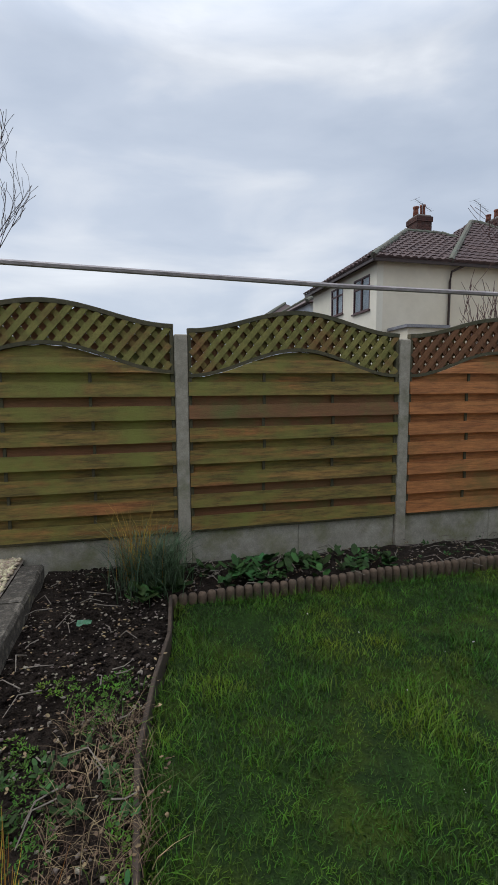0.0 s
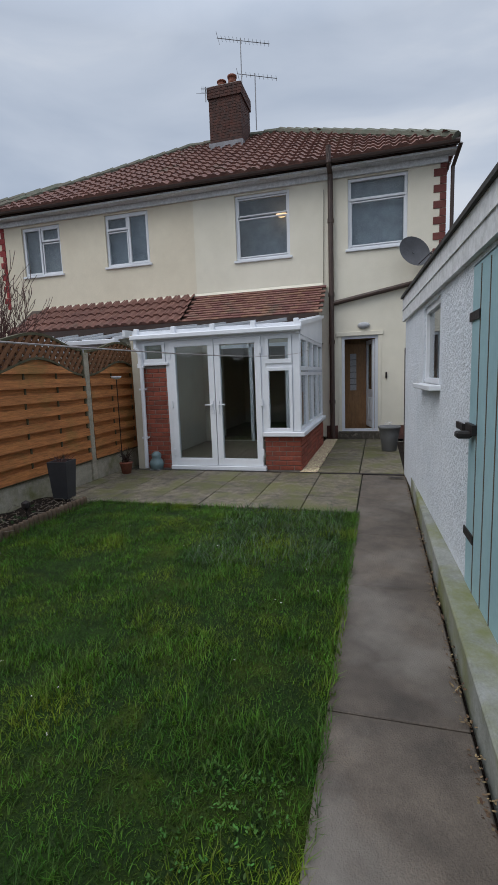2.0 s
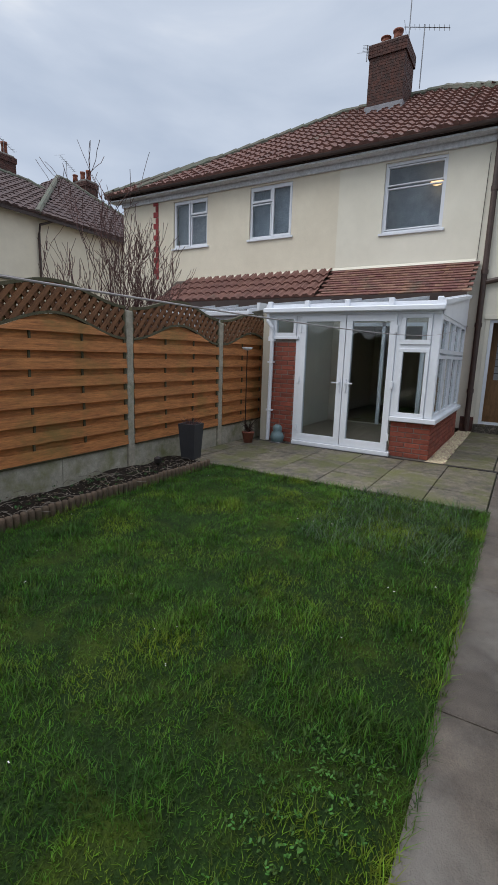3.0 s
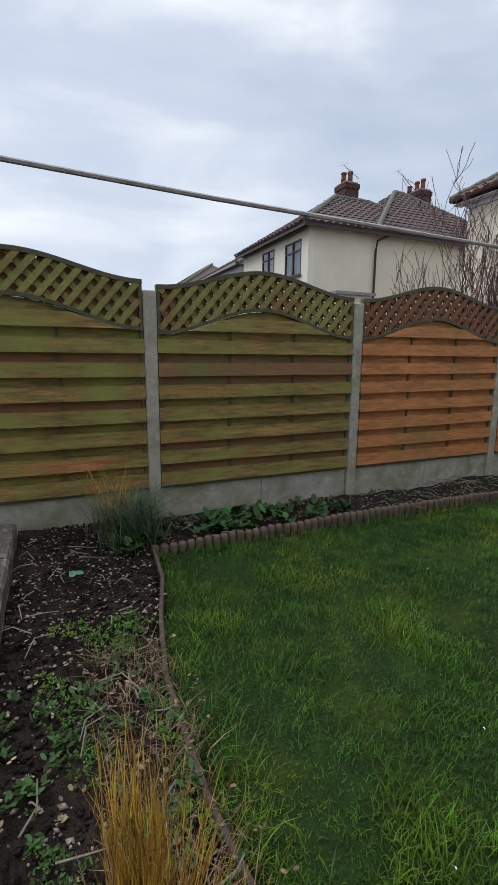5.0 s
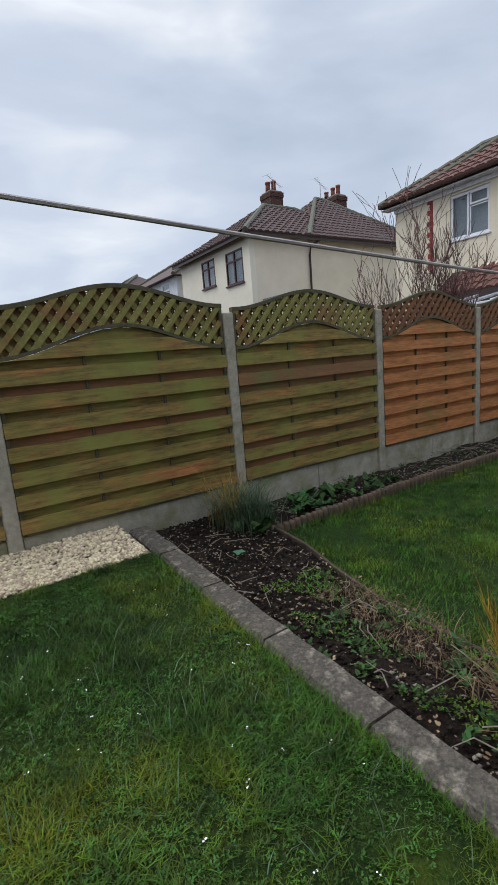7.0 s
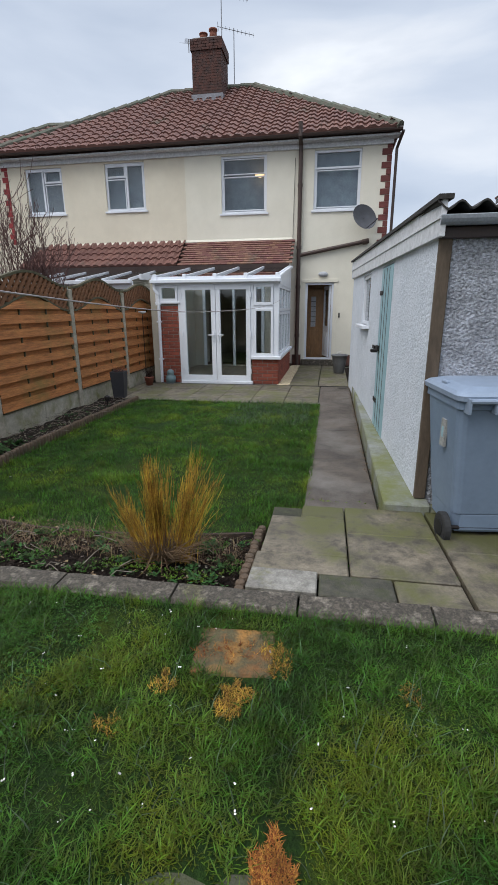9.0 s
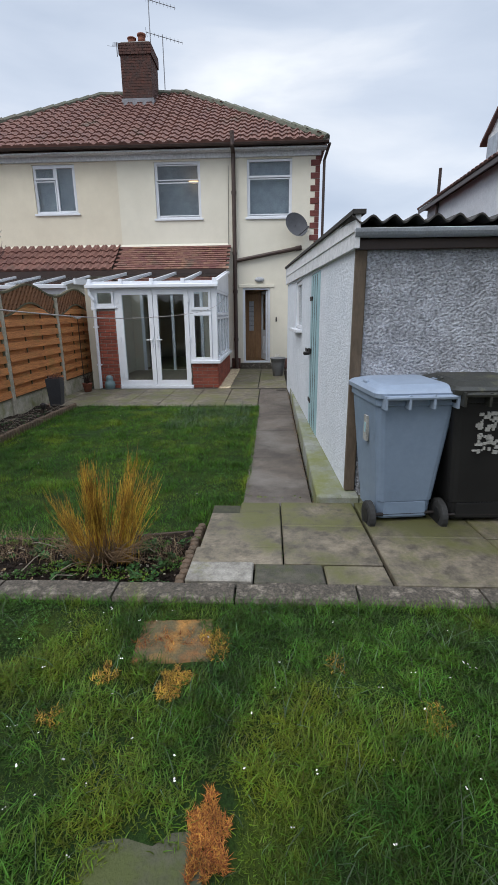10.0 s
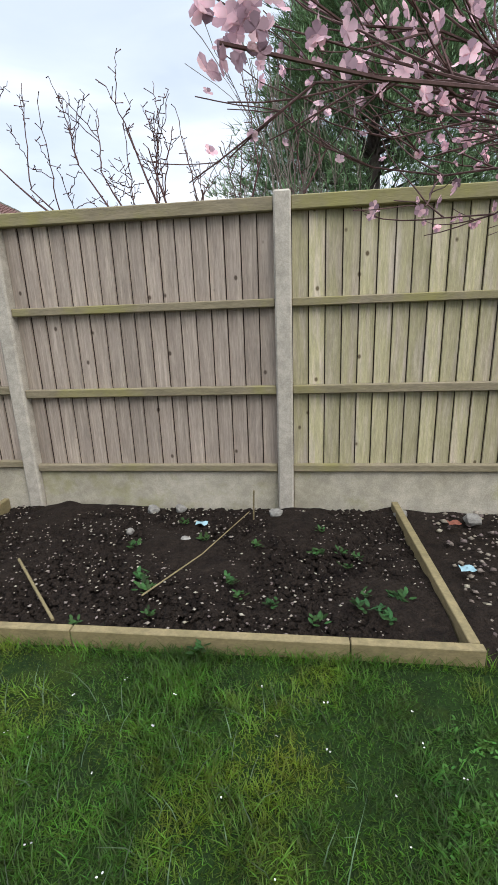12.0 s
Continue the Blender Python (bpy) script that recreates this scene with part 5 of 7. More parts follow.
# ---- featheredge fence ----
for k in range(-3, 5):
    xa = -3.12 + 1.94 * k
    part("fence_post", mbox(xa - 0.055, xa + 0.055, -3.90, -3.79, -0.1, 2.33 if k > 0 else 2.29, bevel=0.012), M["post_pale"], board_fence, "pale concrete post")
    green = k < 0
    W = 1.94 - 0.11
    p = part("fence_panel", mbox(0, W, -0.004, 0.036, 1.605, 1.66, bevel=0.006), M["rail"], board_fence, "algae green boarded panel" if green else "weathered grey boarded panel")
    p.location = (xa + 0.055, -3.85, 0.03 if k > 0 else 0.0)
    nb = 17
    rp = random.Random(90 + k)
    for i in range(nb):
        w = W / nb
        bm = bmesh.new()
        x0 = i * w
        y_a, y_b = -0.004, -0.020
        jz = rp.uniform(-0.004, 0.004)
        lean_b = rp.uniform(-0.003, 0.003)
        if green:
            section = [(x0 + 0.003, -0.020), (x0 + w - 0.004, -0.005 + lean_b), (x0 + w - 0.004, -0.022 + lean_b), (x0 + 0.003, -0.028)]
        else:
            section = [(x0 + 0.004, -0.005 + lean_b), (x0 + w - 0.003, -0.022), (x0 + w - 0.003, -0.030), (x0 + 0.004, -0.022 + lean_b)]
        prism(bm, section, "z", 0.466, 2.22 + jz)
        part("board", bm, M["featheredge_g"] if green else M["featheredge"], p)
    # dark strips added behind the gaps stand for the shade in the joints
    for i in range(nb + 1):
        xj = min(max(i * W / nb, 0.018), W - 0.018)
        part("joint_shade", mbox(xj - 0.018, xj + 0.018, -0.046, -0.036, 0.465, 2.20), M["rotten_joint_shade"], p)
    for zz, hh in ((0.465, 0.055), (1.03, 0.06)):
        part("rail", mbox(0, W, -0.004, 0.036, zz, zz + hh, bevel=0.006), M["rail"], p)
    part("capping", mbox(0, W, -0.035, 0.042, 2.175, 2.258, bevel=0.006), M["rail"], p)
    part("gravel_board", mbox(xa + 0.055, xa + 1.885, -3.89, -3.84, -0.1, 0.462 + (0.03 if k > 0 else 0), bevel=0.006), M["board_pale"], board_fence, "pale concrete gravel board")


# ---- bins ----
def wheelie(at, yaw, body, lid, label, sc=1.0, sticker=None):
    """Two-wheeled refuse bin; its back with the wheels faces -x when yaw is 0."""
    b = thing("wheelie_bin", label, "wheelie bin", at, yaw, group="wheelie bins by the garage")
    W0, D0, W1, D1, H = 0.40 * sc, 0.44 * sc, 0.56 * sc, 0.66 * sc, 1.0 * sc
    bm = bmesh.new()
    def ring(w, d, z, r=0.05, dx=0.0):
        pts = []
        for cx, cy, a0 in ((d / 2 - r, w / 2 - r, 0), (-d / 2 + r, w / 2 - r, 90), (-d / 2 + r, -w / 2 + r, 180), (d / 2 - r, -w / 2 + r, 270)):
            for q in range(4):
                t_ = radians(a0 + q * 30)
                pts.append(bm.verts.new((cx + r * math.cos(t_) + dx, cy + r * math.sin(t_), z)))
        return pts
    R = [ring(W0, D0, 0.07), ring(W0 * 1.04, D0 * 1.06, 0.20), ring(W0 * 1.06, D0 * 1.10, 0.205, dx=-0.0), ring(W1 * 0.99, D1 * 0.93, H - 0.06), ring(W1 * 1.03, D1 * 0.98, H - 0.055), ring(W1 * 1.03, D1 * 0.98, H)]
    for a_, b_ in zip(R, R[1:]):
        for q in range(16):
            bm.faces.new((a_[q], a_[(q + 1) % 16], b_[(q + 1) % 16], b_[q]))
    bm.faces.new(R[0][::-1])
    bm.faces.new(R[-1])
    part("body", bm, body, b, smooth=False)
    bm = bmesh.new()
    L = [ring(W1 * 1.09, D1 * 1.06, H + 0.0, 0.06), ring(W1 * 1.10, D1 * 1.07, H + 0.03, 0.06), ring(W1 * 1.03, D1 * 0.99, H + 0.05, 0.06), ring(W1 * 0.80, D1 * 0.74, H + 0.075, 0.06, -0.01)]
    for a_, b_ in zip(L, L[1:]):
        for q in range(16):
            bm.faces.new((a_[q], a_[(q + 1) % 16], b_[(q + 1) % 16], b_[q]))
    bm.faces.new(L[0][::-1])
    bm.faces.new(L[-1])
    part("lid", bm, lid, b, "slightly faded domed lid")
    bm = bmesh.new()
    tube(bm, [(-D1 * 0.56, -W1 * 0.44, H + 0.005), (-D1 * 0.56, W1 * 0.44, H + 0.005)], 0.016, 8)
    for yy in (-0.44, -0.15, 0.15, 0.44):
        box(bm, -D1 * 0.58, -D1 * 0.46, W1 * yy - 0.008, W1 * yy + 0.008, H - 0.07, H + 0.02)
    part("handle", bm, lid, b)
    for s in (-1, 1):
        bm = bmesh.new()
        box(bm, -0.03, 0.06, s * W1 * 0.47 - 0.012, s * W1 * 0.47 + 0.012, H + 0.04, H + 0.075, bevel=0.006)
        part("lid_grip", bm, lid, b)
    bm = bmesh.new()
    tube(bm, [(-D0 * 0.52, -0.27 * sc, 0.105), (-D0 * 0.52, 0.27 * sc, 0.105)], 0.012, 6)
    part("axle", bm, M["iron"], b)
    for s in (-1, 1):
        bm = bmesh.new()
        yy = s * 0.265 * sc
        tube(bm, [(-D0 * 0.52, yy - 0.024, 0.105), (-D0 * 0.52, yy - 0.018, 0.105), (-D0 * 0.52, yy + 0.018, 0.105), (-D0 * 0.52, yy + 0.024, 0.105)], [0.092, 0.103, 0.103, 0.092], 20)
        wh = part("wheel", bm, M["rubber"], b, "black rubber tyred wheel")
        bm = bmesh.new()
        tube(bm, [(-D0 * 0.52, yy - 0.028, 0.105), (-D0 * 0.52, yy + 0.028, 0.105)], 0.055, 12)
        part("hub", bm, M["bin_black"], wh)
    part("base_skirt", mbox(-D0 * 0.545, -D0 * 0.50, -W0 * 0.40, W0 * 0.40, 0.085, 0.20, bevel=0.005), body, b)
    if sticker == "torn":
        rs = random.Random(3)
        for i in range(70):
            zz = 0.58 + 0.28 * rs.random()
            if abs(zz - 0.73) < 0.015:
                continue
            yy = 0.03 + rs.uniform(-0.085, 0.085) - (zz - 0.7) * 0.05
            w, h = rs.uniform(0.003, 0.022), rs.uniform(0.004, 0.013)
            lean_ = -(0.243 + (zz / 1.0) * 0.075) * sc
            bm = mbox(lean_ - 0.0035, lean_ + 0.012, yy - w, yy + w, zz - h, zz + h)
            part("sticker_scrap", bm, M["paper"], b, "torn white sticker scrap" if i == 0 else "")
    if sticker == "small":
        bm = mbox(-0.10, -0.03, W0 * 0.5 + 0.058, W0 * 0.5 + 0.075, 0.62, 0.80)
        part("sticker", bm, M["paper"], b, "small white and blue council sticker")
        part("sticker_mark", mbox(-0.08, -0.05, W0 * 0.5 + 0.074, W0 * 0.5 + 0.077, 0.68, 0.75), M["door_blue"], b)
    return b


wheelie((0.385, -1.275, 0.085), 7, M["bin_grey"], M["bin_lid"], "blue grey plastic wheelie bin with a paler lid beside the garage", 0.965, sticker="small")
wheelie((0.385, -1.80, 0.085), 3, M["bin_black"], M["bin_black_lid"], "black plastic wheelie bin with a torn sticker and faded lid", 0.985, sticker="torn")
wheelie((0.36, -3.12, 0.085), 0, M["bin_green"], M["bin_green_lid"], "green plastic wheelie bin with a dusty faded lid", 0.97)

# pots
pp = thing("planter", "empty pale teal plastic planter on the bin terrace", "planter", (-0.36, -3.42, 0.13))
bm = bmesh.new()
lathe(bm, [(0.13, 0), (0.15, 0.02), (0.20, 0.19), (0.225, 0.29), (0.265, 0.30), (0.27, 0.345), (0.255, 0.35), (0.22, 0.325), (0.19, 0.24)], 24)
part("bowl", bm, M["pot_teal"], pp, smooth=True)
bm = bmesh.new()
lathe(bm, [(0.172, 0.235), (0.10, 0.245), (0.02, 0.25)], 16)
part("soil", bm, M["soil"], pp)
disc = thing("round_slab", "small round pale concrete slab by the teal planter", "paving slab", (-0.20, -3.08, 0.148))
bm = bmesh.new()
lathe(bm, [(0.15, 0), (0.155, 0.02), (0.145, 0.032)], 22)
part("stone", bm, M["slab_pale"], disc)
gp = thing("plant_pot", "tall grey glazed pot of white flowers by the back door", "plant pot", (9.05, -0.52, 0.0))
bm = bmesh.new()
lathe(bm, [(0.12, 0), (0.13, 0.01), (0.17, 0.30), (0.19, 0.42), (0.205, 0.43), (0.205, 0.46), (0.19, 0.46), (0.175, 0.42)], 22)
part("pot", bm, M["pot_grey"], gp, smooth=True)
bm = bmesh.new()
rf = random.Random(8)
for i in range(40):
    a_, r = rf.uniform(0, 6.28), rf.uniform(0, 0.17)
    c = Vector((r * math.cos(a_), r * math.sin(a_), 0.47 + rf.uniform(0, 0.07)))
    for q in range(5):
        t_ = q * 1.2566
        d = Vector((math.cos(t_), math.sin(t_), 0.2)) * 0.022
        s = Vector((-math.sin(t_), math.cos(t_), 0)) * 0.011
        bm.faces.new([bm.verts.new(c), bm.verts.new(c + d * 0.6 + s), bm.verts.new(c + d), bm.verts.new(c + d * 0.6 - s)])
part("flowers", bm, M["petal_white"], gp, "small white blossoms")
sp = thing("square_planter", "tall dark square planter holding a dead shrub by the fence", "planter", (4.98, 3.46, 0.04), 8)
bm = bmesh.new()
for (w0, z0_), (w1, z1_) in (((0.095, 0), (0.125, 0.47)),):
    lo = [bm.verts.new((sx * w0, sy * w0, z0_)) for sx, sy in ((-1, -1), (1, -1), (1, 1), (-1, 1))]
    hi = [bm.verts.new((sx * w1, sy * w1, z1_)) for sx, sy in ((-1, -1), (1, -1), (1, 1), (-1, 1))]
    inn = [bm.verts.new((sx * (w1 - 0.02), sy * (w1 - 0.02), z1_)) for sx, sy in ((-1, -1), (1, -1), (1, 1), (-1, 1))]
    dn = [bm.verts.new((sx * (w1 - 0.025), sy * (w1 - 0.025), z1_ - 0.06)) for sx, sy in ((-1, -1), (1, -1), (1, 1), (-1, 1))]
    bm.faces.new(lo[::-1])
    bm.faces.new(dn)
    for A, B in ((lo, hi), (hi, inn), (inn, dn)):
        for q in range(4):
            bm.faces.new((A[q], A[(q + 1) % 4], B[(q + 1) % 4], B[q]))
part("pot", bm, M["pot_dark"], sp)
bm = bmesh.new()
for i in range(60):
    a_ = rf.uniform(0, 6.28)
    p0 = Vector((rf.uniform(-0.08, 0.08), rf.uniform(-0.08, 0.08), 0.41))
    p1 = p0 + Vector((math.cos(a_) * 0.09, math.sin(a_) * 0.09, rf.uniform(0.06, 0.16)))
    tube(bm, [p0, (p0 + p1) / 2 + Vector((0, 0, 0.02)), p1], [0.003, 0.002, 0.001], 3, cap=False)
part("dead_stems", bm, M["bark_red"], sp, "brown dead stems")
gn = thing("garden_ornament", "small pale blue glazed owl-shaped garden ornament on the patio", "ornament", (6.93, 3.17, 0.0))
bm = bmesh.new()
lathe(bm, [(0.075, 0), (0.10, 0.03), (0.115, 0.09), (0.105, 0.15), (0.07, 0.19), (0.08, 0.22), (0.075, 0.27), (0.04, 0.30), (0.01, 0.305)], 16)
part("body", bm, M["pot_teal"], gn, smooth=True)
part("base", mbox(-0.09, 0.09, -0.09, 0.09, -0.0, 0.02, bevel=0.006), M["pot_grey"], gn)
dp = thing("dark_shrub", "small dark straggly shrub in a terracotta pot by the downpipe", "shrub", (6.62, 3.55, 0.0))
bm = bmesh.new()
lathe(bm, [(0.07, 0), (0.10, 0.16), (0.11, 0.17), (0.10, 0.18)], 14)
part("pot", bm, M["terracotta"], dp, smooth=True)
bm = bmesh.new()
for i in range(90):
    a_ = rf.uniform(0, 6.28)
    p0 = Vector((0, 0, 0.15))
    p1 = p0 + Vector((math.cos(a_) * rf.uniform(0.05, 0.16), math.sin(a_) * rf.uniform(0.05, 0.16), rf.uniform(-0.02, 0.28)))
    tube(bm, [p0, (p0 + p1) / 2 + Vector((0, 0, 0.04)), p1], [0.004, 0.003, 0.002], 3, cap=False)
part("stems", bm, M["dark_brown"], dp)
fo = thing("bird_feeder", "white dish bird feeder on a thin dark pole by the fence", "bird feeder", (6.6, 3.60, 0.0))
bm = bmesh.new()
tube(bm, [(0, 0, 0), (0, 0, 1.50)], 0.008, 6)
part("pole", bm, M["iron"], fo)
bm = bmesh.new()
lathe(bm, [(0.02, 1.49), (0.07, 1.51), (0.085, 1.54), (0.075, 1.54), (0.05, 1.52)], 14)
part("dish", bm, M["white_paint"], fo, smooth=True)
gpst = thing("gate_post", "dark brown timber post beside the back door", "post", (8.9, -0.80, 0.0))
part("post", mbox(-0.04, 0.04, -0.035, 0.035, 0.0, 1.86, bevel=0.006), M["dark_brown"], gpst)
ft = thing("border_lamp", "small black spike lamp in the fence bed", "garden lamp", (4.15, 3.30, 0.0))
bm = bmesh.new()
tube(bm, [(0, 0, 0), (0, 0, 0.16)], 0.008, 5)
part("spike", bm, M["iron"], ft)
bm = bmesh.new()
lathe(bm, [(0.02, 0.13), (0.045, 0.16), (0.045, 0.21), (0.01, 0.23)], 10)
part("head", bm, M["iron"], ft)


# ---- neighbouring houses ----
def simple_window(parent, x, y0, y1, z0, z1, mat, split=(0.34,), pane_backing=None):
    bm = bmesh.new()
    for b_ in ((y0, y1, z0, z0 + 0.06), (y0, y1, z1 - 0.06, z1), (y0, y0 + 0.06, z0 + 0.06, z1 - 0.06), (y1 - 0.06, y1, z0 + 0.06, z1 - 0.06)):
        box(bm, x - 0.03, x + 0.04, *b_)
    for s in split:
        zz = z1 - (z1 - z0) * s
        box(bm, x - 0.03, x + 0.04, y0 + 0.06, y1 - 0.06, zz - 0.03, zz + 0.03)
    w = part("window", bm, mat, parent)
    part("pane", mbox(x + 0.0, x + 0.01, y0 + 0.06, y1 - 0.06, z0 + 0.06, z1 - 0.06), M["glass"], w)
    part("window_sill", mbox(x - 0.10, x, y0 - 0.05, y1 + 0.05, z0 - 0.05, z0), mat, w)
    # sheet behind the pane; its default colour paints the sky's reflection
    part("pane_backing", mbox(x + 0.10, x + 0.11, y0, y1, z0, z1), pane_backing or M["sky_backing"], w)
    return w


def shell(parent, x0, x1, y0, y1, z1, mats, holes):
    bm = bmesh.new()
    wall_x(bm, x0, x0 + 0.25, y0, y1, -0.3, z1, holes)
    part("wall", bm, mats[0], parent)
    part("wall", mbox(x0 + 0.25, x1, y0, y0 + 0.25, -0.3, z1), mats[1], parent)
    part("wall", mbox(x0 + 0.25, x1, y1 - 0.25, y1, -0.3, z1), mats[1], parent)
    part("wall", mbox(x1 - 0.25, x1, y0 + 0.25, y1 - 0.25, -0.3, z1), mats[0], parent)


M["roof_dark"] = surface("dark purple brown roof tile", (0.085, 0.052, 0.050), (0.12, 0.075, 0.068), rough=0.8, scale=1.5, fine=50, bump=0.3)
M["frame_brown"] = surface("maroon window frame", (0.09, 0.03, 0.03), (0.07, 0.025, 0.025), rough=0.5)
M["solar"] = surface("solar panel glass", (0.05, 0.06, 0.085), (0.07, 0.08, 0.11), rough=0.12, scale=2, bump=0.0)

hn = thing("neighbour_house", "pale cream rendered house with dark hipped roof beyond the lattice fence", "house")
wn = [(15.95, 17.25, 4.40, 5.68), (18.2, 19.38, 4.62, 5.75)]
shell(hn, 8.45, 19.0, 15.45, 21.5, 6.05, (M["render_pale"], M["render"]), wn)
for w_ in wn:
    bmw = simple_window(hn, 8.47, *w_, M["frame_brown"], split=(0.3,))
    yc_ = (w_[0] + w_[1]) / 2
    part("mullion", mbox(8.43, 8.50, yc_ - 0.04, yc_ + 0.04, w_[2] + 0.06, w_[3] - 0.06), M["frame_brown"], bmw)
part("fascia", mbox(8.12, 8.16, 15.15, 21.8, 5.92, 6.06), M["dark_brown"], hn)
part("fascia", mbox(8.16, 19.0, 15.13, 15.17, 5.92, 6.06), M["dark_brown"], hn, "brown gutter board")
wing = new("roof_wing")
wing.parent = hn
wing.matrix_basis = pose(0, 0, 0, 0, 0, 90)
# in the turned frame: local x is world y, local y is minus world x
hip_roof(wing, 15.12, 21.8, -16.5, -8.10, 6.06, 2.1, M["roof_dark"], tiled="wn", tw=0.32, gauge=0.33)
main = new("roof_main")
main.parent = hn
main.matrix_basis = pose(0, 0, 0, 0, 0, 90)
hip_roof(main, 15.11, 23.0, -19.5, -11.2, 6.055, 2.95, M["roof_dark"], tiled="wn", tw=0.32, gauge=0.33)
chimney(hn, 12.9, 19.7, 7.2, 9.25, 0.75, 0.8, [(-0.2, 0, 0.45), (0.15, 0, 0.55)], M["brick_old"], flash=False)
chimney(hn, 17.6, 20.3, 8.0, 9.7, 0.75, 1.3, [(-0.3, 0.2, 0.3), (0.0, 0, 0.5), (0.2, -0.2, 0.6)], M["brick_old"], flash=False)
aerial(hn, (12.9, 19.5, 8.7), 9.85, 20, n=9, ln=1.3)
aerial(hn, (16.4, 20.0, 8.9), 10.3, 20, n=9, ln=1.3)
bm = bmesh.new()
tube(bm, [(11.9, 15.2, 5.98), (11.4, 15.3, 5.75), (11.4, 15.38, 5.4), (11.4, 15.38, 0)], 0.045, 6)
part("rain_pipe", bm, M["dark_brown"], hn)
part("bay_roof", mbox(8.9, 10.6, 14.2, 15.44, 3.55, 3.65), M["lead"], hn)
part("bay", mbox(9.0, 10.5, 14.3, 15.44, -0.2, 3.55), M["render"], hn)

hf = thing("far_house", "distant pale rendered house with a dark hipped roof", "house")
wf = [(24.2, 25.3, 4.7, 5.8), (27.0, 28.1, 4.7, 5.8)]
shell(hf, 9.0, 16.5, 23.3, 33.0, 6.0, (M["white_render"], M["render"]), wf)
for w_ in wf:
    simple_window(hf, 9.02, *w_, M["upvc"])
hip_roof(hf, 8.7, 16.8, 23.0, 33.3, 6.0, 2.3, M["roof_dark"], tiled="")
hf2 = thing("far_house", "more distant pale house with a dark hipped roof", "house")
shell(hf2, 9.5, 16.5, 36.0, 46.0, 6.6, (M["white_render"], M["render"]), [])
hip_roof(hf2, 9.2, 16.8, 35.7, 46.3, 6.6, 2.4, M["roof_dark"], tiled="")

hs = thing("neighbour_house", "cream and white semi-detached house with side dormer beyond the garage", "house")
ws = [(-8.78, -7.55, 4.08, 5.58), (-10.95, -9.68, 4.08, 5.58), (-14.1, -12.9, 4.2, 5.5), (-16.6, -15.5, 4.2, 5.5)]
bm = bmesh.new()
wall_x(bm, 10.65, 10.9, -11.95, -7.0, -0.3, 5.72, ws[:2])
part("wall", bm, M["render"], hs, "cream rendered rear wall")
bm = bmesh.new()
wall_x(bm, 10.655, 10.9, -17.0, -11.95, -0.3, 5.72, ws[2:])
part("wall", bm, M["white_render"], hs, "white rendered rear wall")
part("wall", mbox(10.9, 19.0, -7.25, -7.0, -0.3, 5.72), M["white_render"], hs, "white rendered side wall")
part("wall", mbox(10.9, 19.0, -17.0, -16.75, -0.3, 5.72), M["white_render"], hs)
part("wall", mbox(18.75, 19.0, -16.75, -7.25, -0.3, 5.72), M["white_render"], hs)
for i, w_ in enumerate(ws):
    simple_window(hs, 10.67, *w_, M["upvc"], split=(0.36,), pane_backing=M["curtain"] if i == 1 else None)
part("fascia", mbox(10.33, 10.37, -17.3, -6.7, 5.60, 5.76), M["dark_brown"], hs, "dark brown gutter board")
part("fascia", mbox(10.37, 19.3, -6.72, -6.68, 5.60, 5.76), M["dark_brown"], hs)
hip_roof(hs, 10.32, 19.3, -17.3, -6.68, 5.76, 2.85, M["roof_brown"], tiled="wn")
chimney(hs, 14.2, -12.2, 7.6, 9.25, 0.95, 0.75, [(-0.2, 0.15, 0.75), (0.0, -0.2, 0.75)], M["brick_old"], flash=0.35)
# dormer on the side slope
bm = bmesh.new()
box(bm, 13.0, 16.2, -10.2, -8.05, 6.2, 7.55)
part("dormer", bm, M["white_paint"], hs, "white boarded side dormer")
bm = bmesh.new()
prism(bm, [(12.95, 7.50), (16.25, 7.50), (14.6, 8.62)], "y", -11.0, -8.08)
part("dormer_gable", bm, M["white_paint"], hs)
for sx in (-1, 1):
    bm = bmesh.new()
    prism(bm, [(14.6, 8.60), (14.6, 8.70), (14.6 + sx * 1.95, 7.40), (14.6 + sx * 1.95, 7.30)], "y", -11.6, -7.92)
    part("dormer_roof", bm, M["roof_brown"], hs)
# dormer panes are solid, coloured like reflected sky
for xa in (13.2, 14.3, 15.3):
    part("dormer_window", mbox(xa, xa + 0.8, -8.045, -8.02, 6.55, 7.4), M["sky_backing"], hs)
for i in range(3):
    ya = -13.6 - i * 1.05
    for j in range(2):
        v0, v1 = 0.30 + j * 0.30, 0.59 + j * 0.30
        x_0, x_1 = 10.32 + 4.49 * v0, 10.32 + 4.49 * v1
        z_0, z_1 = 5.76 + 2.85 * v0 + 0.14, 5.76 + 2.85 * v1 + 0.14
        bm2 = bmesh.new()
        prism(bm2, [(x_0, z_0), (x_1, z_1), (x_1, z_1 + 0.04), (x_0, z_0 + 0.04)], "y", ya - 1.0, ya)
        part("solar_panel", bm2, M["solar"], hs)
bm = bmesh.new()
tube(bm, [(10.55, -7.12, 5.6), (10.58, -7.35, 5.2), (10.58, -7.35, 0)], 0.045, 6)
part("rain_pipe", bm, M["dark_brown"], hs)
bm = bmesh.new()
tube(bm, [(17.5, -6.9, 5.2), (17.5, -6.9, 6.9)], 0.06, 8)
part("vent_pipe", bm, M["dark_brown"], hs)
aerial(hs, (14.6, -11.2, 8.5), 9.6, 70, n=6, ln=0.5)
ht = thing("far_house", "distant house with a hipped roof and tall chimney", "house")
shell(ht, 10.65, 19.0, -33.0, -22.0, 5.7, (M["render"], M["render"]), [])
hip_roof(ht, 10.32, 19.3, -33.3, -21.5, 5.7, 2.6, M["roof_tile"], tiled="wn")
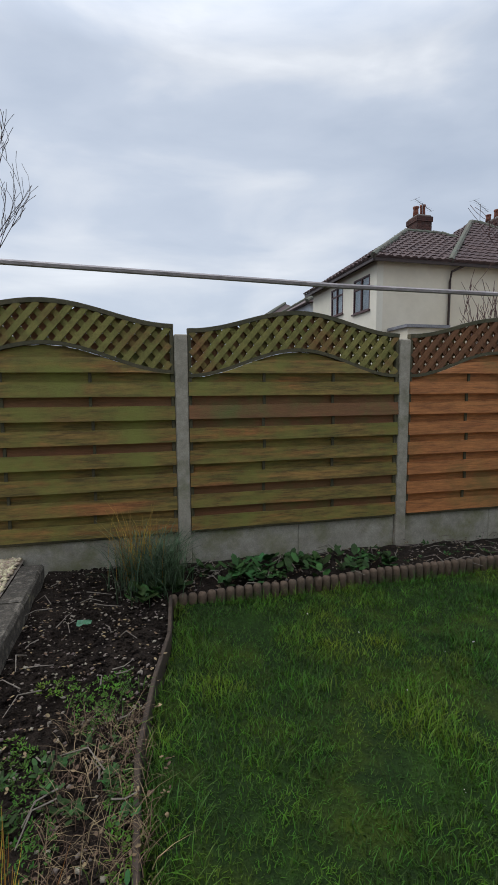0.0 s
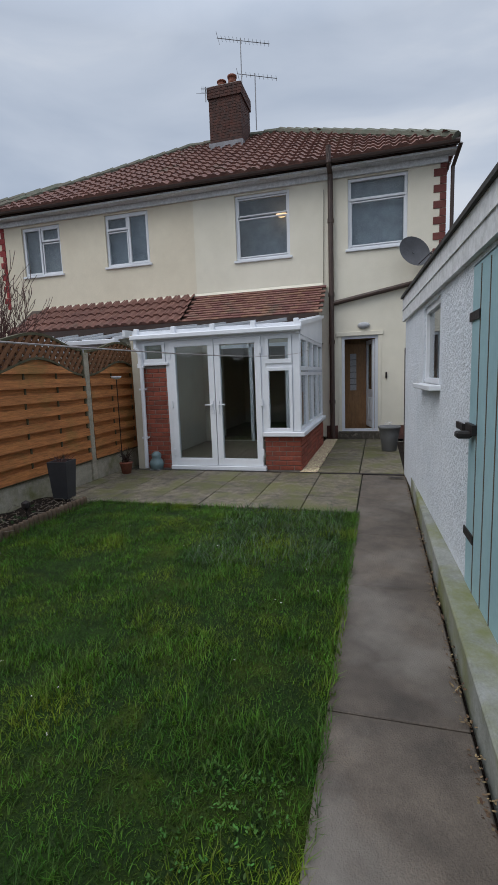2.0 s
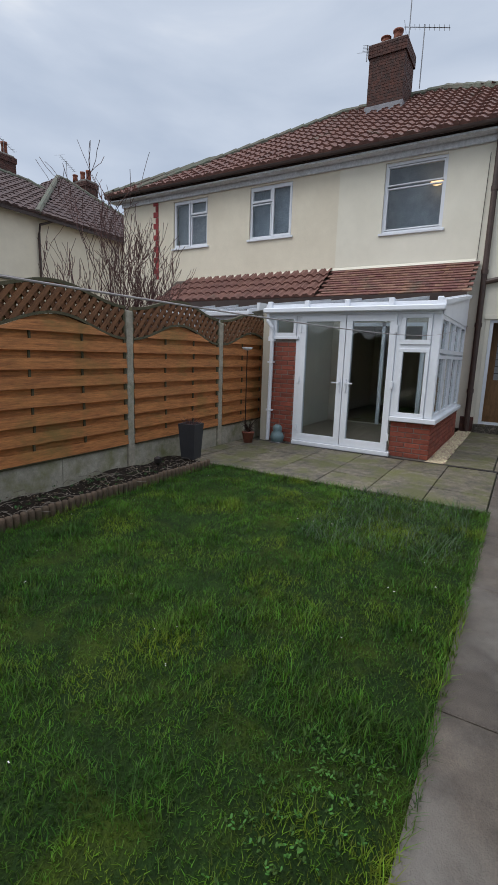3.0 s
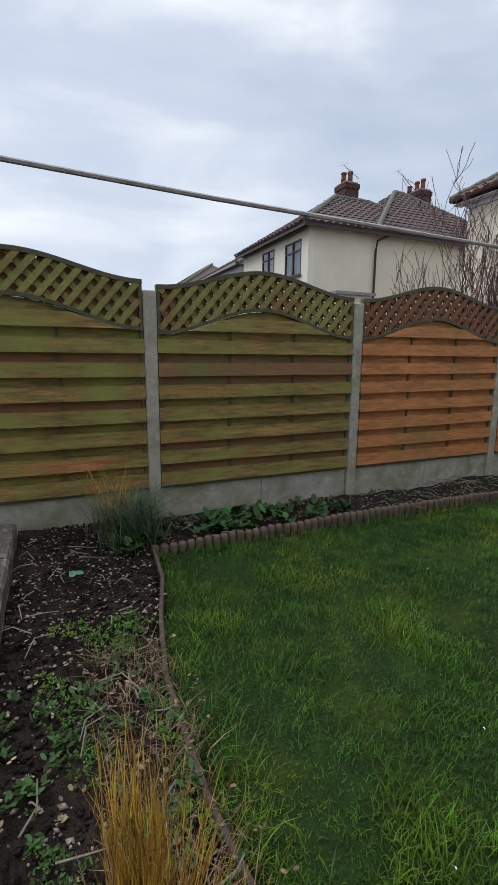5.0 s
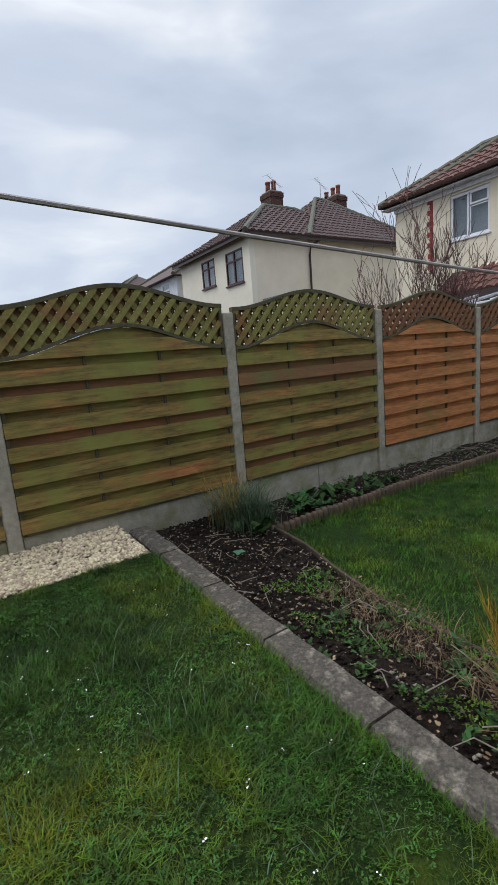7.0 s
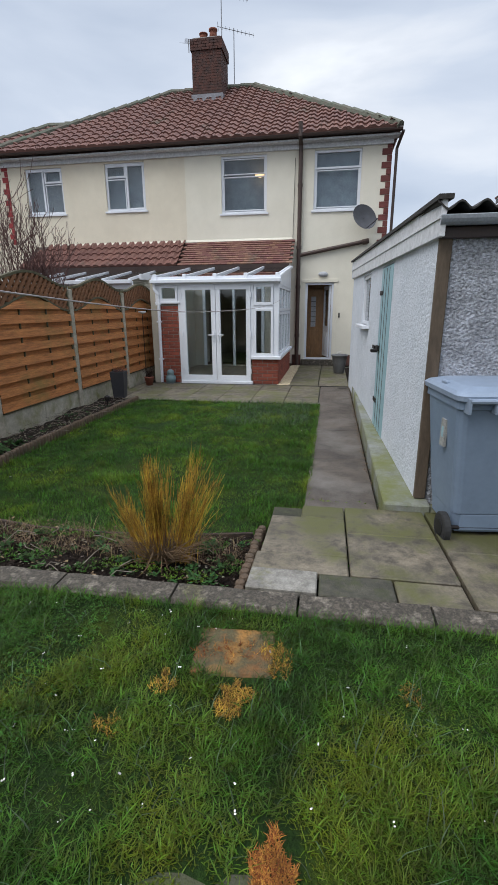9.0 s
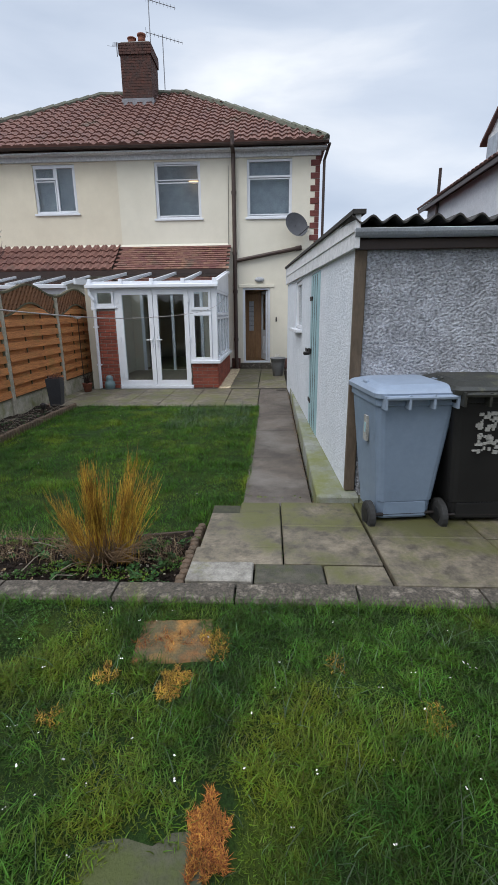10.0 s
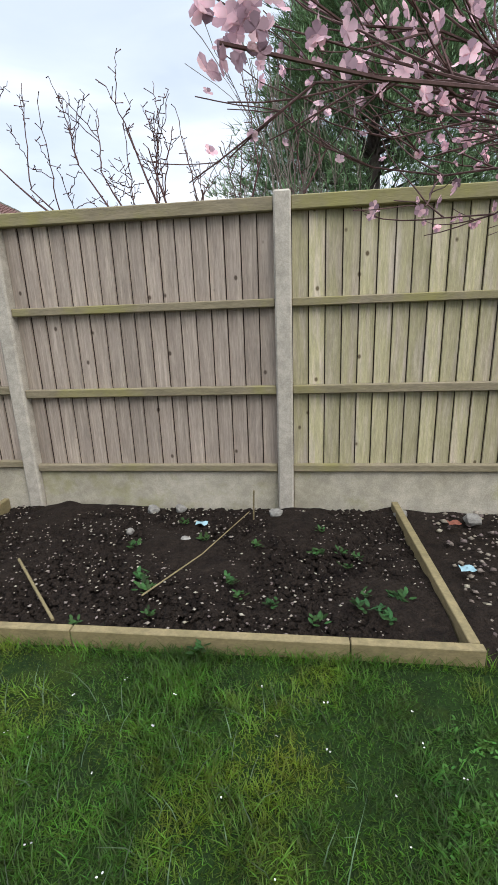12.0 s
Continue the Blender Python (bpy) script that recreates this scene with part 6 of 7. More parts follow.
chimney(ht, 14.3, -24.6, 7.6, 9.2, 0.9, 1.3, [(-0.2, 0.4, 0.4), (0.1, 0.15, 0.4), (-0.1, -0.1, 0.4), (0.1, -0.4, 0.4)], M["brick_old"], flash=False)


# ---- washing line ----
wl = thing("washing_line", "pale plastic covered washing line sagging across the garden", "washing line")
bm = bmesh.new()
pts = []
for i in range(41):
    x = -7.3 + 17.5 * i / 40
    sag = 0.0257 * (0.2 - x) ** 1.6 if x < 0.2 else 0.00275 * (x - 0.2) ** 2.31
    pts.append((x, 0.60 + 0.0037 * max(0.0, x - 1.5) ** 2, 1.561 + sag))
tube(bm, pts, 0.0027, 6)
part("line", bm, M["rope"], wl)
part("hook", mbox(10.19, 10.25, 0.85, 0.91, 2.10, 2.15, bevel=0.006), M["iron"], wl)
part("hook", mbox(10.2, HX + 0.0, 0.86, 0.875, 2.11, 2.13), M["iron"], wl)
lp = thing("line_post", "plain timber post holding the washing line", "post", (-7.32, 0.60, 0.1))
part("post", mbox(-0.045, 0.045, -0.045, 0.045, -0.3, 2.25, bevel=0.006), M["old_timber"], lp)


# ---- edging, gravel, timber bed ----
def scallops(x0, x1, y, z, curve=0.0):
    n = int((x1 - x0) / 0.066)
    me = None
    for i in range(n):
        x = x0 + i * 0.066
        yy = y + curve * math.sin(math.pi * (x - x0) / (x1 - x0)) + noise.noise(Vector((x * 2, 1, 1))) * 0.02
        if me is None:
            bm = bmesh.new()
            lathe(bm, [(0.030, -0.08), (0.031, 0.07), (0.024, 0.085), (0.010, 0.09)], 8)
            me = bpy.data.meshes.new("edging_peg")
            bm.to_mesh(me)
            bm.free()
            me.materials.append(M["edging"])
            me.shade_smooth()
        ob = new("edging_peg", me)
        ob.parent = edge
        ob.matrix_basis = pose(x, yy, z + noise.noise(Vector((x * 5, 3, 1))) * 0.012, noise.noise(Vector((x * 9, 3, 7))) * 8, 0, 0)


edge = thing("log_edging", "low scalloped brown edging pegs along the fence bed", "edging")
scallops(0.12, 4.98, 3.10, 0.0, 0.07)
timber = thing("bed_edging", "rotting rusty brown timber strip between the bed and lawn", "edging")
pts = [(0.10, 3.05), (0.06, 2.6), (-0.04, 2.2), (-0.12, 1.75), (-0.13, 1.2), (-0.08, 0.7), (0.02, 0.20)]
for (xa, ya), (xb, yb) in zip(pts, pts[1:]):
    d = Vector((xb - xa, yb - ya, 0))
    m_ = Matrix.Translation((xa, ya, 0)) @ Matrix.Rotation(math.atan2(d.y, d.x), 4, "Z")
    bm = bmesh.new()
    box(bm, 0, d.length, -0.011, 0.011, -0.05, 0.105, bevel=0.004, m=m_)
    part("strip", bm, M["rotten_joint_shade"], timber)
end = thing("bed_end", "row of crumbling mossy round edging pegs at the bed's end", "edging")
for i in range(14):
    bm = bmesh.new()
    h = 0.17 - 0.004 * i
    lathe(bm, [(0.030, 0.0), (0.031, h), (0.024, h + 0.015), (0.010, h + 0.02)], 8, (-0.745 + i * 0.062, 0.150 + 0.006 * math.sin(i * 2.3), 0.0))
    part("edging_peg", bm, M["edging"], end)


def pebbles(name, rects, count, r0, r1, mat, z, label, category, seed=1, flat=0.6):
    rg = np.random.RandomState(seed)
    base = np.array([(1, 0, 0), (-1, 0, 0), (0, 1, 0), (0, -1, 0), (0, 0, 1), (0, 0, -1)], float)
    tri = np.array([(4, 0, 2), (4, 2, 1), (4, 1, 3), (4, 3, 0), (5, 2, 0), (5, 1, 2), (5, 3, 1), (5, 0, 3)])
    x0, x1, y0, y1 = rects
    n = count
    P = np.stack([rg.uniform(x0, x1, n), rg.uniform(y0, y1, n), np.zeros(n)], 1)
    P[:, 2] = [z(a, b) if callable(z) else z for a, b in P[:, :2]]
    P[:, 2] += rg.uniform(-0.4, 0.5, n) * r0
    R = rg.uniform(0, 1, (n, 1)) ** 2 * (r1 - r0) + r0
    V = base[None] * (R[:, :, None] * (1 + rg.uniform(-0.3, 0.3, (n, 6, 1))))
    V[:, :, 2] *= flat
    V[:, :, 0] *= rg.uniform(0.8, 1.6, (n, 1))
    a_ = rg.uniform(0, 6.28, n)
    c, s = np.cos(a_)[:, None], np.sin(a_)[:, None]
    X, Y = V[:, :, 0] * c - V[:, :, 1] * s, V[:, :, 0] * s + V[:, :, 1] * c
    V = np.stack([X, Y, V[:, :, 2]], 2) + P[:, None, :]
    F = (tri[None] + (np.arange(n) * 6)[:, None, None]).reshape(-1, 3)
    me = bpy.data.meshes.new(name)
    me.from_pydata(V.reshape(-1, 3).tolist(), [], F.tolist())
    me.materials.append(mat)
    me.shade_smooth()
    return tagged(new(name, me), label, category, kind="stuff")


sheet("gravel_bed", (-7.5, -0.94, 3.08, 3.84), 0.17, "cream limestone chippings laid along the fence", "gravel bed", M["chip"], res=0.1, lump=0.02)
pebbles("gravel", (-3.6, -0.96, 3.09, 3.82), 9000, 0.012, 0.026, M["pebble"], 0.19, "cream limestone chippings along the lattice fence", "gravel", 3)
pebbles("gravel", (-7.4, -3.6, 3.09, 3.82), 4000, 0.018, 0.032, M["pebble"], 0.19, "cream limestone chippings farther along the fence", "gravel", 4)
pebbles("gravel", (7.0, 10.6, 0.57, 0.81), 3200, 0.012, 0.03, M["pebble"], -0.01, "pale chippings beside the conservatory wall", "gravel", 5)
pebbles("soil_stones", (-0.76, 0.06, 0.2, 3.75), 1500, 0.004, 0.013, M["chip"], lambda x, y: 0.08 if x < strip_x(y) or y > 3.08 else -0.15, "small stones and litter on the bed soil", "stones", 6)
pebbles("soil_crumbs", (-0.76, 0.08, 0.2, 3.75), 5000, 0.006, 0.016, M["soil"], lambda x, y: 0.08 if x < strip_x(y) or y > 3.08 else -0.15, "crumbs of dark soil on the middle bed", "soil", 16)
pebbles("soil_stones", (0.1, 5.0, 3.2, 3.78), 600, 0.005, 0.016, M["chip"], 0.03, "small stones and litter in the fence bed", "stones", 7)
pebbles("soil_stones", (-3.87, -1.02, -3.76, -2.36), 1500, 0.003, 0.011, M["chip_pale"], 0.205, "small stones in the raised bed", "stones", 8)
pebbles("soil_crumbs", (-3.87, -1.02, -3.76, -2.36), 14000, 0.008, 0.028, M["soil"], 0.19, "crumbs and clods of dark dug soil", "soil", 9, 0.8)
pebbles("soil_stones", (-6.5, -4.05, -3.76, -1.9), 1500, 0.006, 0.025, M["chip"], 0.185, "small stones and litter beyond the raised bed", "stones", 10)

tb = thing("raised_bed_frame", "new yellowish timber boards framing the raised bed", "raised bed")
def board(xa, ya, xb, yb, z0=0.12, z1=0.262, t=0.022):
    d = Vector((xb - xa, yb - ya, 0))
    m_ = Matrix.Translation((xa, ya, 0)) @ Matrix.Rotation(math.atan2(d.y, d.x), 4, "Z")
    bm = bmesh.new()
    box(bm, 0, d.length, -t, t, z0, z1, bevel=0.004, m=m_)
    part("board", bm, M["sleeper"], tb)
board(-0.99, -2.345, -2.20, -2.34)
board(-2.205, -2.34, -3.425, -2.332)
board(-3.43, -2.332, -3.96, -2.325)
board(-0.985, -2.37, -0.96, -3.77)
board(-3.93, -2.35, -3.88, -3.77)
stick = thing("bamboo_cane", "broken bamboo cane lying on the dug soil", "cane")
bm = bmesh.new()
tube(bm, [(-1.58, -2.93, 0.24), (-2.08, -2.40, 0.25)], 0.008, 6)
part("cane", bm, M["sleeper"], stick)
stick = thing("bamboo_cane", "long thin dry stem lying across the dug soil", "cane")
bm = bmesh.new()
tube(bm, [(-2.43, -2.62, 0.24), (-2.66, -3.0, 0.26), (-2.87, -3.60, 0.25)], [0.005, 0.004, 0.003], 5)
part("stem", bm, M["sleeper"], stick)
for ca, cb in (((-1.22, -2.70, 0.23), (-1.32, -2.42, 0.24)), ((-1.30, -2.78, 0.23), (-1.27, -2.46, 0.24)), ((-2.90, -3.58, 0.20), (-2.91, -3.57, 0.42))):
    stick = thing("bamboo_cane", "short broken length of bamboo cane in the dug soil", "cane")
    bm = bmesh.new()
    tube(bm, [ca, cb], 0.006, 6)
    part("cane", bm, M["sleeper"], stick)
rs_ = random.Random(12)
for (x, y, r) in ((-2.15, -3.70, 0.05), (-2.35, -3.72, 0.045), (-3.05, -3.66, 0.05), (-3.9, -3.66, 0.05), (-4.35, -3.6, 0.06), (-2.5, -3.25, 0.035), (-2.1, -3.35, 0.03)):
    bm = bmesh.new()
    bmesh.ops.create_icosphere(bm, subdivisions=2, radius=r)
    for v in bm.verts:
        v.co *= 1 + 0.35 * noise.noise(v.co * 22 + Vector((x, y, 0)))
        v.co.z *= 0.65
    bm.transform(Matrix.Translation((x, y, 0.215)))
    tagged(finish("stone", bm, M["slab_pale"]), "pale rounded stone on the raised bed soil", "stone", "stones on the raised bed")
for nm, (x, y), mt, lb in (("wrapper", (-4.25, -3.55), M["terracotta"], "crumpled orange wrapper on the soil"), ("wrapper", (-4.15, -3.0), M["door_blue"], "crumpled pale green wrapper on the soil"), ("wrapper", (-2.6, -3.5), M["door_blue"], "crumpled pale blue wrapper on the soil"), ("wrapper", (-0.45, 2.75), M["bin_green_lid"], "crumpled green wrapper in the middle bed")):
    bm = bmesh.new()
    vs = [[bm.verts.new((x + i * 0.02, y + j * 0.018, (0.225 if y < 0 else 0.13) + 0.018 * noise.noise(Vector((i * 1.7, j * 1.9, x))))) for j in range(4)] for i in range(5)]
    for i in range(4):
        for j in range(3):
            bm.faces.new((vs[i][j], vs[i + 1][j], vs[i + 1][j + 1], vs[i][j + 1]))
    tagged(finish(nm, bm, mt), lb, "litter")


# ---- vegetation ----
def blades(name, pts, h, w, bend, mat, label, category, seed=0, seg=2, droop=0.0):
    """Narrow blades standing on points; h, w: (least, most)."""
    rg = np.random.RandomState(seed)
    P = np.asarray(pts, float)
    n = len(P)
    H = rg.uniform(h[0], h[1], n)
    if P.shape[1] > 3:
        H = H * P[:, 3]
    Wd = rg.uniform(w[0], w[1], n)
    A = rg.uniform(0, 2 * np.pi, n)
    B = rg.uniform(bend[0], bend[1], n) * H
    d = np.stack([np.cos(A), np.sin(A)], 1)
    s = np.stack([-np.sin(A), np.cos(A)], 1)
    V = np.zeros((n, 2 * seg + 1, 3))
    for k in range(seg + 1):
        t = k / seg
        cx = P[:, 0] + d[:, 0] * B * t * t
        cy = P[:, 1] + d[:, 1] * B * t * t
        cz = P[:, 2] + H * (t - droop * t * t)
        ww = Wd * (1 - 0.55 * t) * 0.5
        if k < seg:
            V[:, 2 * k, 0], V[:, 2 * k, 1], V[:, 2 * k, 2] = cx - s[:, 0] * ww, cy - s[:, 1] * ww, cz
            V[:, 2 * k + 1, 0], V[:, 2 * k + 1, 1], V[:, 2 * k + 1, 2] = cx + s[:, 0] * ww, cy + s[:, 1] * ww, cz
        else:
            V[:, 2 * seg, 0], V[:, 2 * seg, 1], V[:, 2 * seg, 2] = cx, cy, cz
    m_ = 2 * seg + 1
    off = (np.arange(n) * m_)[:, None]
    tris = []
    for k in range(seg - 1):
        a0 = 2 * k
        tris += [off + np.array([[a0, a0 + 1, a0 + 3]]), off + np.array([[a0, a0 + 3, a0 + 2]])]
    tris.append(off + np.array([[2 * seg - 2, 2 * seg - 1, 2 * seg]]))
    F = np.concatenate(tris, 0)
    me = bpy.data.meshes.new(name)
    me.vertices.add(n * m_)
    me.vertices.foreach_set("co", V.reshape(-1))
    me.loops.add(len(F) * 3)
    me.loops.foreach_set("vertex_index", F.reshape(-1).astype(np.int32))
    me.polygons.add(len(F))
    me.polygons.foreach_set("loop_start", np.arange(0, len(F) * 3, 3, dtype=np.int32))
    me.update(calc_edges=True)
    me.materials.append(mat)
    return tagged(new(name, me), label, category, kind="stuff")


def scatter(x0, x1, y0, y1, n, z, seed, keep=None, clump=0.6):
    rg = np.random.RandomState(seed)
    out = []
    xy = rg.uniform((x0, y0), (x1, y1), (n, 2))
    for x, y in xy:
        c = noise.noise(Vector((x * 3.1, y * 3.1, seed))) + 0.5 * noise.noise(Vector((x * 9, y * 9, seed)))
        if c < -0.85 + 0.5 * rg.rand() * clump:
            continue
        if keep and not keep(x, y):
            continue
        out.append((x, y, z(x, y) if callable(z) else z, 0.65 + 1.25 * max(0.0, c + 0.2)))
    return out


zf = lambda x, y: -0.02 + (0.05 * (1 - x / 0.8) if x < 0.8 else 0)
def bare(x, y):
    for cx, cy, rx, ry in ((-1.22, 0.08, 0.15, 0.17), (-1.46, 0.03, 0.10, 0.08), (-1.98, -0.17, 0.14, 0.09), (-2.17, -0.02, 0.17, 0.16)):
        if ((x - cx) / rx) ** 2 + ((y - cy) / ry) ** 2 < 1 + 0.5 * noise.noise(Vector((x * 12, y * 12, 1))):
            return False
    return True
def front_keep(x, y):
    xl = strip_x(y) + 0.02
    return x > xl and y < 3.05 + 0.07 * math.sin(math.pi * max(0, min(1, (x - 0.12) / 4.86))) and not (x < 0.30 and y < 0.14) and not (x < 0.57 and y < -0.10)
blades("lawn_grass", scatter(-0.15, 5.03, -0.14, 3.12, 130000, zf, 11, front_keep), (0.020, 0.042), (0.003, 0.0055), (0.3, 1.3), M["grass"], "uneven green lawn grass before the house", "grass", 1)
blades("lawn_grass", scatter(-3.9, -0.94, -2.30, 3.08, 310000, 0.17, 12, bare, 0.6), (0.016, 0.042), (0.0030, 0.0060), (0.4, 1.5), M["grass_rough"], "rough green lawn grass behind the kerb", "grass", 2)
blades("lawn_grass", scatter(-7.4, -3.9, -2.25, 3.08, 45000, 0.17, 13, bare), (0.035, 0.075), (0.004, 0.008), (0.3, 1.1), M["grass_rough"], "rough green lawn grass farther back", "grass", 3)
rg = np.random.RandomState(5)
edgep = [(x, -0.115 + rg.uniform(-0.03, 0.035), 0.0, 1.0) for x in rg.uniform(0.6, 5.0, 1600)] + [(x, 3.08 + rg.uniform(-0.05, 0.0), 0.0, 1.0) for x in rg.uniform(0.1, 4.9, 1200)]
edgep += [(-0.955 + rg.uniform(-0.03, 0.015), y, 0.17, 1.0) for y in rg.uniform(-2.2, 3.0, 2600)] + [(5.0 + rg.uniform(-0.04, 0.03), y, -0.01, 1.0) for y in rg.uniform(-0.05, 3.1, 1200)] + [(x, -2.30 + rg.uniform(-0.02, 0.04), 0.17, 1.2) for x in rg.uniform(-4.0, -0.95, 1500)]
blades("edge_grass", edgep, (0.03, 0.07), (0.003, 0.005), (0.5, 1.3), M["grass"], "longer grass spilling over the lawn edges", "grass", 4)
# thick tufts in the rear lawn, each a crown of arching blades
tufts = []
for _ in range(1500):
    cx, cy = rg.uniform(-3.8, -1.0), rg.uniform(-2.2, 1.4)
    if noise.noise(Vector((cx * 1.6, cy * 1.6, 31))) < -0.3 or not bare(cx, cy):
        continue
    k_ = rg.uniform(0.45, 1.05)
    for _ in range(38):
        tufts.append((cx + rg.normal(0, 0.026), cy + rg.normal(0, 0.026), 0.172, k_))
blades("grass_clumps", tufts, (0.030, 0.062), (0.0030, 0.0058), (0.5, 1.5), M["grass_lush"], "lush arching clumps of grass in the rear lawn", "grass", 44, seg=3, droop=0.25)
# straggling pale grass on the lawns
blades("pale_grass", scatter(3.4, 5.0, 0.0, 1.2, 1800, 0.0, 14, None, 0.2) + scatter(-3.4, -0.95, -2.1, 2.5, 1500, 0.18, 15, bare, 0.2), (0.05, 0.09), (0.003, 0.005), (0.8, 1.6), M["grass_blue"], "paler straggling blades in the lawn", "grass", 5)
# clover and weeds: small rosettes of leaves
def leaves(name, pts, r, count, mat, label, category, seed=0, lift=0.4, wide=0.5):
    rr = random.Random(seed)
    vs, fs = [], []
    for x, y, z in pts:
        sz = rr.uniform(*r)
        for i in range(count):
            a_ = rr.uniform(0, 6.283)
            d = Vector((math.cos(a_), math.sin(a_), rr.uniform(0.1, lift * 2)))
            s = Vector((-d.y, d.x, 0)).normalized() * sz * wide * 0.5
            c = Vector((x, y, z)) + Vector((rr.uniform(-1, 1), rr.uniform(-1, 1), rr.uniform(0, 0.6))) * sz * 0.8
            k = len(vs)
            vs += [c, c + d * sz * 0.35 + s, c + d * sz * 0.8 + s * 0.8, c + d * sz, c + d * sz * 0.8 - s * 0.8, c + d * sz * 0.35 - s]
            fs.append((k, k + 1, k + 2, k + 3, k + 4, k + 5))
    return tagged(quads(name, vs, fs, mat), label, category, kind="stuff")
rl = random.Random(21)
def spots(n, x0, x1, y0, y1, z):
    return [(rl.uniform(x0, x1), rl.uniform(y0, y1), z) for _ in range(n)]
leaves("clover", [p for p in spots(12000, -3.2, -0.97, 0.7, 3.0, 0.190) if noise.noise(Vector((p[0] * 1.5, p[1] * 1.5, 4))) > -0.1], (0.006, 0.012), 4, M["clover"], "low clover patches in the rear lawn", "clover", 1)
leaves("clover", spots(260, -4.6, -3.6, -2.05, -1.5, 0.19) + spots(120, 0.9, 1.7, -0.05, 0.35, 0.0), (0.010, 0.018), 4, M["clover"], "clover near the lawn corners", "clover", 2)
leaves("bed_weeds", spots(85, -0.72, -0.10, 0.20, 1.9, 0.10) + spots(60, 0.2, 4.5, 3.25, 3.7, 0.05), (0.016, 0.036), 11, M["weed"], "small green weeds growing in the beds", "weeds", 3)
leaves("bed_weeds", spots(20, -3.8, -2.1, -3.5, -2.4, 0.215) + [(-3.6, -2.6, 0.215), (-3.3, -2.5, 0.215), (-2.8, -2.3, 0.215), (-2.5, -2.5, 0.215)], (0.025, 0.045), 14, M["weed"], "small bright weeds on the raised bed", "weeds", 4)
leaves("ivy", spots(60, 0.0, 1.9, 3.22, 3.6, 0.05) + spots(12, -0.15, 0.05, 2.95, 3.5, 0.10), (0.05, 0.09), 5, M["weed"], "low broad dark green leaves along the fence foot", "foliage", 5, 0.5, 0.7)
leaves("leaf_litter", spots(260, -0.75, 0.0, 0.35, 3.6, 0.10) + spots(300, 0.2, 5.0, 3.2, 3.75, 0.05), (0.009, 0.024), 2, M["dead"], "dry brown leaf litter on the beds", "leaf litter", 6, 0.2, 0.6)
leaves("petals", spots(280, -3.8, -1.0, -2.25, 2.6, 0.208) + spots(40, 0.3, 4.8, 0, 3.0, 0.03), (0.004, 0.009), 2, M["petal_white"], "scattered fallen white petals on the lawns", "petals", 7, 0.2, 0.8)
leaves("moss", [p for p in spots(2200, -0.62, -0.12, 0.2, 2.3, 0.095) if noise.noise(Vector((p[0] * 5, p[1] * 3, 2))) > 0.05], (0.008, 0.014), 5, M["grass"], "yellow green moss on the middle bed", "moss", 8, 0.6)
# dead twigs on the beds
bm = bmesh.new()
for (x0_, x1_, y0_, y1_, z_, n_) in ((-0.72, -0.16, 0.25, 3.5, 0.11, 38), (0.2, 4.9, 3.2, 3.75, 0.06, 110)):
    for i in range(n_):
        x, y, a_ = rl.uniform(x0_, x1_), rl.uniform(y0_, y1_), rl.uniform(0, 6.28)
        L_ = rl.uniform(0.06, 0.22)
        tube(bm, [(x, y, z_), (x + math.cos(a_) * L_ / 2, min(3.77, y + math.sin(a_) * L_ / 2), z_ + rl.uniform(0, 0.05)), (x + math.cos(a_ + 0.3) * L_, min(3.77, y + math.sin(a_ + 0.3) * L_), z_ + 0.01)], [0.004, 0.003, 0.002], 4, cap=False)
tagged(finish("dry_twigs", bm, M["bark_pale"]), "dry pale twigs lying on the planting beds", "twigs", kind="stuff")

# golden grass shrub in the middle bed
gs = thing("golden_grass", "twiggy golden orange broom-like shrub in the middle bed", "shrub", (-0.40, 0.70, 0.08))
rr = np.random.RandomState(31)
vs, fs = [], []


def twig_blade(p, q, w, bow, depth):
    """A thin stem from p to q with side twigs that run nearly along with it."""
    n = 4
    d = q - p
    side = Vector((-d.y, d.x, 0.001)).normalized() if rr.rand() < 0.5 else Vector((0.02, 1, 0)).normalized()
    k = len(vs)
    for j in range(n + 1):
        t = j / n
        c = p.lerp(q, t) + bow * math.sin(math.pi * t)
        ww = w * (1 - 0.75 * t)
        vs.extend([c - side * ww, c + side * ww])
        if j:
            fs.append((k + 2 * j - 2, k + 2 * j - 1, k + 2 * j + 1, k + 2 * j))
    if depth:
        for _ in range(6):
            t = rr.uniform(0.25, 0.95)
            c = p.lerp(q, t) + bow * math.sin(math.pi * t)
            out = Vector(rr.uniform(-1, 1, 3).tolist()) * 0.30 + Vector((0, 0, 0.35))
            e = c + (d.normalized() + out).normalized() * rr.uniform(0.05, 0.13)
            twig_blade(c, e, w * 0.6, Vector(rr.uniform(-0.006, 0.006, 3).tolist()), depth - 1)


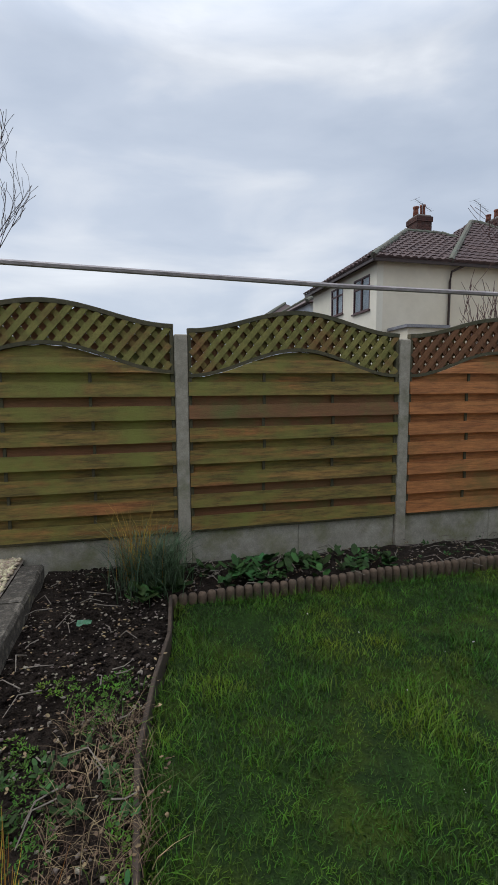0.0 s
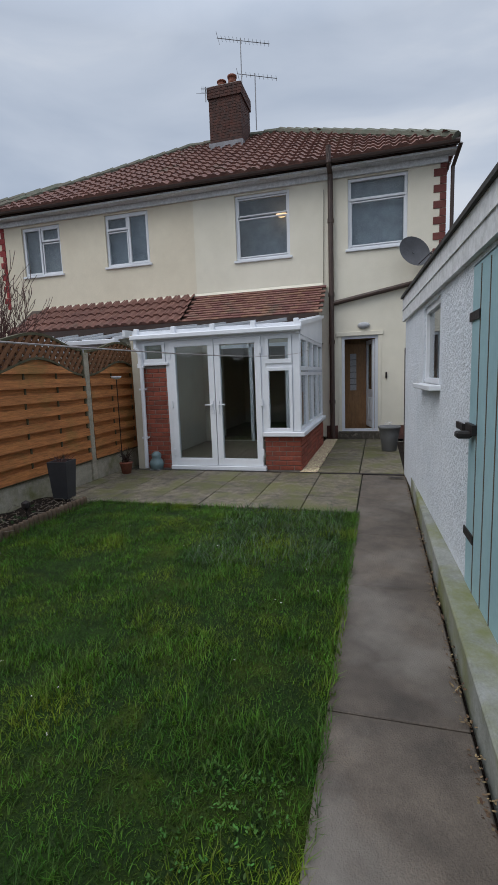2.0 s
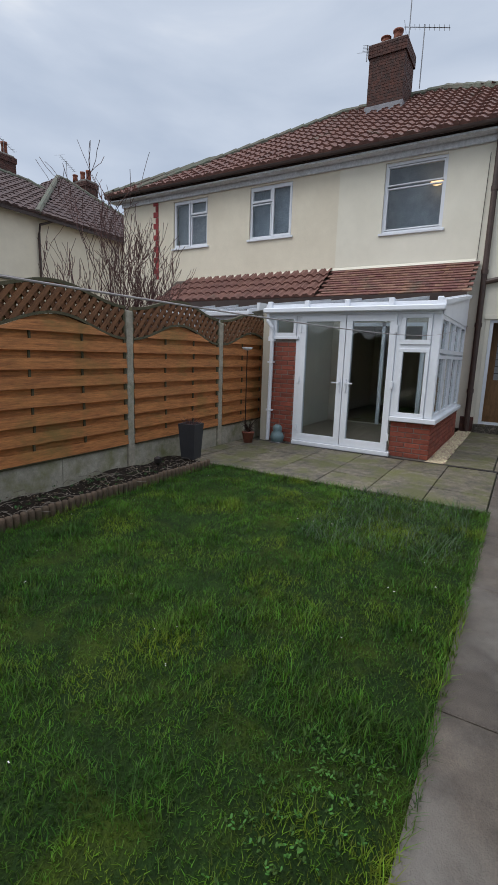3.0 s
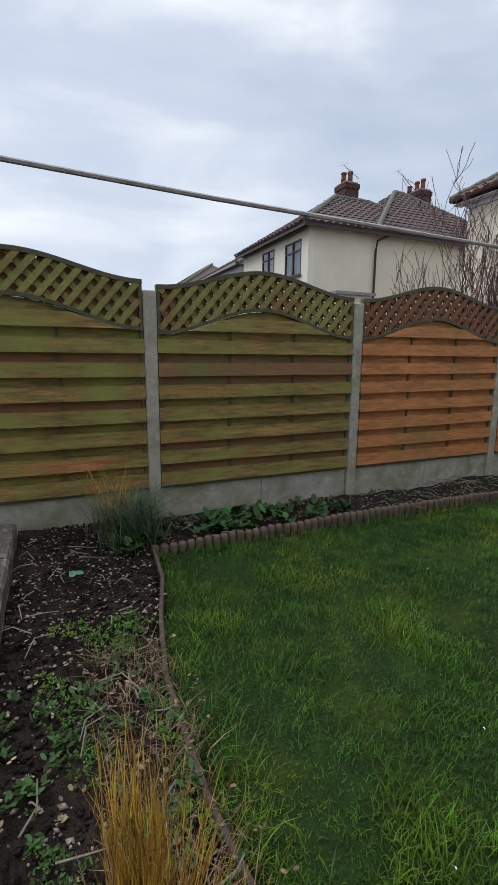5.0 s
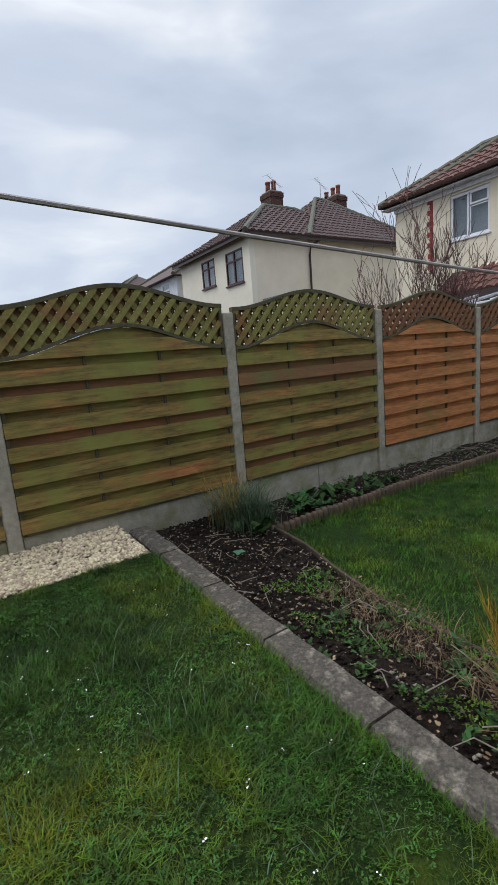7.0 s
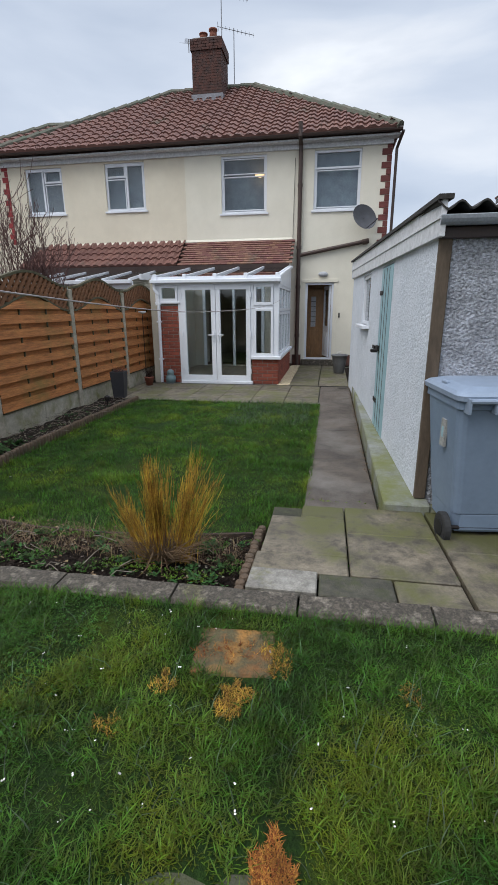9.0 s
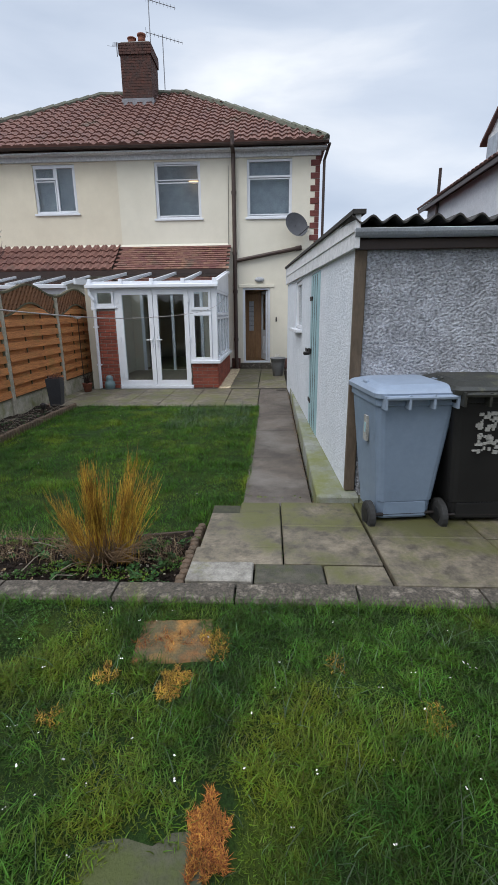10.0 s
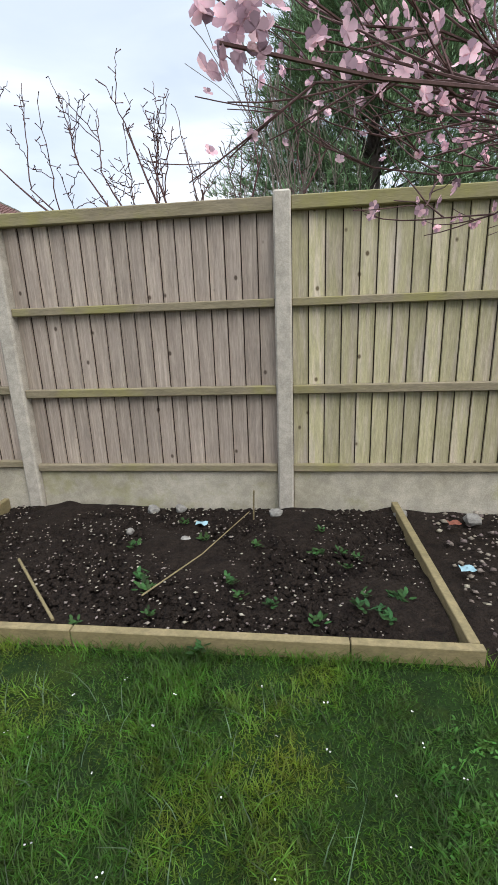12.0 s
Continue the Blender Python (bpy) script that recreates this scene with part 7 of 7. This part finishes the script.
# tufts: where the top stands beside the foot (along the kerb's way and across), its height, how wide it fans, how many stems
for ty, tx, th, fan, n_ in ((0.05, 0.0, 0.66, 0.034, 110), (0.0, 0.10, 0.60, 0.050, 40), (-0.23, 0.08, 0.70, 0.045, 60), (-0.34, 0.05, 0.55, 0.055, 50), (-0.15, 0.14, 0.46, 0.06, 30), (0.29, 0.04, 0.44, 0.042, 55), (0.14, -0.02, 0.30, 0.07, 20)):
    for _ in range(n_):
        foot = Vector((rr.normal(0, 0.02) + tx * 0.2, rr.normal(0, 0.03) + ty * 0.45, 0.0))
        h = th * rr.uniform(0.6, 1.04)
        top = Vector((tx + rr.normal(0, fan), ty * (0.5 + 0.5 * h / th) + rr.normal(0, fan * 0.8), h))
        twig_blade(foot, top, 0.0022, Vector((rr.uniform(-0.02, 0.02), -0.10 * ty + rr.uniform(-0.015, 0.015), 0)), 1)
quads("stems", vs, fs, M["grass_dry"], gs)
bm = bmesh.new()
for i in range(260):
    a_, r_ = rl.uniform(0, 6.28), rl.uniform(0.06, 0.30)
    tube(bm, [(0, rl.uniform(-0.06, 0.06), 0), (math.cos(a_) * r_ * 0.4, math.sin(a_) * r_ * 0.6, rl.uniform(0.03, 0.14)), (math.cos(a_) * r_ * 0.8, math.sin(a_) * r_ * 1.2, rl.uniform(0.03, 0.26))], [0.0035, 0.0025, 0.001], 4, cap=False)
part("dead_stems", bm, M["straw_brown"], gs, "grey brown dead lower stems")
# blue green tuft by post
tuft = [(0.0 + rg.normal(0, 0.10), 3.38 + rg.normal(0, 0.12), 0.08, 1.0) for _ in range(900)]
blades("grass_tuft", tuft, (0.22, 0.55), (0.004, 0.007), (0.3, 1.0), M["grass_blue"], "arching blue green grass tuft against the lattice fence", "grass tuft", 8, seg=4, droop=0.35)
blades("dry_tuft", [(-0.1 + rg.normal(0, 0.07), 3.42 + rg.normal(0, 0.08), 0.08, 1.0) for _ in range(120)], (0.4, 0.75), (0.002, 0.004), (0.1, 0.6), M["grass_dry"], "thin dry seed stems in the grass tuft", "grass tuft", 9, seg=4, droop=0.2)
blades("bed_grass", [(-0.1 + rg.uniform(-0.32, 0.02), rg.uniform(0.2, 2.0), 0.08, 1.0) for _ in range(1500)], (0.04, 0.12), (0.002, 0.004), (0.5, 1.4), M["dead"], "straggly dry grass in the middle bed", "grass", 10, seg=3, droop=0.3)
blades("bed_grass", [(-0.05 + rg.uniform(-0.2, 0.15), rg.uniform(0.35, 2.2), 0.06, 1.0) for _ in range(500)], (0.04, 0.10), (0.003, 0.006), (0.5, 1.2), M["grass"], "green grass at the edge of the middle bed", "grass", 13, seg=3, droop=0.3)

# bare patches and stepping slabs of the rear lawn
def patch(name, cx, cy, rx, ry, z, mat, label, cat):
    bm = bmesh.new()
    c = bm.verts.new((cx, cy, z + 0.006))
    ring = []
    for i in range(28):
        t = 2 * math.pi * i / 28
        k_ = 1 + 0.22 * noise.noise(Vector((math.cos(t) * 2, math.sin(t) * 2, cx)))
        ring.append(bm.verts.new((cx + rx * k_ * math.cos(t), cy + ry * k_ * math.sin(t), z - 0.004)))
    for i in range(28):
        bm.faces.new((c, ring[i], ring[(i + 1) % 28]))
    tagged(finish(name, bm, mat), label, cat, kind="structure")
stp = thing("stepping_stone", "sunken mossy square stepping stone in the rear lawn", "stepping stone", (-2.17, -0.02, 0.175), 8)
part("stone", mbox(-0.18, 0.18, -0.17, 0.17, -0.03, 0.006, bevel=0.01), M["slab_dark"], stp)
stp = thing("stepping_stone", "sunken stained stepping stone near the kerb", "stepping stone", (-1.20, 0.08, 0.175), 4)
part("stone", mbox(-0.14, 0.14, -0.17, 0.17, -0.03, 0.012, bevel=0.01), M["orange_grass"], stp)
for j, (cx, cy, rx, ry, n_) in enumerate(((-1.46, 0.03, 0.13, 0.10, 700), (-2.00, -0.17, 0.16, 0.085, 1500), (-1.22, -0.10, 0.17, 0.07, 350), (-1.42, 0.32, 0.08, 0.07, 160), (-1.63, 0.45, 0.06, 0.06, 100), (-1.33, -0.62, 0.08, 0.06, 80), (-1.60, -0.95, 0.12, 0.07, 120), (-1.20, 0.10, 0.14, 0.16, 300))):
    pts = []
    for _ in range(n_ * 3):
        a_, r_ = rg.uniform(0, 6.28), math.sqrt(rg.uniform(0, 1))
        if r_ > 0.62 + 0.75 * noise.noise(Vector((math.cos(a_) * 1.6 + cx, math.sin(a_) * 1.6 + cy, j))):
            continue
        pts.append((cx + rx * r_ * math.cos(a_), cy + ry * r_ * math.sin(a_), 0.185, 1.0))
    blades("dead_grass", pts, (0.006, 0.017), (0.0022, 0.004), (0.8, 2.0), M["grass_orange"] if j in (1, 7) else M["grass_dry"], "scorched orange grass patch in the rear lawn", "dead grass", 40 + j)


# ---- trees ----
def grow(segs, tips, p, d, length, r, depth, rr, spread=0.5, up=0.15, kids=(2, 4), shrink=0.68, twist=0.18, steps=4):
    pts, rad = [p], [r]
    for i in range(steps):
        d = (d + Vector((rr.uniform(-1, 1), rr.uniform(-1, 1), rr.uniform(-0.6, 1) * 0.6)) * twist + Vector((0, 0, up * 0.3))).normalized()
        p = p + d * length / steps
        pts.append(p)
        rad.append(r * (1 - 0.45 * (i + 1) / steps))
    segs.append((pts, rad))
    if depth == 0:
        tips.append((pts[-1], d))
        return
    for _ in range(rr.randint(*kids)):
        i = rr.randint(1, steps)
        dd = (d + Vector((rr.uniform(-1, 1), rr.uniform(-1, 1), rr.uniform(-0.4, 0.8))) * spread + Vector((0, 0, up))).normalized()
        grow(segs, tips, pts[i], dd, length * shrink * rr.uniform(0.7, 1.15), rad[i] * 0.68, depth - 1, rr, spread, up, kids, shrink, twist * 1.25, steps)


def bare_tree(name, label, at, seed, trunks, mat, height, r, depth=4, spread=0.55, up=0.2, kids=(2, 4), lean=0.35, cat="tree", twig=0.0022):
    rr = random.Random(seed)
    t = thing(name, label, cat, at)
    segs, tips = [], []
    for k in range(trunks):
        a_ = 6.283 * k / trunks + rr.uniform(-0.4, 0.4)
        d = Vector((math.cos(a_) * lean, math.sin(a_) * lean, 1)).normalized()
        grow(segs, tips, Vector((math.cos(a_) * r * 1.2, math.sin(a_) * r * 1.2, 0)), d, height * rr.uniform(0.8, 1.1), r * rr.uniform(0.7, 1), depth, rr, spread, up, kids)
    bt, bb = bmesh.new(), bmesh.new()
    for pts, rad in segs:
        big = rad[0] > r * 0.45
        tube(bt if big else bb, pts, [max(q, twig) for q in rad], 7 if big else 4, cap=big)
    part("trunk", bt, mat, t)
    part("crown", bb, mat, t, "bare winter branches and twigs")
    return t, tips


bare_tree("tree", "bare multi-stemmed tree with upright reddish twigs behind the lattice fence", (6.7, 6.2, 0), 7, 8, M["bark_red"], 1.95, 0.036, 3, 0.7, 0.18, (4, 6), 0.40, "tree", 0.0045)
bare_tree("tree", "bare slender tree beyond the lattice fence", (-3.3, 9.0, 0), 17, 5, M["bark"], 2.9, 0.05, 4, 0.5, 0.30, (3, 4), 0.22, "tree", 0.004)
bare_tree("shrub", "grey bare shrub with pale upright stems behind the close boarded fence", (-3.15, -5.9, 0), 23, 11, M["bark_pale"], 1.75, 0.03, 3, 0.6, 0.25, (3, 4), 0.42, "shrub", 0.0032)


def fruit_tree():
    """A pruned fruit tree: low limbs that spread sideways, long straight whips off them, short knobbly spurs."""
    rt = random.Random(63)
    base = Vector((-2.35, -5.6, 0))
    t = thing("tree", "bare pruned fruit tree with knobbly spurs behind the boarded fence", "tree", base)
    bt, bb = bmesh.new(), bmesh.new()
    fork = Vector((0, 0, 1.7))
    tube(bt, [(0, 0, 0), (0.04, 0.02, 0.9), fork], [0.07, 0.06, 0.055], 8)

    def limb(p, q, r0, r1, bow, spurs):
        n = 10
        pts = [p.lerp(q, i / n) + Vector((0, 0, bow)) * math.sin(math.pi * i / n) + Vector((rt.uniform(-1, 1), rt.uniform(-1, 1), rt.uniform(-1, 1))) * 0.012 for i in range(n)] + [q]
        tube(bb, pts, [r0 + (r1 - r0) * i / n for i in range(n + 1)], 5)
        for _ in range(spurs):
            i = rt.randint(2, n)
            d = Vector((rt.uniform(-1, 1), rt.uniform(-1, 1), rt.uniform(-0.2, 1))).normalized() * rt.uniform(0.03, 0.10)
            tube(bb, [pts[i], pts[i] + d * 0.6, pts[i] + d], [0.0045, 0.003, 0.0055], 4)
        return pts

    for gx, gz, whips in ((-0.10, 3.15, 2), (-0.40, 2.90, 3), (-0.95, 3.1, 4), (-1.3, 2.95, 3), (-1.62, 3.27, 3), (-1.8, 3.1, 3), (-2.27, 2.75, 3), (-2.9, 3.1, 3), (-3.5, 3.0, 3)):
        g = Vector((gx, -5.6 + rt.uniform(-0.4, 0.3), gz)) - base
        pts = limb(fork, g, 0.028, 0.006, -0.22, 16)
        for _ in range(whips):
            i = rt.randint(4, 10)
            e = pts[i] + Vector((rt.uniform(-0.15, 0.20), rt.uniform(-0.2, 0.2), rt.uniform(0.40, 1.05)))
            w = limb(pts[i], e, 0.0075, 0.0032, rt.uniform(-0.05, 0.05), 7)
            for _ in range(2):
                j = rt.randint(3, 8)
                limb(w[j], w[j] + Vector((rt.uniform(-0.25, 0.35), rt.uniform(-0.2, 0.2), rt.uniform(0.12, 0.4))), 0.005, 0.0028, 0.0, 4)
    part("trunk", bt, M["bark"], t)
    part("crown", bb, M["bark_red"], t, "knobbly bare branches and long whips")


fruit_tree()

# dark conifer beyond the fence
con = thing("conifer", "dense dark green conifer beyond the close boarded fence", "tree", (-4.35, -8.7, 0))
bm = bmesh.new()
tube(bm, [(0, 0, 0), (0, 0, 2.5), (0.05, 0, 5.6)], [0.2, 0.14, 0.04], 8)
part("trunk", bm, M["bark"], con)
rc = random.Random(77)
vs, fs = [], []
bb = bmesh.new()
for i in range(330):
    h = rc.uniform(0.8, 6.4)
    R = 3.0 * (1 - (h / 7.6) ** 1.6) * rc.uniform(0.75, 1.08)
    a_ = rc.uniform(0, 6.283)
    tip = Vector((math.cos(a_) * R, math.sin(a_) * R, h + rc.uniform(0.0, 0.5)))
    base = Vector((0, 0, h - 0.3))
    mid = (tip + base) / 2 - Vector((0, 0, 0.08))
    tube(bb, [base, mid, tip], [0.02, 0.014, 0.005], 4, cap=False)
    for j in range(80):
        u = rc.uniform(0.55, 1.0)
        c = base.lerp(tip, u) + Vector((rc.uniform(-1, 1), rc.uniform(-1, 1), rc.uniform(-1, 1))) * 0.20
        for q in range(6):
            d = Vector((rc.uniform(-1, 1) + math.cos(a_) * 0.8, rc.uniform(-1, 1) + math.sin(a_) * 0.8, rc.uniform(-0.1, 1.5))).normalized() * rc.uniform(0.12, 0.24)
            s = d.cross(Vector((rc.uniform(-1, 1), rc.uniform(-1, 1), 1))).normalized() * 0.007
            k = len(vs)
            vs += [c - s, c + s, c + d]
            fs.append((k, k + 1, k + 2))
part("branches", bb, M["bark"], con)
tagged(quads("crown", vs, fs, M["conifer"], con))

# blossom tree reaching over from beside the camera
def blossom(bm, c, size, rr, n=5):
    up = Vector((rr.uniform(-1, 1), rr.uniform(-1, 1), rr.uniform(-0.4, 1))).normalized()
    u = up.orthogonal().normalized()
    v = up.cross(u)
    for q in range(n):
        t_ = 6.283 * q / n + rr.uniform(-0.15, 0.15)
        d = u * math.cos(t_) + v * math.sin(t_)
        s = up.cross(d) * size * 0.42
        e = up * size * rr.uniform(0.1, 0.35)
        p = [c, c + d * size * 0.35 + s * 0.8 + e * 0.3, c + d * size * 0.8 + s + e, c + d * size * 1.02 + e * 1.1, c + d * size * 0.8 - s + e, c + d * size * 0.35 - s * 0.8 + e * 0.3]
        bm.faces.new([bm.verts.new(x) for x in p])


bl = thing("blossom_tree", "plum tree in pink blossom with dark red twigs", "tree", (-4.9, -2.2, 0.15))
rb = random.Random(41)
BT = Vector((-4.9, -2.2, 0.15))
segs, tips = [], []
fork = Vector((-4.75, -2.1, 1.35)) - BT
segs.append(([Vector((0, 0, -0.2)), Vector((0.05, 0.03, 0.6)), fork], [0.065, 0.055, 0.045]))
for goal in ((-3.15, -1.235, 1.855), (-3.26, -1.71, 2.0), (-3.37, -1.8, 2.03), (-3.4, -1.94, 1.91), (-3.44, -1.92, 1.96), (-3.51, -1.89, 1.99), (-3.54, -2.01, 1.94), (-3.31, -1.68, 2.07), (-3.62, -2.12, 1.82), (-3.5, -1.76, 2.07), (-4.1, -1.6, 2.3), (-4.0, -2.6, 2.2)):
    g = Vector(goal) - BT
    n = 9
    bow = Vector((rb.uniform(-0.1, 0.1), rb.uniform(-0.1, 0.1), 0.22))
    pts = [fork.lerp(g, i / n) + bow * math.sin(math.pi * i / n) + Vector((rb.uniform(-1, 1), rb.uniform(-1, 1), rb.uniform(-1, 1))) * 0.03 for i in range(n)] + [g]
    segs.append((pts, [0.006 * (1 - 0.85 * i / n) + 0.0012 for i in range(n + 1)]))
    for i in range(3, n + 1):
        for _ in range(1 if i < 7 else 2):
            d = (pts[i] - pts[i - 1]).normalized() + Vector((rb.uniform(-1, 1), rb.uniform(-1, 0.6), rb.uniform(-0.7, 0.9))) * 0.8
            if (pts[i] + BT - Vector((-3.22, -0.68, 1.6))).length > 0.75:
                grow(segs, tips, pts[i], d.normalized(), 0.26 * rb.uniform(0.6, 1.3), 0.0025, 1, rb, 0.7, 0.05, (1, 3), 0.6)
bt, bb, bf = bmesh.new(), bmesh.new(), bmesh.new()
for pts, rad in segs:
    big = rad[0] > 0.015
    tube(bt if big else bb, pts, [max(q, 0.0011) for q in rad], 7 if big else 5, cap=big)
    if rad[0] < 0.03:
        for i in range(len(pts) - 1):
            tipward = rad[i] < 0.012
            for _ in range(1 if len(pts) < 8 else 3):
                if tipward and rb.random() < (0.26 if len(pts) < 8 else 0.42):
                    c = pts[i].lerp(pts[i + 1], rb.random()) + Vector((rb.uniform(-1, 1), rb.uniform(-1, 1), rb.uniform(-1, 1))) * 0.02
                    blossom(bf, c, rb.uniform(0.010, 0.0155), rb)
for goal, n_ in (((-3.15, -1.235, 1.855), 5), ((-3.17, -1.235, 1.865), 7), ((-3.19, -1.25, 1.875), 5), ((-3.27, -1.31, 1.91), 5), ((-3.34, -1.38, 1.97), 6)):
    for _ in range(n_):
        blossom(bf, Vector(goal) - BT + Vector((rb.uniform(-1, 1), rb.uniform(-1, 1), rb.uniform(-1, 1))) * 0.024, rb.uniform(0.012, 0.016), rb)
part("trunk", bt, M["bark"], bl)
part("crown", bb, M["bark_red"], bl)
tagged(part("blossom", bf, M["petal"], bl, "five petalled pink blossoms"), kind="stuff")

# ---- small weeds on the terrace joints ----
leaves("joint_moss", [(rl.choice((-0.42, -0.18, 0.56)) + rl.uniform(-0.02, 0.02), rl.uniform(-1.0, 0.25), 0.14) for _ in range(120)], (0.006, 0.012), 6, M["grass"], "moss and tiny weeds in the paving joints", "moss", 9, 0.6)
leaves("path_debris", [(x_, -0.70 + rl.uniform(-0.015, 0.035), 0.005) for x_ in [rl.uniform(0.7, 6.9) for _ in range(400)]], (0.008, 0.022), 2, M["dead"], "dead leaves gathered along the plinth foot", "leaf litter", 10, 0.3)


# ---- paving pieces ----
rp = random.Random(60)
path_slope = lambda x: 0.0 if x > 2.0 else 0.04 * (2.0 - x) / 1.4
x = 0.60
for x1 in (2.05, 3.30, 4.36, 5.62, 6.88):
    bm = mbox(x, x1 - 0.008, -0.695, -0.115, -0.06, 0.0, bevel=0.006)
    for v in bm.verts:
        v.co.z += path_slope(v.co.x)
    part("path_slab", bm, M["path"], path)
    x = x1
patio = bpy.data.objects["patio_base"]
terrace = bpy.data.objects["bin_terrace_base"]
for i, (xa, xb) in enumerate(((5.04, 5.62), (5.63, 6.27), (6.28, 6.92))):
    ys_ = [-0.10, 0.50, 1.10, 1.71, 2.32, 2.93, 3.54, 3.79]
    for ya, yb in zip(ys_, ys_[1:]):
        bm = mbox(xa, xb, ya, yb - 0.008, -0.05, 0.0, bevel=0.005)
        tl = rp.uniform(-0.004, 0.003)
        for v in bm.verts:
            v.co.z += tl
        part("slab", bm, M["slab"], patio)
x = 7.02
part("drain_channel", mbox(6.935, 7.0, -0.68, 3.79, -0.05, -0.002), M["iron"], patio, "dark slotted drain channel")
for xb in (7.62, 8.22, 8.82, 9.42, 10.02, 10.60):
    for ya, yb in ((-0.05, 0.56), (-0.69, -0.06)):
        part("slab", mbox(x, xb - 0.008, ya, yb - 0.008, -0.05, rp.uniform(-0.003, 0.003), bevel=0.005), M["slab"], patio)
    x = xb
part("drain_grate", mbox(6.62, 6.78, -0.66, -0.46, -0.002, 0.008, bevel=0.002), M["kerb"], patio, "small square drain grating")
part("drain_hole", mbox(6.65, 6.75, -0.63, -0.49, 0.0075, 0.010), M["iron"], patio)


def tz(x):
    return 0.2 - 0.10 * (x + 0.76) / 1.3


def tslab(xa, xb, ya, yb, mat, dz=0.0):
    bm = mbox(xa, xb, ya, yb, -0.05, 0.0, bevel=0.007)
    for v in bm.verts:
        v.co.z += tz(v.co.x) + dz
    part("slab", bm, mat, terrace)


tslab(-0.765, -0.545, -0.25, 0.115, M["slab_pale"], 0.012)
tslab(-0.765, -0.545, -0.645, -0.26, M["slab_dark"], 0.0)
tslab(-0.765, -0.545, -1.0, -0.655, M["slab"], -0.004)
tslab(-0.535, -0.315, -0.42, 0.12, M["slab"])
tslab(-0.535, 0.04, -1.0, -0.43, M["slab"], 0.003)
tslab(-0.305, 0.30, -0.42, 0.10, M["slab"])
tslab(0.05, 0.55, -1.0, -0.43, M["slab"], 0.002)
tslab(0.31, 0.55, -0.42, -0.11, M["slab"], -0.002)
y = -1.02
while y > -3.8:
    yb = max(y - 0.74, -3.80)
    tslab(-0.765, -0.14, yb + 0.01, y, M["slab"], rp.uniform(-0.004, 0.004))
    tslab(-0.13, 0.555, yb + 0.01, y + (0 if y < -1.05 else 0), M["slab"], rp.uniform(-0.004, 0.004))
    y = yb
